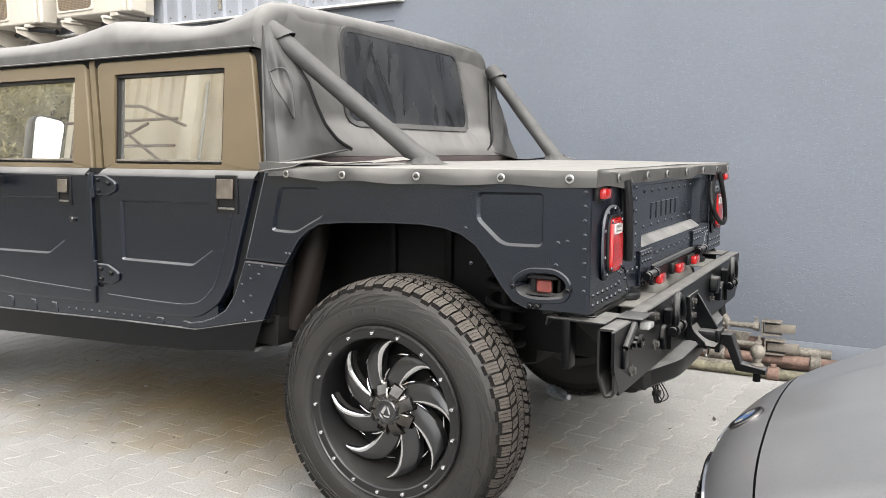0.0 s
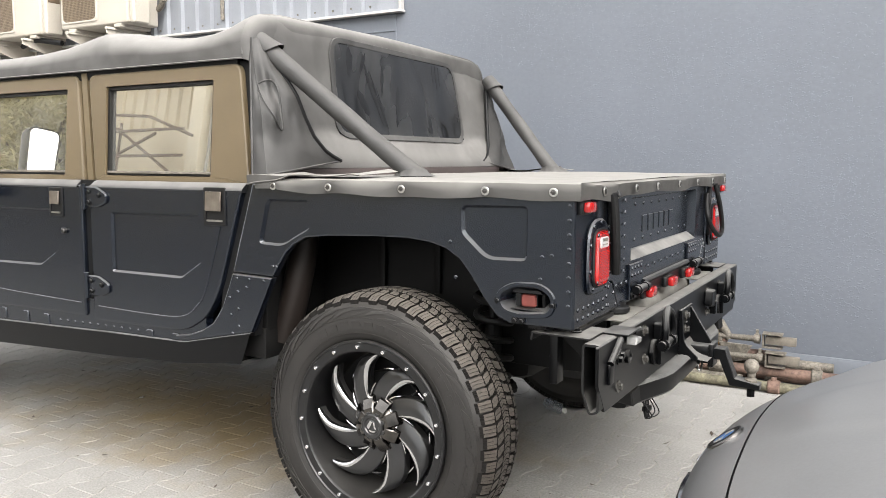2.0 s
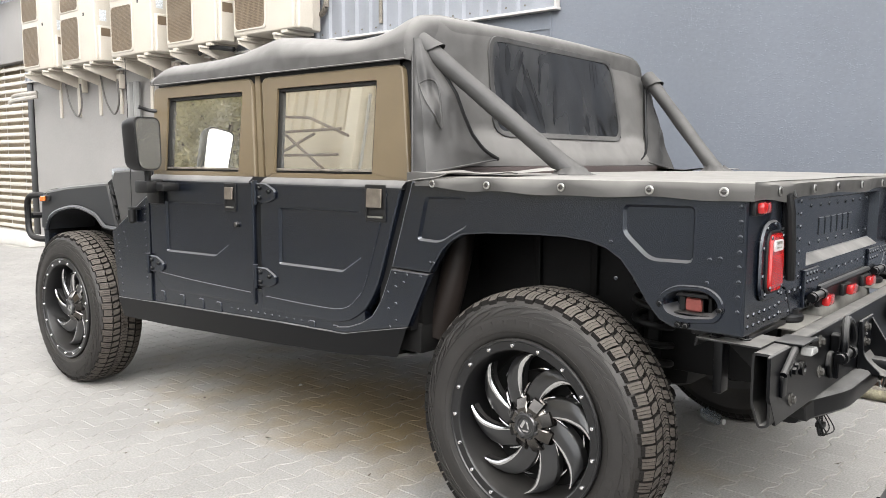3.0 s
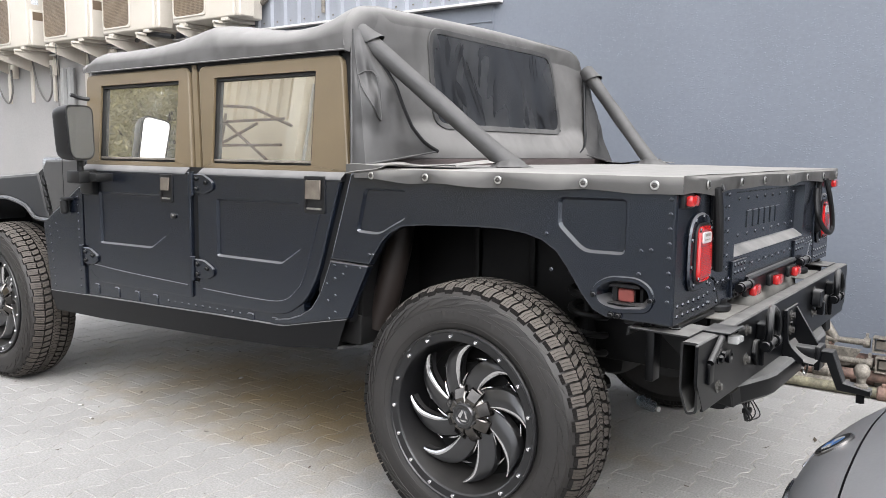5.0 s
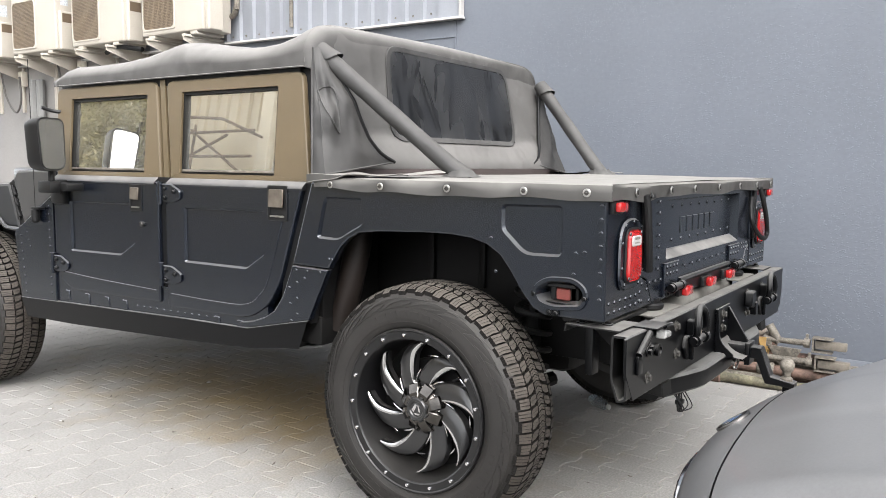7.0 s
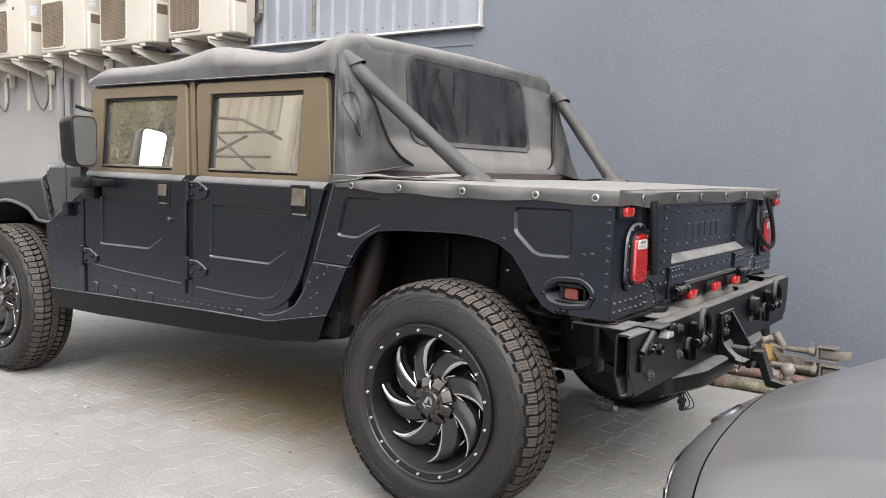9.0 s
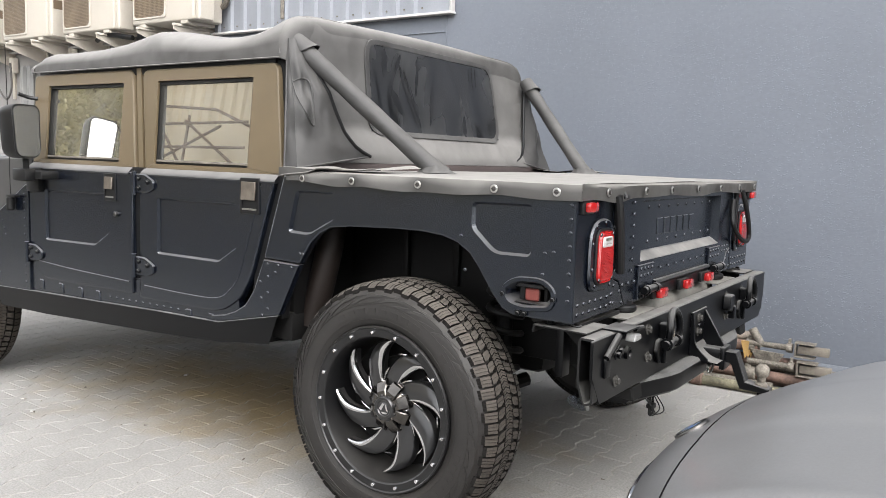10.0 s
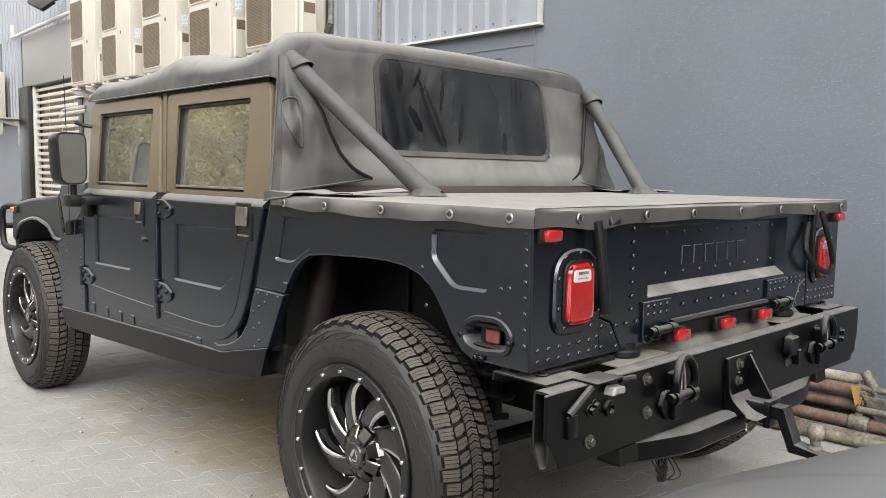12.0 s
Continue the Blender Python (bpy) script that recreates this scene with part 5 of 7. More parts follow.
def underbody():
    for s in (-1, 1):
        # rear wheel housing: inner wall, roof, front and rear closers, ribs
        for nm, lo, hi in (("inner_wall", (-0.66, s * 0.60, 0.62), (0.66, s * 0.56, 1.25)), ("housing_roof", (-0.66, s * 0.60, 1.20), (0.60, s * 1.0, 1.24)), ("housing_front", (-0.70, s * 0.56, 0.58), (-0.66, s * 1.0, 1.24)), ("housing_rear", (0.56, s * 0.60, 0.88), (0.60, s * 1.0, 1.24))) + tuple(("housing_rib", (x - 0.015, s * 0.62, 0.85), (x + 0.015, s * 0.60, 1.2)) for x in (-0.25, 0.0, 0.27)):
            bm = bmesh.new()
            box(bm, lo, hi, 0.004)
            part(nm, bm, M_UNDER, truck)
        bm = bmesh.new()
        tube(bm, smooth_path([(-0.35, s * 0.64, 1.08), (-0.1, s * 0.64, 1.12), (0.2, s * 0.65, 1.10), (0.5, s * 0.66, 0.98)], 5), 0.014, 8)
        part("brake_line", bm, M_UNDER, truck)
        bm = bmesh.new()
        box(bm, (-3.8, s * 0.62, 0.62), (-2.78, s * 0.58, 1.15))
        part("front_housing", bm, M_UNDER, truck)
        bm = bmesh.new()
        tube(bm, smooth_path([(-0.50, s * 0.80, 1.19), (-0.47, s * 0.82, 1.05), (-0.50, s * 0.84, 0.85), (-0.56, s * 0.84, 0.66)], 6), 0.055, 12)
        part("filler_hose", bm, M_BROWN, truck, "brownish filler hose in the wheel housing")
        bm = bmesh.new()
        n = 90
        tube(bm, [(0.28 + 0.062 * math.cos(k * 0.42), s * (0.70 + 0.062 * math.sin(k * 0.42)), 0.60 + 0.0042 * k) for k in range(n)], 0.012, 7)
        part("coil_spring", bm, M_UNDER, truck)
        bm = bmesh.new()
        tube(bm, [(0.28, s * 0.70, 0.58), (0.28, s * 0.70, 0.8)], 0.03, 10)
        tube(bm, [(0.28, s * 0.70, 0.8), (0.28, s * 0.70, 1.1)], 0.018, 10)
        part("shock_absorber", bm, M_UNDER, truck)
        for x in (0.0, -3.302):
            bm = bmesh.new()
            tube(bm, [(x, s * 0.3, 0.56), (x, s * 0.78, 0.47)], 0.035, 10)
            tube(bm, [(x, s * 0.74, 0.47), (x, s * 0.86, 0.47)], 0.11, 16)
            tube(bm, [(x + 0.2, s * 0.36, 0.46), (x, s * 0.8, 0.38)], 0.03, 8)
            tube(bm, [(x - 0.2, s * 0.36, 0.46), (x, s * 0.8, 0.38)], 0.03, 8)
            part("half_shaft", bm, M_UNDER, truck)
        bm = bmesh.new()
        box(bm, (-3.8, s * 0.42, 0.58), (0.72, s * 0.34, 0.72), 0.01)
        part("frame_rail", bm, M_UNDER, truck)
    bm = bmesh.new()
    box(bm, (-0.25, -0.3, 0.46), (0.25, 0.3, 0.70), 0.06)
    box(bm, (-0.56, -0.58, 0.80), (0.48, 0.58, 0.86), 0.01)
    part("rear_drive_case", bm, M_UNDER, truck)
    bm = bmesh.new()
    box(bm, (0.30, -0.31, 0.62), (0.695, 0.50, 0.856), 0.055, 4)
    part("fuel_tank", bm, M_TANK, truck, "grey steel fuel tank under the tail")
    bm = bmesh.new()
    box(bm, (-2.6, -0.55, 0.50), (-0.7, 0.55, 0.62), 0.04)
    part("belly_pan", bm, M_UNDER, truck)
    bm = bmesh.new()
    box(bm, (0.52, -0.95, 0.835), (0.69, -0.62, 0.848), 0.003)
    box(bm, (0.55, -0.93, 0.82), (0.62, -0.82, 0.835), 0.003)
    box(bm, (0.5, -0.72, 0.60), (0.53, -0.66, 0.84), 0.004)
    part("tail_bracket", bm, M_TRIM, truck)


def bed_cover():
    XF, XR, H = -0.50, 0.722, 1.290
    W = 1.047
    bm = bmesh.new()

    def skirt(x):
        return 0.052 + min(1, (XR - x) / 0.1) * (0.003 * math.sin(x * 11) + 0.002 * math.sin(x * 23 + 1)) - 0.018 * max(0, min(1, (-0.25 - x) / 0.2))
    prof = [(-1.0, 1.0, 0.004), (-1.002, 0.6, 0.003), (-1.0, 0.28, 0.0), (-0.996, 0.08, 0.0), (-0.985, 0.0, 0.0)]

    def cover_pt(s, t):
        x = XF + (XR - XF) * s
        k = skirt(x)
        pf = prof + [(-0.93 + 1.86 * i / 14, -1, 0) for i in range(15)] + [(-a, b, c) for a, b, c in reversed(prof)]
        q = pf[round(t * (len(pf) - 1))]
        y = q[0] * W
        pucker = 0.0
        for g in GROM_SIDE:
            pucker += math.exp(-((x - g) / 0.035) ** 2)
        if q[1] >= 0:
            z = H - k * q[1]
            y += min(1, (XR - x) / 0.1) * (0.006 * math.sin(x * 17 + 2) * q[1] - 0.012 * pucker * q[1] + 0.006 * q[1]) * (1 if q[0] > 0 else -1)
        else:
            a = y / W
            z = H + 0.010 * (1 - a * a) * math.sin(3.14159 * s) + 0.0035 * noise.noise((x * 5, y * 5, 0.3)) + 0.004 * noise.noise((x * 1.7, y * 2.2, 4.0)) * (1 - a ** 4)
        return (x, y, z)
    grid_sheet(bm, 60, 24, cover_pt)
    # rear skirt
    def rear_pt(s, t):
        y = -W + 2 * W * s
        e = min(1, (W - abs(y)) / 0.1)
        k = 0.052 + e * (0.005 * math.sin(y * 9 + 1) + 0.010 * math.exp(-((y + 0.8) / 0.12) ** 2) - 0.006 * math.exp(-((y + 0.6) / 0.1) ** 2))
        x = XR + e * (-0.004 + 0.010 * math.sin(min(1, t * 4) * 1.57) + 0.009 * t * math.sin(y * 13) - 0.006 * t)
        return (x, y, H - k * t - 0.0005)
    grid_sheet(bm, 70, 6, rear_pt)
    cover = part("bed_cover", bm, M_COVER, truck, "dusty grey vinyl cover stretched over the bed", 34)
    bm = bmesh.new()
    lathe(bm, [(0.006, 0.001), (0.008, 0.0025), (0.0115, 0.0025), (0.0135, 0.001), (0.0135, -0.001)], None, 20)
    ring = mesh_of("grommet_ring", bm, M_BOLT)
    bm = bmesh.new()
    lathe(bm, [(0.0085, 0), (0.0085, 0.002), (0.006, 0.003), (0.0008, 0.003)], None, 14)
    box(bm, (-0.008, -0.0022, 0.002), (0.008, 0.0022, 0.006), 0.001)
    stud = mesh_of("turn_stud", bm, M_SMOKE)
    for s in (-1, 1):
        for x in GROM_SIDE:
            m = at(x, s * (W + 0.001), 1.2615, FACE_LEFT if s < 0 else FACE_RIGHT)
            shared("grommet", ring, cover, m, "chrome turn-button grommet")
            shared("turn_button", stud, cover, m)
    for y in (-0.875, -0.546, -0.277, 0.045, 0.365, 0.672, 0.954):
        m = at(XR + 0.012, y, 1.262, FACE_REAR)
        shared("grommet", ring, cover, m, "chrome turn-button grommet")
        shared("turn_button", stud, cover, m)
    # loose corner fold lying on the cover behind the cab
    for s in (-1, 1):
        bm = bmesh.new()

        def fold(a, b):
            # a: rearwards along the side; b: 0 at the hanging outer edge, 1 at the inner rim
            x = -0.535 + 0.46 * a
            drop = 0.034 * (1 - min(1, a / 0.42)) ** 0.7
            reach = 0.16 + 0.10 * a + 0.018 * math.sin(a * 11)
            q = max(0.0, b - 0.25) / 0.75
            y = 1.056 - 0.010 * a - 0.06 * max(0, a - 0.42) - reach * q + 0.004 * math.sin(a * 17)
            z = 1.3005 - drop * (1 - min(1, b / 0.25)) + 0.006 * q * (1 + math.sin(a * 8 + 1)) + 0.002 * math.sin(a * 15) * (1 - q)
            z += 0.010 * math.exp(-((a - 0.93) / 0.06) ** 2) * (0.3 + 0.7 * q)
            return (x, s * y, z)
        v = grid_sheet(bm, 36, 12, fold)
        rim = [p.co.copy() for p in v[-1]] + [r[-1].co.copy() for r in reversed(v)]
        tube(bm, rim, 0.003, 6)
        tube(bm, [r[0].co.copy() for r in v], 0.003, 6)
        part("cover_fold", bm, M_COVER, truck, "", 60)
    # a dusty rail under the top's rear edge
    bm = bmesh.new()
    box(bm, (-0.50, -1.0, 1.285), (-0.472, 1.0, 1.322), 0.004)
    part("bulkhead_rail", bm, mat("brown_rail", (0.055, 0.042, 0.04), 0.5), truck)


def soft_top():
    # height of the shoulder seam from the screen to the rear bow: it sags between the bows
    XS = [-2.41, -2.37, -2.32, -2.14, -1.90, -1.72, -1.60, -1.52, -1.45, -1.34, -1.20, -1.05, -0.93, -0.83, -0.74, -0.67, -0.62]
    ZS = [1.775, 1.818, 1.836, 1.832, 1.837, 1.853, 1.874, 1.890, 1.901, 1.889, 1.866, 1.846, 1.841, 1.848, 1.870, 1.897, 1.909]

    def zc(x):
        return lerp_list(XS, ZS, x)
    half = [(0.972, None, 0.0), (0.976, None, 0.30), (0.968, None, 0.5), (0.945, None, 0.72), (0.90, None, 0.90), (0.82, None, 0.98), (0.70, None, 1.0), (0.5, None, 1.02), (0.25, None, 1.05), (0.0, None, 1.06)]
    full = [(-a, c) for a, _, c in half] + [(a, c) for a, _, c in reversed(half[:-1])]
    bm = bmesh.new()

    def roof(s, t):
        x = -2.405 + 1.78 * s
        a, c = full[round(t * (len(full) - 1))]
        ed = 1.729
        z = ed + (zc(x) - ed) * c
        if abs(a) < 0.9:
            z += 0.006 * noise.noise((x * 3, a * 3, 0)) * min(1.0, (-0.625 - x) / 0.2) - 0.012 * (1 - (a / 0.9) ** 2) * abs(math.sin(3.14 * (x + 0.6) / 1.25))
        return (x, a, z)
    grid_sheet(bm, 76, len(full) - 1, roof)
    # front hem
    tube(bm, [Vector(roof(0, t / 18)) + Vector((-0.004, 0, -0.004)) for t in range(19)], 0.012, 6)
    top = part("soft_top", bm, M_CANVAS, truck, "charcoal canvas soft top over the cab", 50)
    # hem piping along the door tops, over a black strip that closes the gap
    for s in (-1, 1):
        bm = bmesh.new()
        box(bm, (-2.40, s * 0.915, 1.69), (-0.67, s * 0.948, 1.765), 0.004)
        part("header_rail", bm, M_RUBBER, truck)
        bm = bmesh.new()
        tube(bm, [(-2.40 + 1.78 * i / 20, s * 0.972, 1.726) for i in range(21)], 0.0035, 6)
        part("hem", bm, M_CANVAS, top)
        bm = bmesh.new()
        tube(bm, smooth_path([(-0.62, s * 0.975, 1.74), (-0.625, s * 0.96, 1.81), (-0.625, s * 0.89, 1.875), (-0.625, s * 0.80, 1.905), (-0.625, s * 0.5, 1.911), (-0.625, 0, 1.914)], 6), 0.0035, 6)
        part("seam", bm, M_CANVAS, top)
    # rear wall with a raised window border
    bm = bmesh.new()

    def rear_x(z, y=-0.5):
        # the wall leans further forward towards the far upper corner
        lean = 0.04 * max(0.0, min(1.3, (y + 0.5) / 1.1)) * max(0.0, min(1.0, (z - 1.447) / 0.38))
        return -lean + lerp_list([1.30, 1.35, 1.47, 1.83, 1.865, 1.885, 1.90, 1.915], [-0.466, -0.478, -0.545, -0.580, -0.586, -0.594, -0.606, -0.63], z)

    def rear(s, t):
        a = -0.90 + 1.86 * s
        zt = lerp_list([0, 0.25, 0.5, 0.7, 0.82, 0.90, 0.945, 0.965], [1.9085, 1.910, 1.9085, 1.9070, 1.9035, 1.886, 1.848, 1.805], abs(a)) + 0.003
        z = 1.322 + (zt - 1.322) * t
        fold = 0.008 * noise.noise((a * 6, z * 3, 2.0)) * min(1, max(0, (abs(a) - 0.5) * 6)) * max(0.0, min(1.0, (1.80 - z) / 0.12))
        return (rear_x(z, a) + fold - 0.036 * max(0, (-a - 0.80) / 0.1) ** 2, a, z)
    grid_sheet(bm, 60, 30, rear)
    back = part("rear_curtain", bm, M_CANVAS, top, "", 60)
    win = rounded([(-0.50, 1.468), (0.575, 1.468), (0.575, 1.842), (-0.50, 1.842)], 0.07, 6)
    bm = bmesh.new()
    panel(bm, inset(win, -0.024), lambda u, v, w: (rear_x(v, u) + 0.009 + w, u, v), 0.008, 0.002, holes=[win])
    part("window_border", bm, M_SLEEVE, back)
    bm = bmesh.new()
    grid_sheet(bm, 40, 16, lambda s, t: (rear_x(1.462 + 0.386 * t, -0.506 + 1.087 * s) + 0.006 + 0.003 * noise.noise((s * 5, t * 3, 7.0)), -0.506 + 1.087 * s, 1.462 + 0.386 * t))
    part("vinyl_window", bm, M_VINYL, back, "smoky creased clear-vinyl rear window", 60)
    # streaks rubbed clear in the milky vinyl: across, up, length, width, lean
    glass_x = lambda u, v: rear_x(1.462 + 0.386 * v, -0.506 + 1.087 * u) + 0.006 + 0.003 * noise.noise((u * 5, v * 3, 7.0))
    for u0, v0, ln, wd, lean in ((0.11, 0.80, 0.13, 0.034, 0.1), (0.205, 0.82, 0.10, 0.022, 0.5), (0.225, 0.70, 0.09, 0.016, -0.3), (0.34, 0.70, 0.20, 0.022, 0.2), (0.185, 0.36, 0.13, 0.05, -0.5), (0.262, 0.42, 0.26, 0.009, -0.45), (0.292, 0.42, 0.28, 0.010, -0.4), (0.315, 0.33, 0.20, 0.007, -0.35), (0.44, 0.36, 0.20, 0.028, 0.25), (0.79, 0.84, 0.09, 0.012, 0.1), (0.82, 0.80, 0.13, 0.014, 0.1), (0.85, 0.82, 0.10, 0.010, 0.1), (0.70, 0.12, 0.14, 0.03, 0.1)):
        bm = bmesh.new()
        pts = []
        for k in range(9):
            f = k / 8 - 0.5
            w = wd * (1 - (2 * f) ** 2) ** 0.6 * 0.5 + 0.0005
            for q in (-1, 0, 1):
                du = (f * ln * math.sin(lean) + q * w * (1 + 0.2 * math.sin(k * 2.3))) / 1.087
                dv = f * ln * math.cos(lean) / 0.386
                u, v = u0 + du, v0 + dv
                pts.append(bm.verts.new((glass_x(u, v) + 0.0008, -0.506 + 1.087 * u, 1.462 + 0.386 * v)))
        for k in range(8):
            for q in (0, 1):
                bm.faces.new((pts[3 * k + q], pts[3 * k + q + 1], pts[3 * k + q + 4], pts[3 * k + q + 3]))
        part("rubbed_streak", bm, M_RUBBED, back, "", 60)
    # rounded crown between the roof's rear seam and the curtain
    ARC = [(0.974, 1.722), (0.976, 1.75), (0.976, 1.778), (0.968, 1.815), (0.945, 1.856), (0.90, 1.889), (0.82, 1.9055), (0.70, 1.910), (0.35, 1.917), (0.0, 1.921)]
    INN = [(-0.602, 0.935, 1.700), (-0.600, 0.925, 1.718), (-0.598, 0.912, 1.735), (-0.594, 0.885, 1.752), (-0.590, 0.852, 1.768), (-0.588, 0.81, 1.782), (-0.588, 0.75, 1.795), (-0.586, 0.66, 1.803), (-0.586, 0.35, 1.806), (-0.586, 0.0, 1.806)]
    bm = bmesh.new()
    spine = [(-a, z, (x, -y, w)) for (a, z), (x, y, w) in zip(ARC, INN)] + [(a, z, q) for (a, z), q in zip(ARC[-2::-1], INN[-2::-1])]
    fine_arc = smooth_path([(-0.627, a, z) for a, z, _ in spine], 4)
    fine_inn = smooth_path([(x - 0.036 * max(0.0, min(1.3, (y + 0.5) / 1.1)), y, z) for _, _, (x, y, z) in spine], 4)
    rows = []
    for k, (p, q) in enumerate(zip(fine_arc, fine_inn)):
        mid = Vector((q.x + 0.016, p.y * 0.92 + q.y * 0.08, p.z * 0.92 + q.z * 0.08))
        row = []
        for j in range(8):
            t = j / 7
            v = (1 - t) ** 2 * p + 2 * t * (1 - t) * mid + t * t * q
            row.append(bm.verts.new(v))
        rows.append(row)
    for a, b in zip(rows, rows[1:]):
        for j in range(7):
            bm.faces.new((a[j], a[j + 1], b[j + 1], b[j]))
    part("crown", bm, M_CANVAS, top, "", 60)
    # side curtains: wrap from the door edge round the corner to the rear wall
    for s in (-1, 1):
        bm = bmesh.new()

        shift = 0.045 if s > 0 else 0.0

        def side(a, b):
            # from the door edge back to the corner, then across to the bound rear edge
            z0 = lerp_list([0, 0.25, 1.0], [1.287, 1.300, 1.350], a)
            z = z0 + (1.80 - z0) * b
            fx, fy = -0.530 - 0.153 * (z - 1.3), 1.030 - 0.17 * (z - 1.3)
            cx = lerp_list([1.30, 1.45, 1.62, 1.70, 1.80], [-0.452, -0.494, -0.545, -0.568, -0.592], z)
            cy = lerp_list([1.30, 1.45, 1.62, 1.70, 1.80], [1.040, 1.008, 0.976, 0.966, 0.952], z)
            if s < 0:
                ex = lerp_list([1.30, 1.354, 1.45, 1.593, 1.70, 1.80], [-0.415, -0.421, -0.452, -0.480, -0.535, -0.578], z)
            else:
                ex = lerp_list([1.30, 1.342, 1.50, 1.68, 1.80], [-0.472, -0.481, -0.534, -0.574, -0.595], z)
            ey = lerp_list([1.35, 1.365, 1.39, 1.44, 1.52, 1.60, 1.70, 1.80], [0.650, 0.690, 0.735, 0.778, 0.815, 0.842, 0.876, 0.888], z) + shift
            if a < 0.25:
                k = a / 0.25
                x, y = fx + (cx - fx) * k, fy + (cy - fy) * k + 0.004 * math.sin(math.pi * k)
            else:
                k = (a - 0.25) / 0.75
                bul = 0.012 * math.sin(math.pi * k) * (0.3 + math.sin(math.pi * min(1, b * 1.1)))
                x, y = cx + (ex - cx) * k + bul, cy + (ey - cy) * k + bul * 0.6
            soft = math.sin(math.pi * min(1.0, a * 1.02)) * math.sin(math.pi * min(1.0, max(0.02, b)))
            w = soft * (0.030 * noise.noise((a * 2.4 + z * 3.0, z * 4.5 - a * 2, 1.0 + s)) + 0.017 * noise.noise((a * 5 - z * 5, z * 8, 5.0)))
            return (x + w, s * (y + w * 0.7), z)
        grid_sheet(bm, 48, 34, side)
        sc = part("side_curtain", bm, M_SLEEVE, top, "", 60)
        # its bound rear edge and lower hem
        bm = bmesh.new()
        tube(bm, [side(1.0, j / 24) for j in range(25)], 0.008, 6)
        part("binding", bm, M_RUBBER, sc)
        bm = bmesh.new()
        tube(bm, [side(j / 24, 0.0) for j in range(25)], 0.0045, 6)
        tube(bm, [side(0.0, j / 24) for j in range(25)], 0.005, 6)
        tube(bm, [side(0.25, j / 24) for j in range(25)], 0.002, 6)
        part("stitched_hem", bm, M_SLEEVE, sc)
        # pocket-shaped reinforcement patch
        bm = bmesh.new()
        pa = [(0.26, 0.655), (0.42, 0.675), (0.61, 0.66), (0.62, 0.56), (0.57, 0.42), (0.52, 0.30), (0.42, 0.40), (0.31, 0.53)]
        pl = smooth_path([(*q, 0) for q in pa + pa[:1]], 4)
        rings = [[bm.verts.new(Vector(side(0.45 + (p.x - 0.45) * k, 0.52 + (p.y - 0.52) * k)) + Vector((0.003 - 0.006 * (1 - k * k), s * (0.003 - 0.004 * (1 - k * k)), 0))) for p in pl[:-1]] for k in (1.0, 0.8, 0.6, 0.4, 0.2)]
        for a, b in zip(rings, rings[1:]):
            for i in range(len(a)):
                bm.faces.new((a[i - 1], a[i], b[i], b[i - 1]))
        bm.faces.new(rings[-1])
        tube(bm, [Vector(side(p.x, p.y)) + Vector((0.003, s * 0.003, 0)) for p in pl], 0.0035, 6)
        part("patch", bm, M_SLEEVE, sc)
        # roll-bar leg in its sleeve
        bm = bmesh.new()
        a, b = (Vector((-0.602, -0.892, 1.783)), Vector((-0.058, -0.696, 1.304))) if s < 0 else (Vector((-0.556, 0.926, 1.782)), Vector((-0.085, 0.739, 1.290)))
        pts = [a.lerp(b, k / 12) for k in range(13)]
        tube(bm, pts, [0.0345 + 0.0012 * math.sin(k * 1.3) for k in range(13)], 18)
        bar = part("bar_sleeve", bm, M_SLEEVE, truck, "roll-bar leg in a charcoal canvas sleeve")
        bm = bmesh.new()
        d = (b - a).normalized()
        tube(bm, [a - d * 0.012, a - d * 0.006, a + d * 0.035, a + d * 0.045], [0.030, 0.039, 0.041, 0.037], 16)
        side_v = d.cross(Vector((0, 0, 1))).normalized()
        up_v = side_v.cross(d).normalized()
        grid_sheet(bm, 12, 4, lambda u, v: a + d * (-0.03 + 0.10 * v - 0.04 * v * (2 * u - 1) ** 2) + (side_v * math.cos(math.pi * (u * 1.3 - 0.15)) + up_v * math.sin(math.pi * (u * 1.3 - 0.15))) * (0.041 + 0.012 * v * v * math.sin(math.pi * u)))
        part("top_boot", bm, M_SLEEVE, bar)
        bm = bmesh.new()
        tube(bm, [b - d * 0.06, b - d * 0.03, b - d * 0.005, b + d * 0.04], [0.0355, 0.038, 0.0395, 0.046], 18)
        part("foot_boot", bm, M_SLEEVE, bar)
        # the sleeve's loose end, gathered in folds on the cover
        bm = bmesh.new()
        c = b + d * ((1.306 - b.z) / d.z)

        def cuff(u, v):
            t = 2 * math.pi * u
            r = 0.040 + 0.022 * v + v * (0.006 * math.sin(t * 5 + 1) + 0.004 * math.sin(t * 9))
            return c + Vector((r * 1.25 * math.cos(t) + 0.012 * v, r * math.sin(t), 0.016 * (1 - v) ** 2 - 0.010 * v + 0.004 * math.sin(t * 7 + 2) * (1 - v)))
        grid_sheet(bm, 48, 6, cuff)
        part("gathered_cuff", bm, M_SLEEVE, bar, "", 60)


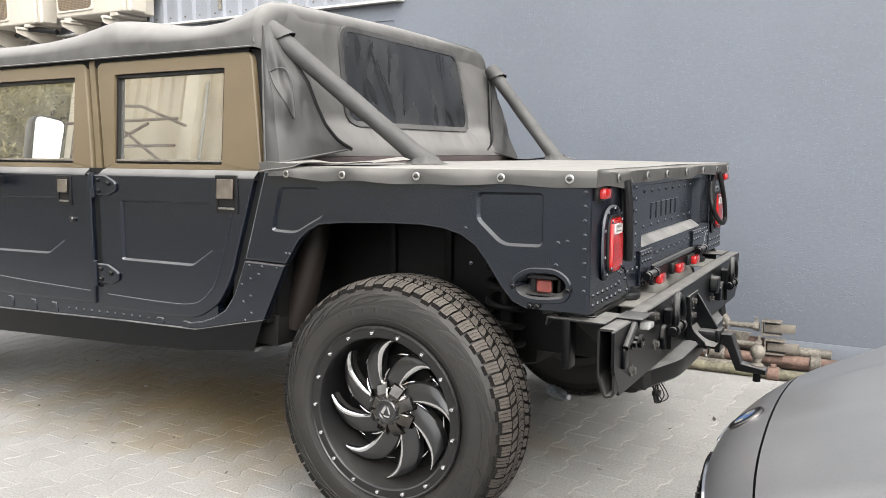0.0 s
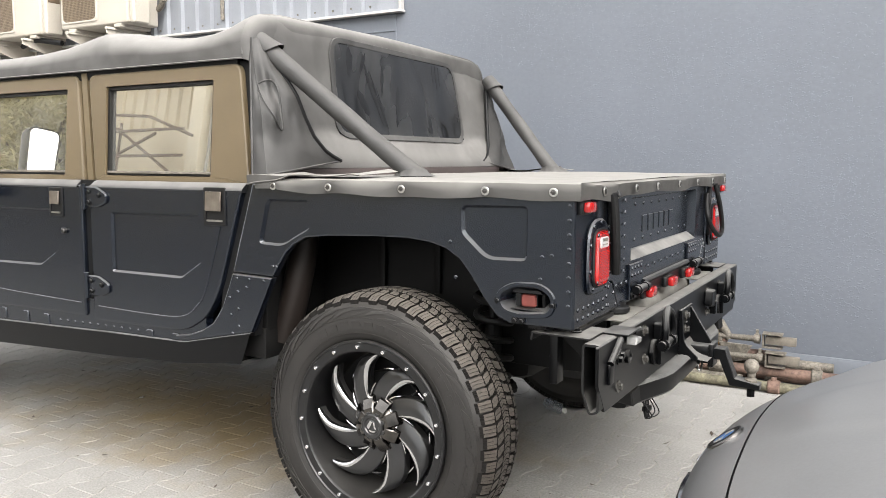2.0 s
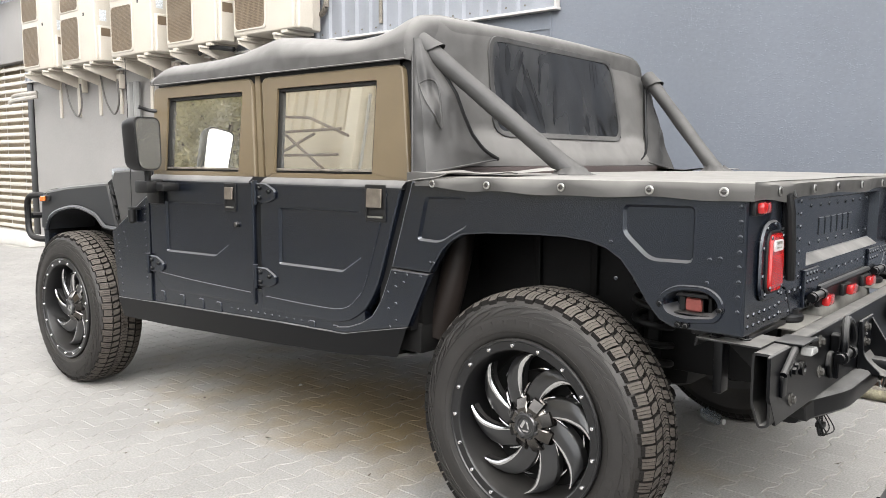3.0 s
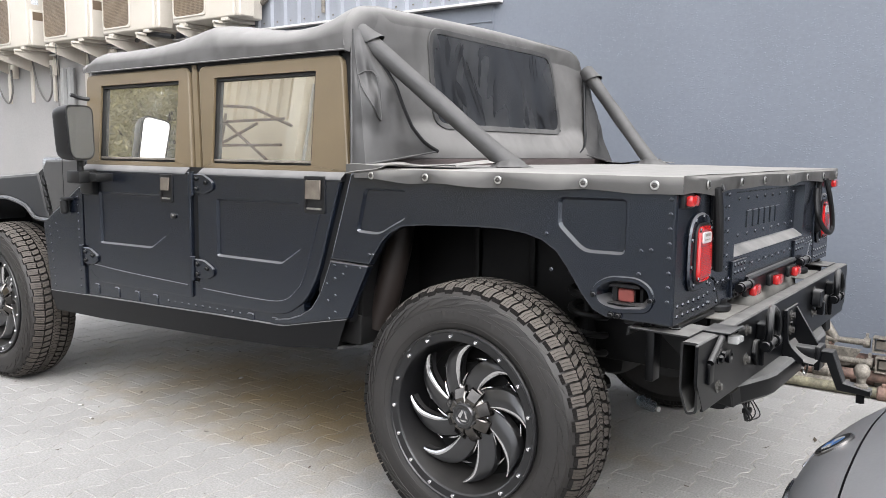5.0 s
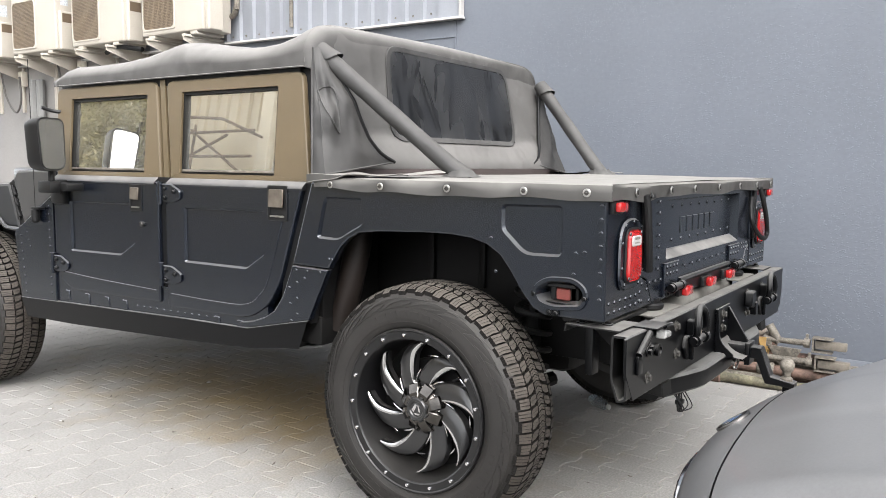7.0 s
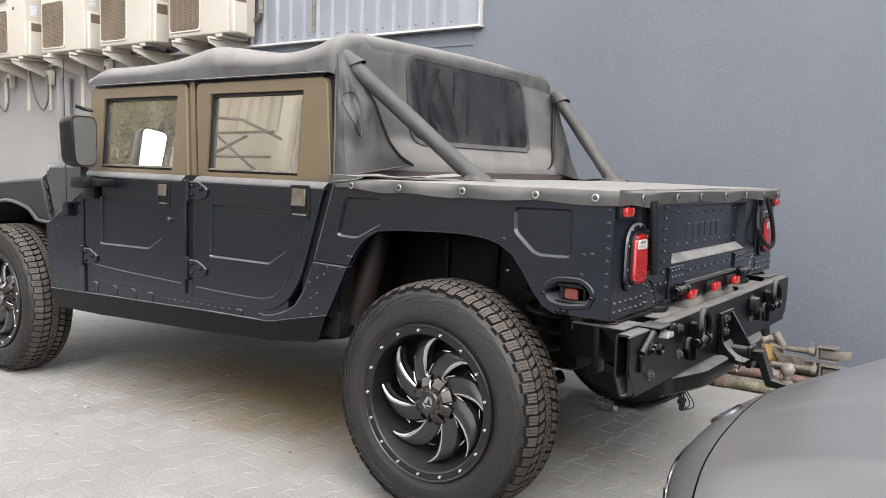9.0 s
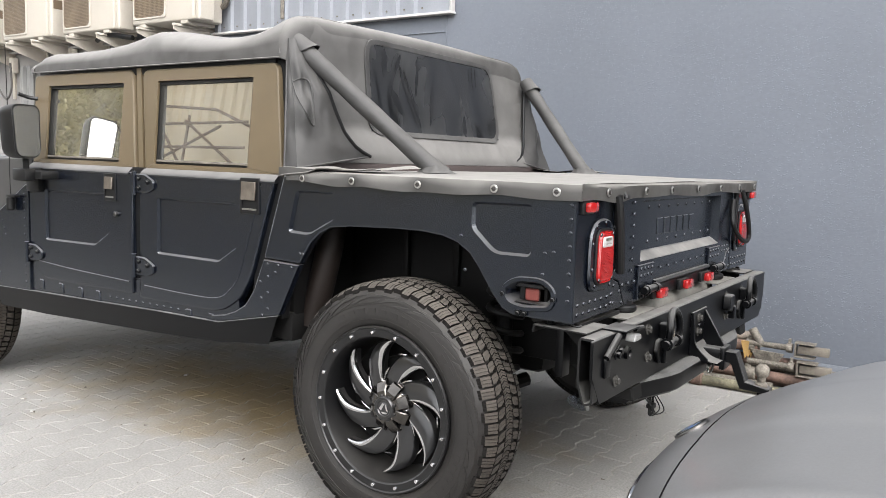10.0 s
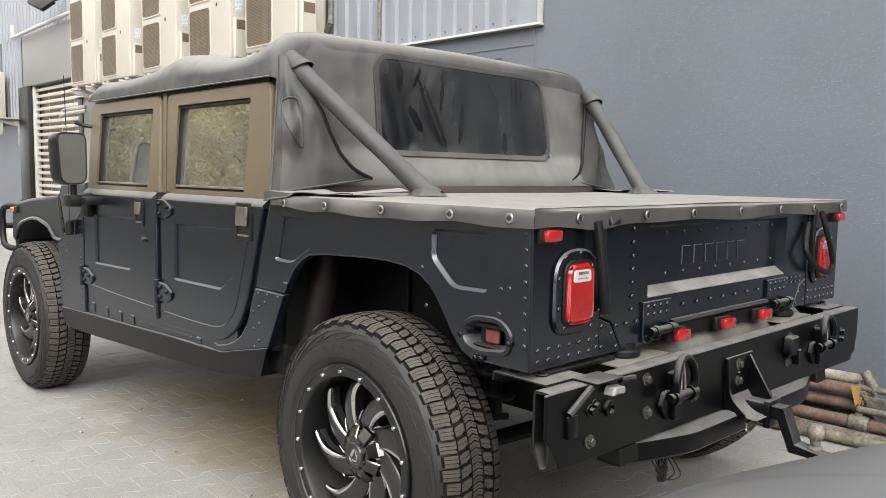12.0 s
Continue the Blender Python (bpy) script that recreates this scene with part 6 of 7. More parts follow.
def rear_bumper():
    rp = lambda u, v, w: (0.79 + w, u, v)
    face = rounded([(-1.065, 0.828), (-1.063, 0.715), (-1.0, 0.622), (1.0, 0.606), (1.063, 0.70), (1.065, 0.828)], 0.006)
    bm = bmesh.new()
    prism(bm, face, rp, -0.010, 0.0, 0.002)
    bum = part("rear_bumper", bm, M_STEEL, truck, "black steel plate bumper with bolts and shackles")
    # box channel behind the plate, open at both ends
    bm = bmesh.new()
    loop = rounded([(0.735, 0.831), (0.789, 0.831), (0.789, 0.632), (0.758, 0.622), (0.735, 0.690)], 0.012, 3)
    rings = [[bm.verts.new((u, y, v)) for u, v in inset(loop, d)] for y, d in ((-1.05, 0.007), (-1.05, 0.0), (1.05, 0.0), (1.05, 0.007), (-1.05, 0.007))]
    rings[-1] = rings[0]
    for a, b in zip(rings, rings[1:]):
        for i in range(len(a)):
            bm.faces.new((a[i - 1], a[i], b[i], b[i - 1]))
    part("bumper_channel", bm, M_BEAMTOP, bum)
    for y, z in ((-0.612, 0.795), (-0.605, 0.697), (-0.350, 0.795), (-0.341, 0.695), (-0.881, 0.672), (0.36, 0.79), (0.355, 0.70), (0.61, 0.79), (0.61, 0.69)):
        shared("bolt", hexbolt, bum, at(0.79, y, z, FACE_REAR))
    for y, z in ((-0.88, 0.755), (-0.86, 0.765), (0.88, 0.745), (0.88, 0.715), (-0.05, 0.72)):
        shared("bolt", darkbolt, bum, at(0.79, y, z, FACE_REAR))
    bm = bmesh.new()
    lathe(bm, [(0.022, 0), (0.022, 0.012), (0.012, 0.014), (0.010, 0.004), (0.001, 0.003)], at(0.79, -0.80, 0.748, FACE_REAR), 16)
    part("socket", bm, M_STEEL, bum)
    # small bracket with a plate and a rod on the near top edge
    bm = bmesh.new()
    tube(bm, [(0.80, -0.985, 0.765), (0.80, -0.89, 0.822)], 0.010, 8)
    box(bm, (0.74, -0.90, 0.832), (0.825, -0.78, 0.838), 0.002)
    box(bm, (0.79, -0.985, 0.70), (0.80, -0.945, 0.76), 0.003)
    tube(bm, [(0.80, -0.76, 0.82), (0.80, -0.69, 0.815)], 0.009, 8)
    part("plate_bracket", bm, M_STEEL, bum)
    bm = bmesh.new()
    prism(bm, rounded([(-0.835, 0.792), (-0.775, 0.792), (-0.775, 0.812), (-0.825, 0.816)], 0.006), rp, 0.005, 0.04, 0.004)
    part("plate_lamp", bm, M_PLATELAMP, bum, "small grey number-plate lamp")
    for y in (-0.48, 0.60):
        bm = bmesh.new()
        prism(bm, rounded([(y - 0.07, 0.70), (y - 0.03, 0.655), (y + 0.03, 0.655), (y + 0.07, 0.70), (y + 0.05, 0.745), (y - 0.05, 0.745)], 0.012), rp, 0.0, 0.016, 0.003)
        prism(bm, rounded([(y - 0.02, 0.655), (y + 0.02, 0.655), (y + 0.02, 0.80), (y - 0.02, 0.80)], 0.008), rp, 0.0, 0.03, 0.004)
        lug = part("shackle_mount", bm, M_STEEL, bum)
        bm = bmesh.new()
        tube(bm, smooth_path([(0.835, y - 0.045, 0.735), (0.842, y - 0.052, 0.78), (0.838, y - 0.035, 0.83), (0.834, y, 0.848), (0.838, y + 0.035, 0.83), (0.842, y + 0.052, 0.78), (0.835, y + 0.045, 0.735)], 6), 0.0125, 10)
        tube(bm, [(0.835, y - 0.075, 0.735), (0.835, y + 0.075, 0.735)], 0.014, 12)
        tube(bm, [(0.835, y - 0.06, 0.735), (0.835, y - 0.035, 0.735)], 0.022, 12)
        tube(bm, [(0.835, y + 0.035, 0.735), (0.835, y + 0.06, 0.735)], 0.022, 12)
        part("shackle", bm, M_STEEL, lug, "black bow shackle")
        bm = bmesh.new()
        for d in (-0.012, 0.012):
            tube(bm, [(0.835, y + d, 0.75), (0.83, y + d * 0.6, 0.83)], 0.0035, 6)
        part("shackle_clip", bm, M_GALV, lug)
        shared("bolt", hexbolt, lug, at(0.82, y, 0.80, FACE_REAR) @ Matrix.Scale(0.8, 4))
    # latch on the far half
    bm = bmesh.new()
    prism(bm, rounded([(0.30, 0.735), (0.37, 0.72), (0.375, 0.80), (0.31, 0.80)], 0.01), rp, 0.0, 0.035, 0.006)
    prism(bm, rounded([(0.36, 0.69), (0.40, 0.69), (0.385, 0.75), (0.355, 0.75)], 0.008), rp, 0.01, 0.04, 0.004)
    part("latch", bm, M_STEEL, bum)
    # lower step beam: dusty rolled top, upright black face, ends tucked behind the plate
    bm = bmesh.new()
    sec = [(-0.09, 0.600), (-0.035, 0.612), (-0.012, 0.609), (-0.002, 0.600), (0.0, 0.588), (-0.002, 0.545), (-0.010, 0.536), (-0.03, 0.532), (-0.09, 0.534)]
    rows = []
    for k in range(25):
        y = -0.66 + 1.34 * k / 24
        f = abs(2 * k / 24 - 1)
        x = 0.842 - 0.012 * f ** 2 - 0.075 * max(0, f - 0.62) / 0.38
        rows.append([bm.verts.new((x + u, y, v + 0.004 * (1 - f))) for u, v in sec])
    for a, b in zip(rows, rows[1:]):
        for i in range(len(sec)):
            bm.faces.new((a[i - 1], a[i], b[i], b[i - 1]))
    bm.faces.new(rows[0])
    bm.faces.new(rows[-1])
    part("step_beam", bm, M_STEEL, bum, "black step beam with a dusty top")
    # frame ends and cross pieces between the bed and the bumper
    for s in (-1, 1):
        bm = bmesh.new()
        prism(bm, [(0.555, 0.815), (0.56, 0.841), (0.745, 0.838), (0.745, 0.832), (0.566, 0.835), (0.561, 0.815)], lambda u, v, w: (u, s * (0.84 + w), v), 0.0, 0.17, 0.001)
        br = part("bumper_bracket", bm, M_BEAMTOP, bum, "dusty flat steel bracket")
        bm = bmesh.new()
        prism(bm, [(0.58, 0.833), (0.71, 0.833), (0.71, 0.72)], lambda u, v, w: (u, s * (0.88 + w), v), 0.0, 0.008, 0.001)
        part("gusset", bm, M_UNDER, br)
        for u, w in ((0.60, 0.90), (0.60, 0.97), (0.68, 0.95)):
            shared("bolt", darkbolt, br, at(u, s * w, 0.841))
    for s in (-1, 1):
        bm = bmesh.new()
        prism(bm, [(0.70, 0.615), (0.79, 0.612), (0.795, 0.568), (0.72, 0.575)], lambda u, v, w: (u, s * (0.64 + w), v), 0.0, 0.09, 0.004)
        part("beam_end", bm, M_UNDER, bum)
    # receiver, drop mount and ball
    bm = bmesh.new()
    prism(bm, rounded([(0.79, 0.785), (0.802, 0.785), (0.812, 0.66), (0.865, 0.612), (0.865, 0.596), (0.79, 0.596)], [0.001, 0.003, 0.03, 0.006, 0.004, 0.001]), lambda u, v, w: (u, -0.135 + w, v), 0.0, 0.010, 0.002)
    prism(bm, [(0.79, 0.775), (0.802, 0.775), (0.905, 0.606), (0.905, 0.585), (0.79, 0.585)], lambda u, v, w: (u, 0.022 + w, v), 0.0, 0.012, 0.002)
    prism(bm, [(-0.126, 0.785), (0.048, 0.785), (0.034, 0.60), (-0.126, 0.60)], rp, 0.0, 0.008, 0.002)
    rcv = part("receiver_plate", bm, M_STEEL, bum)
    bm = bmesh.new()
    grid_sheet(bm, 8, 8, lambda s, t: (0.80 + 0.10 * t, -0.125 + 0.15 * s, 0.606 - 0.010 * math.sin(t * 1.57) + 0.05 * (1 - t) ** 3))
    part("receiver_tray", bm, M_BEAMTOP, rcv)
    for z in (0.755, 0.70):
        shared("bolt", hexbolt, rcv, at(0.798, -0.055, z, FACE_REAR))
    bm = bmesh.new()
    box(bm, (0.78, -0.035, 0.565), (0.90, 0.035, 0.635), 0.006)
    box(bm, (0.885, -0.045, 0.555), (0.905, 0.045, 0.645), 0.004)
    part("receiver_tube", bm, M_STEEL, bum)
    bm = bmesh.new()
    prism(bm, [(0.90, 0.63), (0.945, 0.63), (0.985, 0.520), (1.075, 0.505), (1.075, 0.484), (0.965, 0.488), (0.925, 0.585), (0.90, 0.585)], lambda u, v, w: (u, w, v), -0.028, 0.028, 0.003)
    part("ball_mount", bm, M_STEEL, bum)
    bm = bmesh.new()
    lathe(bm, [(0.001, 0.092), (0.014, 0.089), (0.024, 0.080), (0.029, 0.065), (0.025, 0.048), (0.017, 0.038), (0.015, 0.02), (0.024, 0.012), (0.024, 0.0)], at(1.04, 0, 0.505), 20)
    part("tow_ball", bm, M_GALV, bum, "worn chrome tow ball")
    bm = bmesh.new()
    tube(bm, [(1.04, 0, 0.485), (1.04, 0, 0.45)], 0.016, 6)
    part("ball_nut", bm, M_STEEL, bum)
    bm = bmesh.new()
    tube(bm, [(0.86, -0.11, 0.575), (0.86, 0.06, 0.61)], 0.006, 8)
    tube(bm, smooth_path([(0.86, -0.10, 0.575), (0.87, -0.13, 0.56), (0.87, -0.09, 0.555), (0.86, -0.02, 0.575)], 5), 0.004, 6)
    part("hitch_pin", bm, M_BOLT, bum)
    bm = bmesh.new()
    for k in range(6):
        a = k * 1.3
        tube(bm, smooth_path([(0.76, -0.52 + 0.02 * k, 0.53), (0.775 + 0.02 * math.cos(a), -0.50 + 0.02 * k, 0.475 - 0.008 * (k % 3)), (0.77, -0.47 + 0.025 * math.sin(a), 0.458), (0.765, -0.43 - 0.01 * k, 0.53)], 5), 0.0022, 5)
    box(bm, (0.755, -0.485, 0.478), (0.782, -0.45, 0.496), 0.004)
    part("trailer_wiring", bm, M_RUBBER, bum, "hanging trailer socket wiring")
    for y in (-0.48, 0.48):
        bm = bmesh.new()
        lathe(bm, [(0.05, 0.0), (0.055, 0.006), (0.055, 0.018), (0.05, 0.024), (0.04, 0.026), (0.04, 0.04)], at(0.665, y - 0.07 * (1 if y < 0 else -1), 0.835), 20, True)
        part("rubber_bump_stop", bm, M_RUBBER, bum)
    for y in (-0.54, 0.54):
        bm = bmesh.new()
        box(bm, (0.58, y - 0.14, 0.828), (0.74, y + 0.14, 0.834), 0.002)
        part("bumper_bracket", bm, M_TANK, bum)


for s in (-1, 1):
    bed_side(s)
    doors(s)
    sills(s)
rear_panels()
front_body()
interior()
underbody()
bed_cover()
soft_top()
rear_bumper()


# ---- wheels ----
def wheel_meshes():
    out = {}
    TR = lambda r: 0.303 + (r - 0.308) * 0.925 if r > 0.308 else r - 0.005
    TH = lambda h: h * 0.93 - 0.006
    bm = bmesh.new()
    prof = [(0.285, -0.03), (0.300, -0.012), (0.308, -0.002), (0.315, 0.002), (0.330, 0.008), (0.334, 0.0095), (0.355, 0.012), (0.360, 0.0105), (0.395, 0.010), (0.424, 0.002), (0.440, -0.014), (0.450, -0.032), (0.4535, -0.05), (0.455, -0.135), (0.4535, -0.22), (0.450, -0.238), (0.437, -0.26), (0.395, -0.28), (0.33, -0.275), (0.285, -0.25)]
    lathe(bm, [(TR(r), TH(h)) for r, h in prof], None, 96)
    rg = random.Random(2)
    out["tyre"], bm = bm, bmesh.new()
    LOW = [TH(h) for h in (-0.28, -0.25, -0.225, -0.045, -0.02, 0.004)], [TR(r) for r in (0.408, 0.436, 0.450, 0.450, 0.436, 0.410)]
    TOP = [TH(h) for h in (-0.28, -0.258, -0.232, -0.135, -0.038, -0.014, 0.006)], [TR(r) for r in (0.43, 0.457, 0.471, 0.4745, 0.471, 0.457, 0.426)]

    def block(a0, poly):
        """A tread block: outline (angle, across) laid on the tyre."""
        poly = [(a0 + a, TH(h)) for a, h in poly]
        lo = [bm.verts.new((lerp_list(*LOW, h) * math.cos(a), lerp_list(*LOW, h) * math.sin(a), h)) for a, h in poly]
        hi = []
        drop = rg.uniform(0, 0.0008)
        for a, h in inset([(a * 0.456, h) for a, h in poly], 0.0004):
            r = lerp_list(*TOP, h) - drop
            hi.append(bm.verts.new((r * math.cos(a / 0.456), r * math.sin(a / 0.456), h + (0.003 if h > -0.025 else 0))))
        for i in range(len(lo)):
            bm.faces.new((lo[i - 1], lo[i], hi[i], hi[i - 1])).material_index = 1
        bm.faces.new(hi)
    N = 72
    P = 2 * math.pi / N
    for k in range(N):
        a = k * P
        e = -0.009 if k % 2 else -0.015
        # shoulder blocks, each cut twice by fine sipes
        for u, v in ((0.0, 0.278), (0.286, 0.562), (0.570, 0.85)):
            block(a, [(P * u, -0.058), (P * v, -0.061 if u else -0.055), (P * (v + 0.10), -0.028), (P * (v + 0.12), e), (P * (u + 0.12), e), (P * (u + 0.10), -0.028)])
        for u, v in ((0.0, 0.42), (0.44, 0.87)):
            block(a + 0.3 * P, [(P * u, -0.212), (P * v, -0.212), (P * v, -0.242), (P * v, -0.265), (P * u, -0.265), (P * u, -0.242)])
        # hooked blocks either side of a middle row of chevrons
        for off, q in ((0.10, lambda h: -h), (0.62, lambda h: h - 0.270)):
            block(a + off * P, [(0, q(0.065)), (0.36 * P, q(0.065)), (0.54 * P, q(0.107)), (0.32 * P, q(0.107)), (0.06 * P, q(0.088))])
            block(a + off * P, [(0.368 * P, q(0.065)), (0.60 * P, q(0.065)), (0.78 * P, q(0.077)), (0.90 * P, q(0.107)), (0.548 * P, q(0.107))])
        for off in (0.0, 0.5):
            block(a + (off + 0.35) * P, [(0, -0.1125), (0.202 * P, -0.1125), (0.422 * P, -0.135), (0.202 * P, -0.1575), (0, -0.1575), (0.22 * P, -0.135)])
            block(a + (off + 0.35) * P, [(0.21 * P, -0.1125), (0.42 * P, -0.1125), (0.64 * P, -0.135), (0.42 * P, -0.1575), (0.21 * P, -0.1575), (0.43 * P, -0.135)])
    out["tread"] = mesh_of("tread_block", bm, (M_TREAD, M_GROOVE_SHADE), 28)
    bm = out["tyre"]

    def skin_h(r):
        return lerp_list([TR(q) for q in (0.33, 0.355, 0.36, 0.395, 0.424, 0.440, 0.450)], [TH(q) for q in (0.008, 0.012, 0.0105, 0.010, 0.002, -0.014, -0.032)], r)

    def raised(pts, h):
        """A low raised shape (angle, radius) moulded on the sidewall."""
        lo = [bm.verts.new((r * math.cos(t), r * math.sin(t), skin_h(r) - 0.001)) for t, r in pts]
        hi = [bm.verts.new((r * math.cos(t), r * math.sin(t), skin_h(r) + h)) for t, r in pts]
        for i in range(len(lo)):
            bm.faces.new((lo[i - 1], lo[i], hi[i], hi[i - 1]))
        bm.faces.new(hi)
    # overlapping blade-shaped ridges round the shoulder
    for k in range(20):
        a = -k * 2 * math.pi / 20
        raised([(a + 0.02, 0.383), (a - 0.08, 0.394), (a - 0.18, 0.402), (a - 0.30, 0.405), (a - 0.36, 0.412), (a - 0.24, 0.412), (a - 0.12, 0.407), (a - 0.04, 0.399)], 0.0036)
        raised([(a - 0.13, 0.3835), (a - 0.21, 0.391), (a - 0.30, 0.3965), (a - 0.27, 0.390), (a - 0.20, 0.384)], 0.0030)
        raised([(a - 0.05, 0.409), (a - 0.13, 0.416), (a - 0.25, 0.420), (a - 0.16, 0.413)], 0.0030)
    for r in (0.3775, 0.3255):
        ring = [(r - 0.0012, 0.0), (r - 0.0006, 0.0016), (r + 0.0006, 0.0016), (r + 0.0012, 0.0)]
        lathe(bm, [(q, skin_h(q) + h) for q, h in ring], None, 96)

    def bars(a0, n, step, w, r0, r1):
        # plain bars where the maker's lettering stands
        for k in range(n):
            a = radians(a0 - k * step)
            raised([(a, r0), (a - radians(w), r0), (a - radians(w), r1), (a, r1)], 0.0013)
    bars(123, 8, 8.0, 5.6, 0.338, 0.364)
    bars(43, 3, 8.0, 5.4, 0.338, 0.364)
    bars(-14, 7, 5.6, 3.6, 0.340, 0.362)
    bars(-100, 4, 7.0, 5.0, 0.344, 0.358)
    out["tyre"] = mesh_of("tyre", bm, M_TYRE, 28)
    bm = bmesh.new()
    lathe(bm, [(0.300, -0.010), (0.301, 0.000), (0.2985, 0.005), (0.294, 0.006), (0.290, 0.002), (0.266, 0.001), (0.261, -0.003), (0.258, -0.012), (0.255, -0.05), (0.251, -0.10), (0.24, -0.14), (0.225, -0.21), (0.245, -0.24), (0.285, -0.245)], None, 80)
    out["rim"] = mesh_of("rim", bm, M_LIP, 28)
    bm = bmesh.new()
    lathe(bm, [(0.235, -0.145), (0.10, -0.145), (0.06, -0.12), (0.001, -0.12)], None, 40)
    lathe(bm, [(0.17, -0.144), (0.17, -0.125), (0.165, -0.12), (0.09, -0.12)], None, 40)
    out["brake"] = mesh_of("brake_disc", bm, M_UNDER, 28)
    # one broad swept blade; its leading edge runs clockwise on the way out and is milled bright
    bm = bmesh.new()
    ml = bmesh.new()
    K = 16
    rows, strip = [], []
    for i in range(K + 1):
        f = i / K
        r = 0.078 + 0.166 * f
        lead = -radians(14) * (r - 0.1) / 0.1 - radians(6) * max(0.0, (r - 0.19) / 0.054) ** 2
        w = lerp_list([0, 0.2, 0.6, 1.0], [0.058, 0.074, 0.088, 0.093], f)
        rt = r - 0.017 * f
        hl = lerp_list([0, 0.25, 0.7, 1.0], [-0.066, -0.060, -0.052, -0.049], f)
        ht = hl - lerp_list([0, 0.3, 1.0], [0.006, 0.012, 0.018], f)
        row = []
        for g, h in ((0.0, hl - 0.040), (0.0, hl - 0.003), (0.03, hl), (0.30, hl + 0.0015), (0.62, (hl + ht) / 2 + 0.0015), (0.95, ht), (1.0, ht - 0.004), (1.0, ht - 0.035)):
            q, rr = lead + g * w / r, r + (rt - r) * g
            row.append(bm.verts.new((rr * math.cos(q), rr * math.sin(q), h)))
        rows.append(row)
        g = lerp_list([0, 0.12, 0.45, 0.8, 0.95, 1.0], [0.05, 0.35, 0.9, 1.15, 1.0, 0.85], f)
        c0, c1 = lead - 0.0015 / r, lead + 0.0135 * g / r
        strip.append([ml.verts.new((r * math.cos(q), r * math.sin(q), h)) for q, h in ((c0, hl - 0.016 * g), (c0, hl - 0.002), (c0 * 0.55 + c1 * 0.45, hl + 0.0022), (c1, hl + 0.0024), (c1 + 0.0005 / r, hl))])
    for rr, b_ in ((rows, bm), (strip, ml)):
        for a, b in zip(rr, rr[1:]):
            for i in range(len(a) - 1):
                b_.faces.new((a[i], a[i + 1], b[i + 1], b[i]))
        b_.faces.new(rr[-1])
    out["spoke"] = mesh_of("spoke", bm, M_RIM, 28)
    out["milled"] = mesh_of("milled_edge", ml, M_MILLED, 28)
    # short milled lips: one on the blade's inner corner, one on the opening behind it
    bm = bmesh.new()
    arc = lambda r0, r1, a0, a1, h0, h1, th: tube(bm, [((r0 + (r1 - r0) * f) * math.cos(radians(a0 + (a1 - a0) * f)), (r0 + (r1 - r0) * f) * math.sin(radians(a0 + (a1 - a0) * f)), h0 + (h1 - h0) * f) for f in (0, 0.2, 0.4, 0.6, 0.8, 1.0)], [0.001, th * 0.7, th, th, th * 0.7, 0.001], 6)
    arc(0.098, 0.140, 43, 28, -0.070, -0.072, 0.0035)
    out["notch"] = mesh_of("milled_notch", bm, M_MILLED, 28)
    bm = bmesh.new()
    arc(0.186, 0.196, -24, -38, -0.094, -0.094, 0.0042)
    out["lip"] = mesh_of("milled_lip", bm, M_MILLED, 28)
    # hub: a faceted core with eight sloping lobes
    bm = bmesh.new()
    lathe(bm, [(0.104, -0.125), (0.100, -0.098), (0.082, -0.074), (0.052, -0.048), (0.040, -0.042)], None, 16, True)
    out["hub"] = mesh_of("hub", bm, M_HUB, 20)
    bm = bmesh.new()
    prism(bm, [(0.038, -0.034), (0.060, -0.036), (0.090, -0.055), (0.100, -0.072), (0.096, -0.110), (0.038, -0.110)], lambda u, v, w: (u, w * (0.55 + 4.6 * u), v), -0.026, 0.026, 0.004)
    out["lobe"] = mesh_of("hub_lobe", bm, M_HUB, 20)
    bm = bmesh.new()
    lathe(bm, [(0.043, -0.046), (0.043, -0.028), (0.039, -0.024), (0.030, -0.026), (0.027, -0.030), (0.001, -0.030)], None, 24)
    out["cap"] = mesh_of("centre_cap", bm, M_RIM, 28)
    bm = bmesh.new()
    box(bm, (0.038, -0.007, -0.046), (0.049, 0.007, -0.027), 0.003)
    out["tooth"] = mesh_of("cap_tooth", bm, M_RIM, 28)
    bm = bmesh.new()
    for pts in ([(-0.021, -0.004), (-0.006, 0.020), (0.002, 0.014), (-0.011, -0.010)], [(0.004, 0.018), (0.012, 0.012), (0.019, -0.010), (0.010, -0.006)], [(-0.012, -0.014), (0.016, -0.014), (0.010, -0.020), (-0.006, -0.020)]):
        prism(bm, pts, lambda u, v, w: (u, v, w), -0.0300, -0.0265)
    out["mark"] = mesh_of("cap_mark", bm, M_MILLED, 28)
    bm = bmesh.new()
    lathe(bm, [(0.0078, 0), (0.0078, 0.004), (0.006, 0.007), (0.003, 0.0065), (0.0008, 0.0055)], None, 10)
    out["bolt"] = mesh_of("rim_bolt", bm, M_CHROME)
    bm = bmesh.new()
    lathe(bm, [(0.0045, -0.075), (0.0045, -0.062), (0.001, -0.060)], None, 8)
    out["stud"] = mesh_of("hub_stud", bm, M_CHROME)
    bm = bmesh.new()
    tube(bm, [(0.232, 0.02, -0.03), (0.225, 0.02, -0.0)], 0.004, 6)
    out["valve"] = mesh_of("valve", bm, M_RUBBER)
    return out


WM = wheel_meshes()


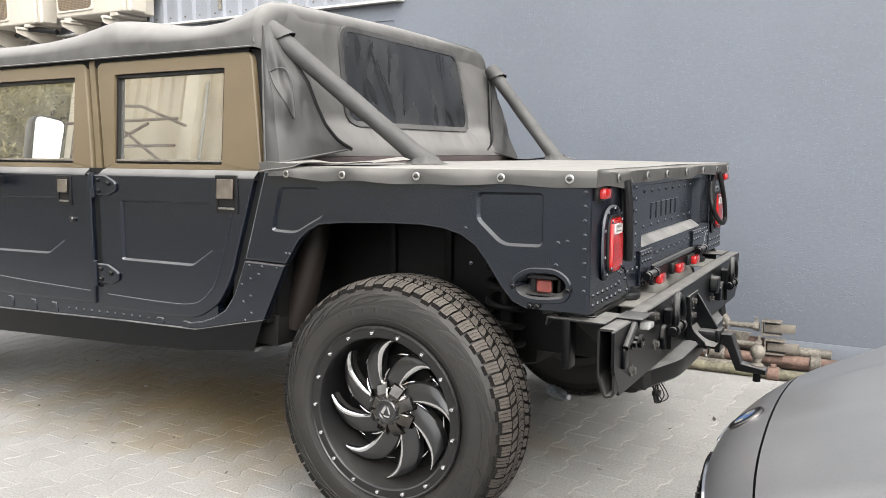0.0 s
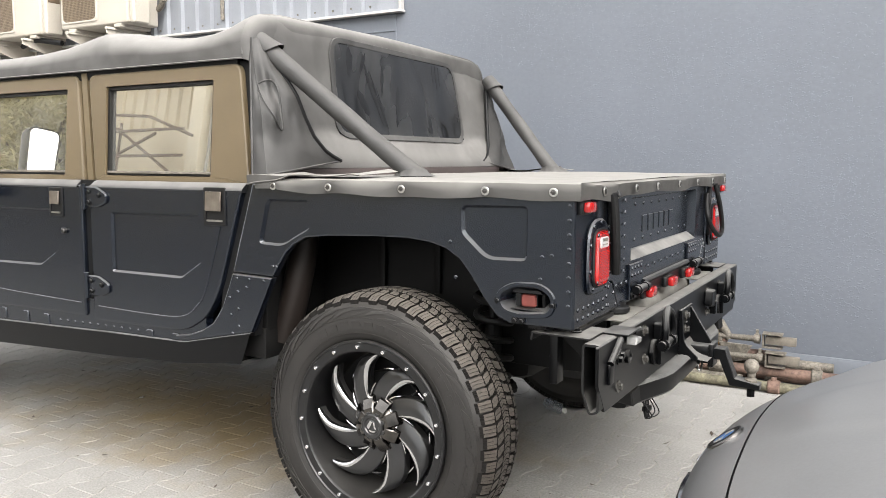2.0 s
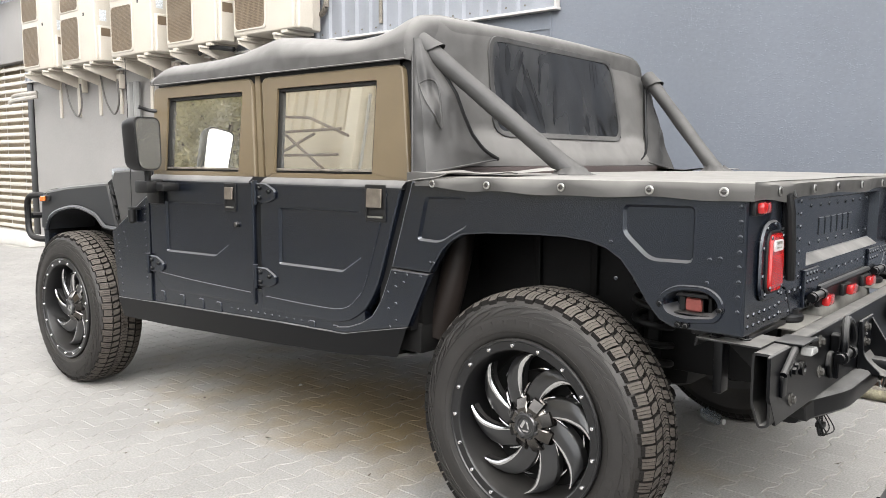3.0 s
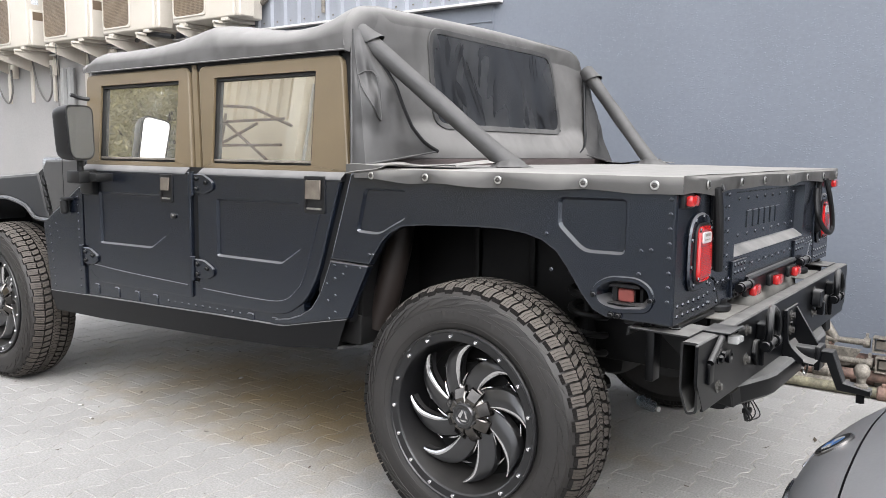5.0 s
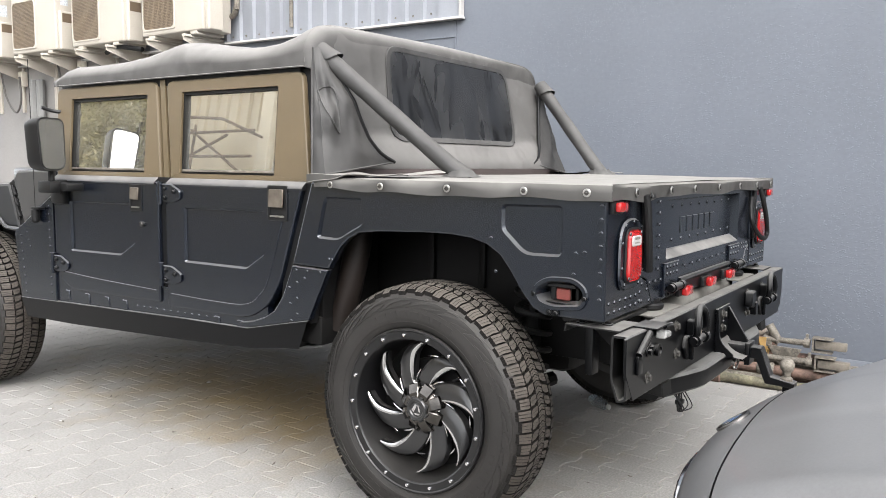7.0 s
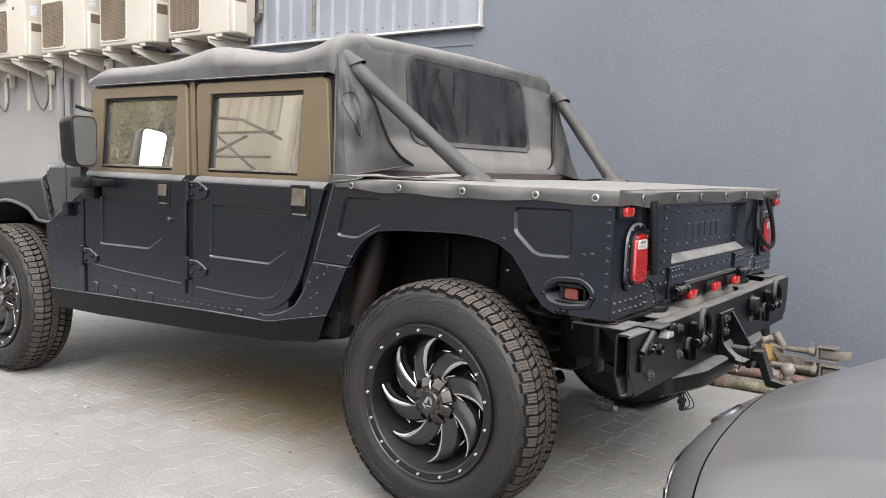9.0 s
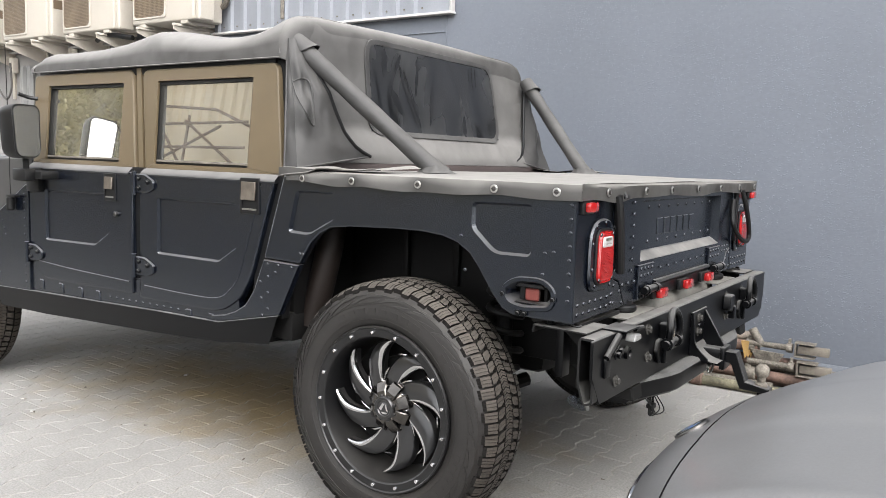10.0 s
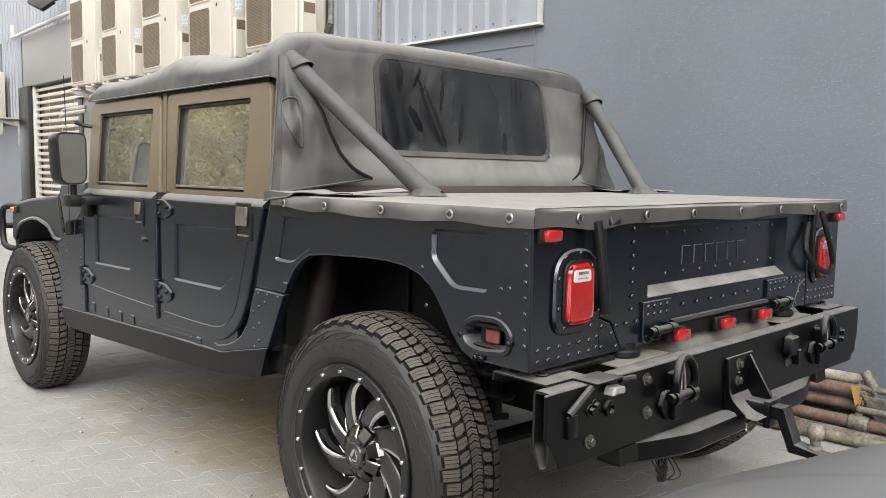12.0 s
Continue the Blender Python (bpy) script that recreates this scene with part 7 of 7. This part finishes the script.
def wheel(x, y, z, s, spin):
    m = at(x, y, z, FACE_LEFT if s < 0 else FACE_RIGHT) @ Matrix.Rotation(spin, 4, "Z")
    w = new("wheel")
    w.parent = truck
    w.matrix_basis = m
    w["label"] = "black swirl-spoke alloy wheel with all-terrain tyre"
    shared("tyre", WM["tyre"], w, Matrix.Rotation(-spin, 4, "Z"), "dusty black all-terrain tyre")
    shared("tread_block", WM["tread"], w, Matrix.Rotation(-spin, 4, "Z"))["kind"] = "stuff"
    shared("rim", WM["rim"], w, Matrix(), "satin black rim lip")
    shared("brake_disc", WM["brake"], w, Matrix())
    for k in range(8):
        r = Matrix.Rotation(k * math.pi / 4, 4, "Z")
        shared("spoke", WM["spoke"], w, r)
        shared("milled_edge", WM["milled"], w, r, "bright milled spoke edge")
        shared("milled_notch", WM["notch"], w, r)
        shared("milled_lip", WM["lip"], w, r)
        shared("hub_lobe", WM["lobe"], w, r, "smoked chrome hub lobe")
        shared("cap_tooth", WM["tooth"], w, r)
        shared("hub_stud", WM["stud"], w, r @ Matrix.Rotation(0.39, 4, "Z") @ at(0.074, 0, 0))
    shared("hub", WM["hub"], w, Matrix(), "smoked chrome hub")
    shared("centre_cap", WM["cap"], w, Matrix())
    shared("cap_mark", WM["mark"], w, Matrix.Rotation(-spin, 4, "Z"))
    shared("valve", WM["valve"], w, Matrix.Rotation(0.2, 4, "Z"))
    for k in range(17):
        a = k * 2 * math.pi / 17 + radians(97) - spin
        shared("rim_bolt", WM["bolt"], w, at(0.2775 * math.cos(a), 0.2775 * math.sin(a), 0.001))


wheel(0.0, -1.08, 0.461, -1, radians(22))
wheel(-3.302, -1.08, 0.461, -1, 0.9)
wheel(0.0, 1.08, 0.461, 1, 0.4)
wheel(-3.302, 1.08, 0.461, 1, 0.2)

# ---- the grey car in the foreground ----
def grey_car():
    car = thing("parked_car", "dusty dark grey saloon car, nose and bonnet beside the truck", "car", at=(1.096, -1.465, 0))
    # centre line of the skin: distance back from the nose, height
    KX = [-0.30, -0.20, 0.0, 0.02, 0.05, 0.12, 0.22, 0.35, 0.55, 0.85, 1.4]
    KZ = [0.20, 0.30, 0.4955, 0.6483, 0.7075, 0.7684, 0.8189, 0.8762, 0.9262, 0.969, 1.0469]
    line_xz = smooth_path([(max(a, 0.0) + 0.070 * max(0.0, min(1.0, (0.07 - a) / 0.09)) ** 1.3, a, b) for a, b in zip(KX, KZ)], 8)
    LU, LX, LZ = [p.y for p in line_xz], [p.x for p in line_xz], [p.z for p in line_xz]

    def skin(u, y, lift=0.0):
        a = min(1.0, abs(y) / 0.90)
        k = 1.0 - min(1.0, max(0.0, (u - 0.55) / 0.85)) ** 1.5
        x = lerp_list(LU, LX, u) + (0.2855 * a ** 2 + 0.094 * a ** 4) * k
        z = lerp_list(LU, LZ, u) - 0.003 * a ** 2 - 0.037 * a ** 6 * min(1, max(0, (u + 0.1) / 0.15))
        # a raised middle and a pressed edge fanning out over the bonnet
        g = min(1.0, max(0.0, (u - 0.10) / 0.2))
        d1, d2 = abs(y) - (0.37 + 0.43 * u), abs(y) - (0.09 + 0.20 * u)
        z += g * (0.010 * math.exp(-abs(d1) / 0.05) - 0.30 * max(0.0, min(0.3, d1)) + 0.006 / (1 + math.exp(d2 / 0.010)))
        return Vector((x, y, z + lift))

    def seam(y):
        a = y / 0.9
        return 0.1694 - 0.2309 * a * a + 0.0499 * a ** 4

    def patch(name, f0, f1, n, y0=-0.9, y1=0.9, material=M_CARPAINT, lift=0.0):
        bm = bmesh.new()
        ys = [y0 + (y1 - y0) * i / 88 for i in range(89)]
        v = [[bm.verts.new(skin(f0(y) + (f1(y) - f0(y)) * j / n, y, lift)) for j in range(n + 1)] for y in ys]
        for i in range(88):
            for j in range(n):
                bm.faces.new((v[i][j], v[i + 1][j], v[i + 1][j + 1], v[i][j + 1]))
        return part(name, bm, material, car, "", 50)
    nose = patch("nose_panel", lambda y: -0.30, lambda y: seam(y) - 0.0022, 40)
    patch("bonnet", lambda y: seam(y) + 0.0022, lambda y: 1.4, 60, -0.74, 0.74)
    patch("shut_line", lambda y: seam(y) - 0.006, lambda y: seam(y) + 0.006, 3, material=M_RUBBER, lift=-0.006)
    for s in (-1, 1):
        bm = bmesh.new()
        ys = [s * (0.745 + 0.155 * i / 8) for i in range(9)]
        rows = [[skin(seam(y) + 0.003 + (1.4 - seam(y)) * j / 40, y) for j in range(41)] for y in ys]
        rows.append([p + Vector((0, s * 0.012, -0.06)) for p in rows[-1]])
        rows.append([Vector((p.x, s * 0.925, 0.55)) for p in rows[-1]])
        rows.append([Vector((p.x, s * 0.90, 0.25)) for p in rows[-1]])
        vs = [[bm.verts.new(p) for p in r] for r in rows]
        for a, b in zip(vs, vs[1:]):
            for j in range(40):
                bm.faces.new((a[j], a[j + 1], b[j + 1], b[j]))
        part("fender", bm, M_CARPAINT, car, "", 50)
        # headlamp set into the corner below the shut line
        lampu = lambda a, b: -0.10 + (lerp_list([0, 0.3, 1.0], [0.115, 0.145, 0.115], a) + 0.0) * b
        bm = bmesh.new()
        grid_sheet(bm, 14, 8, lambda a, b: skin(lampu(a, b), s * (0.46 + 0.42 * a)) + Vector((-0.006, 0, 0.003)))
        hl = part("headlamp", bm, M_CHROME, car, "clear headlamp")
        bm = bmesh.new()
        for b in (0.0, 1.0):
            tube(bm, [skin(lampu(k / 14, b), s * (0.46 + 0.42 * k / 14)) + Vector((-0.006, 0, 0.001)) for k in range(15)], 0.008, 6)
        part("lamp_rim", bm, M_TRIM, hl)
        # grille kidney
        k0 = [(0.05, -0.18), (0.30, -0.17), (0.33, -0.02), (0.29, 0.030), (0.07, 0.034), (0.05, 0.01)]
        bm = bmesh.new()
        pl = smooth_path([(*p, 0) for p in k0 + k0[:1]], 4)
        tube(bm, [skin(p.y, s * p.x) for p in pl], 0.008, 8)
        gr = part("grille_frame", bm, M_CHROME, car, "chrome grille surround")
        bm = bmesh.new()
        grid_sheet(bm, 8, 12, lambda a, b: skin(-0.165 + 0.185 * b, s * (0.06 + 0.24 * a)) + Vector((-0.004, 0, 0.002)))
        part("grille_back", bm, M_RUBBER, gr)
        for q in range(7):
            bm = bmesh.new()
            yy = s * (0.085 + 0.032 * q)
            tube(bm, [skin(-0.165 + 0.185 * b / 10, yy) + Vector((-0.012, 0, 0.003)) for b in range(11)], 0.005, 5)
            part("grille_bar", bm, M_TRIM, gr)
        # wheel
        bm = bmesh.new()
        lathe(bm, [(0.20, -0.02), (0.22, 0.0), (0.29, 0.008), (0.315, -0.01), (0.325, -0.04), (0.325, -0.19), (0.31, -0.21), (0.2, -0.2)], at(0.86, s * 0.90, 0.325, FACE_LEFT if s < 0 else FACE_RIGHT), 40)
        wh = part("wheel", bm, M_TYRE, car)
        bm = bmesh.new()
        lathe(bm, [(0.215, -0.005), (0.20, -0.02), (0.05, -0.01), (0.001, -0.005)], at(0.86, s * 0.90, 0.325, FACE_LEFT if s < 0 else FACE_RIGHT), 30)
        part("wheel_rim", bm, M_GALV, wh)
    # roundel on the nose
    n0 = skin(0.113, 0.0)
    d = (skin(0.125, 0.0) - skin(0.10, 0.0)).normalized()
    up = d.cross(Vector((0, 1, 0))) * -1
    up = up if up.z > 0 else -up
    base = Matrix((( d.x, 0, up.x, n0.x), (d.y, 1, up.y, n0.y), (d.z, 0, up.z, n0.z), (0, 0, 0, 1)))
    bm = bmesh.new()
    lathe(bm, [(0.043, -0.002), (0.043, 0.003), (0.041, 0.005), (0.039, 0.004), (0.001, 0.0045)], base, 28)
    part("roundel", bm, M_SMOKE, nose, "round chrome badge with blue and white quarters")
    blue = mat("badge_blue", (0.04, 0.10, 0.24), 0.35)
    bm = bmesh.new()
    lathe(bm, [(0.038, 0.0046), (0.038, 0.0056), (0.027, 0.0056)], base, 28)
    part("roundel_ring", bm, M_RUBBER, nose)
    for q in range(4):
        bm = bmesh.new()
        pts = [(0, 0)] + [(0.0265 * math.cos(q * math.pi / 2 + k * math.pi / 12), 0.0265 * math.sin(q * math.pi / 2 + k * math.pi / 12)) for k in range(7)]
        prism(bm, pts, lambda u, v, w: base @ Vector((u, v, w)), 0.0046, 0.0058)
        part("roundel_quarter", bm, blue if q % 2 else M_WHITELENS, nose)
    # body behind: cabin, doors and tail
    bm = bmesh.new()
    prism(bm, rounded([(1.40, 0.22), (4.35, 0.24), (4.55, 0.5), (4.55, 0.95), (4.4, 1.05), (3.9, 1.10), (1.42, 1.075)], [0.02, 0.2, 0.1, 0.1, 0.1, 0.1, 0.02]), lambda u, v, w: (u, w, v), -0.915, 0.915, 0.05)
    part("body", bm, M_CARPAINT, car, "", 50)
    bm = bmesh.new()
    prism(bm, rounded([(1.42, 1.05), (3.95, 1.05), (3.45, 1.40), (2.9, 1.47), (2.35, 1.44)], [0.02, 0.02, 0.2, 0.2, 0.2]), lambda u, v, w: (u, w * (1.35 - 0.28 * v), v), -0.82, 0.82, 0.05)
    part("cabin_glass", bm, mat("dark_car_glass", (0.02, 0.022, 0.024), 0.05, coat=0.5), car, "", 50)
    bm = bmesh.new()
    prism(bm, rounded([(2.30, 1.425), (3.5, 1.40), (3.3, 1.46), (2.9, 1.485), (2.5, 1.475)], 0.05), lambda u, v, w: (u, w, v), -0.72, 0.72, 0.02)
    part("roof", bm, M_CARPAINT, car, "", 50)
    return car


grey_car()


# ---- scaffold tubes and props piled against the wall ----
def pole(name, label, pts, r, material, couplers=(), cat="scaffold tube"):
    base = thing(name, label, cat, "scaffold tubes on the ground")
    bm = bmesh.new()
    pts = [Vector(p) for p in pts]
    a, b = pts[0], pts[-1]
    d = (b - a).normalized()
    n = 14
    prof = [a.lerp(b, k / n) for k in range(n + 1)]
    tube(bm, prof, [r * (1 + 0.02 * math.sin(k * 2.1)) for k in range(n + 1)], 14, False)
    tube(bm, [b - d * 0.3, b - d * 0.0005], r * 0.86, 12, True)
    tube(bm, [a + d * 0.0005, a + d * 0.3], r * 0.86, 12, True)
    part("tube", bm, material, base)
    for f, k in couplers:
        c = a.lerp(b, f)
        bm = bmesh.new()
        tube(bm, [c - d * k, c - d * k * 0.8, c + d * k * 0.8, c + d * k], [r * 1.15, r * 1.4, r * 1.4, r * 1.15], 12)
        box(bm, (-r * 0.5, -r * 0.5, 0), (r * 0.5, r * 0.5, r * 1.9), 0.004, m=at(*c))
        part("coupler", bm, M_RUST if material is not M_RUST else M_GALV, base)
    return base


pole("scaffold_tube", "olive and rust scaffold tube lying on the paving", [(-1.6, 1.70, 0.035), (1.10, 1.74, 0.035)], 0.030, M_OLIVE, ((0.70, 0.04), (0.93, 0.035)))
pole("scaffold_tube", "weathered scaffold tube lying on the paving", [(-1.9, 1.80, 0.033), (0.72, 1.83, 0.033)], 0.030, M_GALV, ((0.8, 0.03),))
pole("scaffold_tube", "rusty red scaffold tube with a coupler", [(-1.2, 1.83, 0.092), (1.25, 1.87, 0.094)], 0.032, M_RUST, ((0.72, 0.05), (0.95, 0.03)))
pole("scaffold_tube", "rusty scaffold tube lying against the wall", [(-1.4, 1.98, 0.035), (1.42, 2.02, 0.035)], 0.032, M_RUST, ((0.8, 0.03),))
pole("scaffold_tube", "grey steel tube lying against the wall", [(-1.0, 2.06, 0.10), (1.2, 2.10, 0.10)], 0.030, M_GALV)
pole("scaffold_tube", "paint-splashed rusty tube on top of the pile", [(-1.1, 1.93, 0.235), (0.60, 1.95, 0.245)], 0.034, M_RUST, ((0.97, 0.03),))
pole("scaffold_tube", "paint-splashed tube on top of the pile", [(-1.0, 2.0, 0.285), (0.54, 2.02, 0.29)], 0.032, mat("splashed_tube", (0.26, 0.22, 0.18), 0.7, var=0.5, scale=14, fine=0.2), ())
pole("scaffold_tube", "blue painted tube in the pile", [(-0.8, 2.07, 0.17), (0.55, 2.06, 0.17)], 0.045, M_BLUEP)
pole("scaffold_tube", "rusty tube in the pile", [(-1.0, 1.96, 0.155), (0.9, 1.98, 0.16)], 0.035, M_RUST)


def prop(x, y, z, yaw):
    """The head of an adjustable prop: threaded rod, collar and a U-shaped fork."""
    p = thing("prop_head", "weathered adjustable steel prop with a fork head", "steel prop", "steel props on the pile", (x, y, z))
    p.rotation_euler, p.scale = (0, 0, yaw), (0.68, 0.68, 0.68)
    bm = bmesh.new()
    tube(bm, [(-0.55, 0, 0), (-0.18, 0, 0)], 0.026, 14)
    for k in range(10):
        tube(bm, [(-0.30 + 0.012 * k, 0, 0), (-0.295 + 0.012 * k, 0, 0)], 0.029, 12)
    part("threaded_rod", bm, M_GALV, p)
    bm = bmesh.new()
    tube(bm, [(-0.20, 0, 0), (-0.15, 0, 0)], 0.042, 10)
    box(bm, (-0.19, -0.012, 0.03), (-0.165, 0.012, 0.085), 0.004)
    part("collar", bm, M_GALV, p)
    bm = bmesh.new()
    box(bm, (-0.13, -0.055, -0.065), (-0.115, 0.055, 0.065), 0.003)
    box(bm, (-0.13, -0.065, 0.055), (0.04, 0.05, 0.066), 0.003)
    box(bm, (-0.13, -0.065, -0.066), (0.04, 0.05, -0.055), 0.003)
    part("fork_head", bm, M_GALV, p)
    bm = bmesh.new()
    box(bm, (-0.105, -0.035, -0.036), (0.15, 0.035, 0.036), 0.006)
    part("timber_block", bm, mat("grey_timber", (0.13, 0.115, 0.095), 0.85, var=0.3, scale=12), p)


prop(0.90, 1.93, 0.272, 0.03)
prop(0.93, 1.86, 0.172, 0.02)
bm = bmesh.new()
tube(bm, [(0.62, 1.93, 0.255), (0.555, 1.93, 0.36)], 0.026, 12)
tagged(link_mesh("short_tube", bm, M_GALV), "short grey tube standing askew on the pile", "scaffold tube", "scaffold tubes on the ground")
bm = bmesh.new()
prism(bm, [(0.56, 0.24), (0.76, 0.235), (0.70, 0.13), (0.63, 0.12)], lambda u, v, w: (u, 1.90 - w, v), 0.0, 0.008, 0.002)
tagged(link_mesh("gusset_plate", bm, M_GALV), "grey steel gusset plate in the pile", "steel plate")
bm = bmesh.new()
for k in range(3):
    prism(bm, [(0.50 + 0.02 * k, 0.28), (0.55 + 0.015 * k, 0.285), (0.545 + 0.012 * k, 0.20), (0.53 + 0.015 * k, 0.17)], lambda u, v, w: (u, 1.90 - w + 0.01 * k, v), 0.0, 0.004)
tagged(link_mesh("torn_tape", bm, mat("ochre_tape", (0.42, 0.26, 0.09), 0.7, var=0.3)), "torn ochre tape hanging from a tube", "tape")


# ---- litter ----
def bottle():
    b = thing("plastic_bottle", "crushed clear blue plastic bottle on the paving", "bottle", at=(-0.055, 0.725, 0.040))
    bm = bmesh.new()
    pts = [(-0.09, 0, 0), (-0.06, 0.004, 0.003), (-0.03, -0.004, -0.004), (0.0, 0.006, 0.002), (0.03, 0, -0.003), (0.055, 0.003, 0), (0.075, 0, 0.002), (0.095, 0, 0)]
    tube(bm, pts, [0.026, 0.034, 0.027, 0.033, 0.028, 0.03, 0.018, 0.013], 10)
    part("bottle_body", bm, glass_mat("blue_plastic", (0.80, 0.88, 0.94), (0.9, 0.95, 1.0), 0.4, 0.12, 0.22), b)
    bm = bmesh.new()
    tube(bm, [(0.095, 0, 0), (0.112, 0, 0)], 0.015, 12)
    part("bottle_cap", bm, M_WHITELENS, b)
    b.rotation_euler, b.scale = (0, 0, -0.5), (0.8, 0.8, 1.0)


bottle()
bm = bmesh.new()
rl = random.Random(11)
for x, y in ((-2.40, -0.73), (-1.53, -0.02), (-2.99, 0.0), (-1.93, -1.45), (0.59, 0.55), (-2.7, 0.2), (-2.6, -0.35), (-1.6, -0.9), (0.45, -0.1), (0.75, 0.8), (-0.9, -0.9), (-2.1, -0.2), (0.9, 0.2), (-3.2, -0.6), (-2.92, 0.03), (-2.85, 0.10)):
    q = Euler((rl.uniform(-0.3, 0.3), rl.uniform(-0.3, 0.3), rl.uniform(0, 6))).to_matrix()
    s = rl.uniform(0.010, 0.022)
    v = [bm.verts.new(Vector((x, y, 0.006)) + q @ Vector((a * s, b * s, c * s))) for a, b, c in ((-1.4, 0, 0.15), (-0.4, -0.5, 0), (1.2, -0.1, 0.3), (0.2, 0.55, 0.1))]
    bm.faces.new(v)
for i in range(150):
    x, y = rl.uniform(-3.2, 1.6), rl.uniform(-2.3, 1.2)
    q = Euler((rl.uniform(-0.5, 0.5), rl.uniform(-0.5, 0.5), rl.uniform(0, 6))).to_matrix()
    s = rl.uniform(0.002, 0.0065)
    bm.faces.new([bm.verts.new(Vector((x, y, 0.004)) + q @ Vector((a * s, b * s, c * s))) for a, b, c in ((-1.2, 0, 0.3), (-0.2, -0.7, 0), (1.1, -0.1, 0.4), (0.1, 0.6, 0.2))])
ob = link_mesh("dry_leaf", bm, mat("dry_leaf", (0.06, 0.045, 0.03), 0.8), None, "", 60)
tagged(ob, "small dry leaves and crumbs scattered on the paving", "litter", kind="stuff")


def butt(x, y, turn):
    """A trodden cigarette end: paper tube and filter."""
    b = thing("cigarette_end", "trodden white cigarette end on the grey paving", "litter", "litter on the paving", (x, y, 0.005))
    b.rotation_euler = (0, 0, turn)
    bm = bmesh.new()
    tube(bm, [(-0.012, 0, 0), (0.006, 0.001, 0)], 0.0036, 8)
    part("paper", bm, M_WHITE, b)
    bm = bmesh.new()
    tube(bm, [(0.006, 0.001, 0), (0.016, 0.002, 0)], 0.0036, 8)
    part("filter", bm, M_TANMETAL, b)


for x, y, turn in ((-2.46, -1.05, 0.6), (-2.22, -1.13, 0.1), (-1.02, 0.02, 0.4), (-2.2, -0.2, 1.2), (0.85, -0.35, 2.0)):
    butt(x, y, turn)

# ---- paving: interlocking double-T pavers ----
PW, PL, AMP, GAP = 0.1405, 0.205, 0.0125, 0.0056
TURN, PIN = radians(-2.3), Vector((0.305, -0.035, 0))


def paver_mesh():
    """One block: broad ends, a waist in the middle; neighbouring columns stand half a block apart."""
    bm = bmesh.new()
    g = GAP / 2
    side_line = [(0.0008, -AMP), (0.0325, -AMP), (0.070, AMP), (0.135, AMP), (0.1725, -AMP), (PL - 0.0008, -AMP)]
    o = [(x + g, y) for y, x in side_line] + [(PW - x - g, y) for y, x in reversed(side_line)]
    rows = []
    for d, z in ((0.0, -0.012), (0.0, -0.0026), (0.0022, 0.0)):
        rows.append([bm.verts.new((u, v, z)) for u, v in (inset(o, d) if d else o)])
    for a, b in zip(rows, rows[1:]):
        for i in range(len(a)):
            bm.faces.new((a[i - 1], a[i], b[i], b[i - 1]))
    bm.faces.new(rows[-1])
    return mesh_of("paver", bm, M_PAVER, 20)


paver = paver_mesh()
paving = tagged(new("pavement"), "grey interlocking double-T concrete pavers with sandy joints", "paving", kind="structure")
rp = random.Random(8)
block_v = np.array([q.co[:] for q in paver.vertices])
block_f = [tuple(q.vertices) for q in paver.polygons]
turn = Matrix.Rotation(TURN, 4, "Z")
verts, faces = [], []
count = 0
for i in range(-122, 30):
    for j in range(-22, 17):
        c = turn @ Vector((i * PW, j * PL + (PL / 2 if i % 2 else 0.0), 0)) + PIN
        if c.y + PL > 2.31 or c.y < -3.6 or (c.x < -11.2 and c.y + PL > 1.95):
            continue
        lift, tx, ty = rp.uniform(-0.0006, 0.0006), rp.uniform(-0.003, 0.003), rp.uniform(-0.003, 0.003)
        m = Matrix.Translation((c.x, c.y, lift)) @ turn @ Euler((tx, ty, 0)).to_matrix().to_4x4()
        if -0.6 < c.x < 1.1 and -1.0 < c.y < 1.2 and count < 300:
            count += 1
            shared("paver", paver, paving, m)
            continue
        k = len(verts)
        r3 = np.array(m.to_3x3())
        verts.extend(map(tuple, block_v @ r3.T + np.array((c.x, c.y, lift))))
        faces.extend(tuple(a + k for a in q) for q in block_f)
me = bpy.data.meshes.new("paver_field")
me.from_pydata(verts, [], faces)
me.materials.append(M_PAVER)
ob = new("paver_field", me)
ob.parent = paving
ob["kind"] = "stuff"
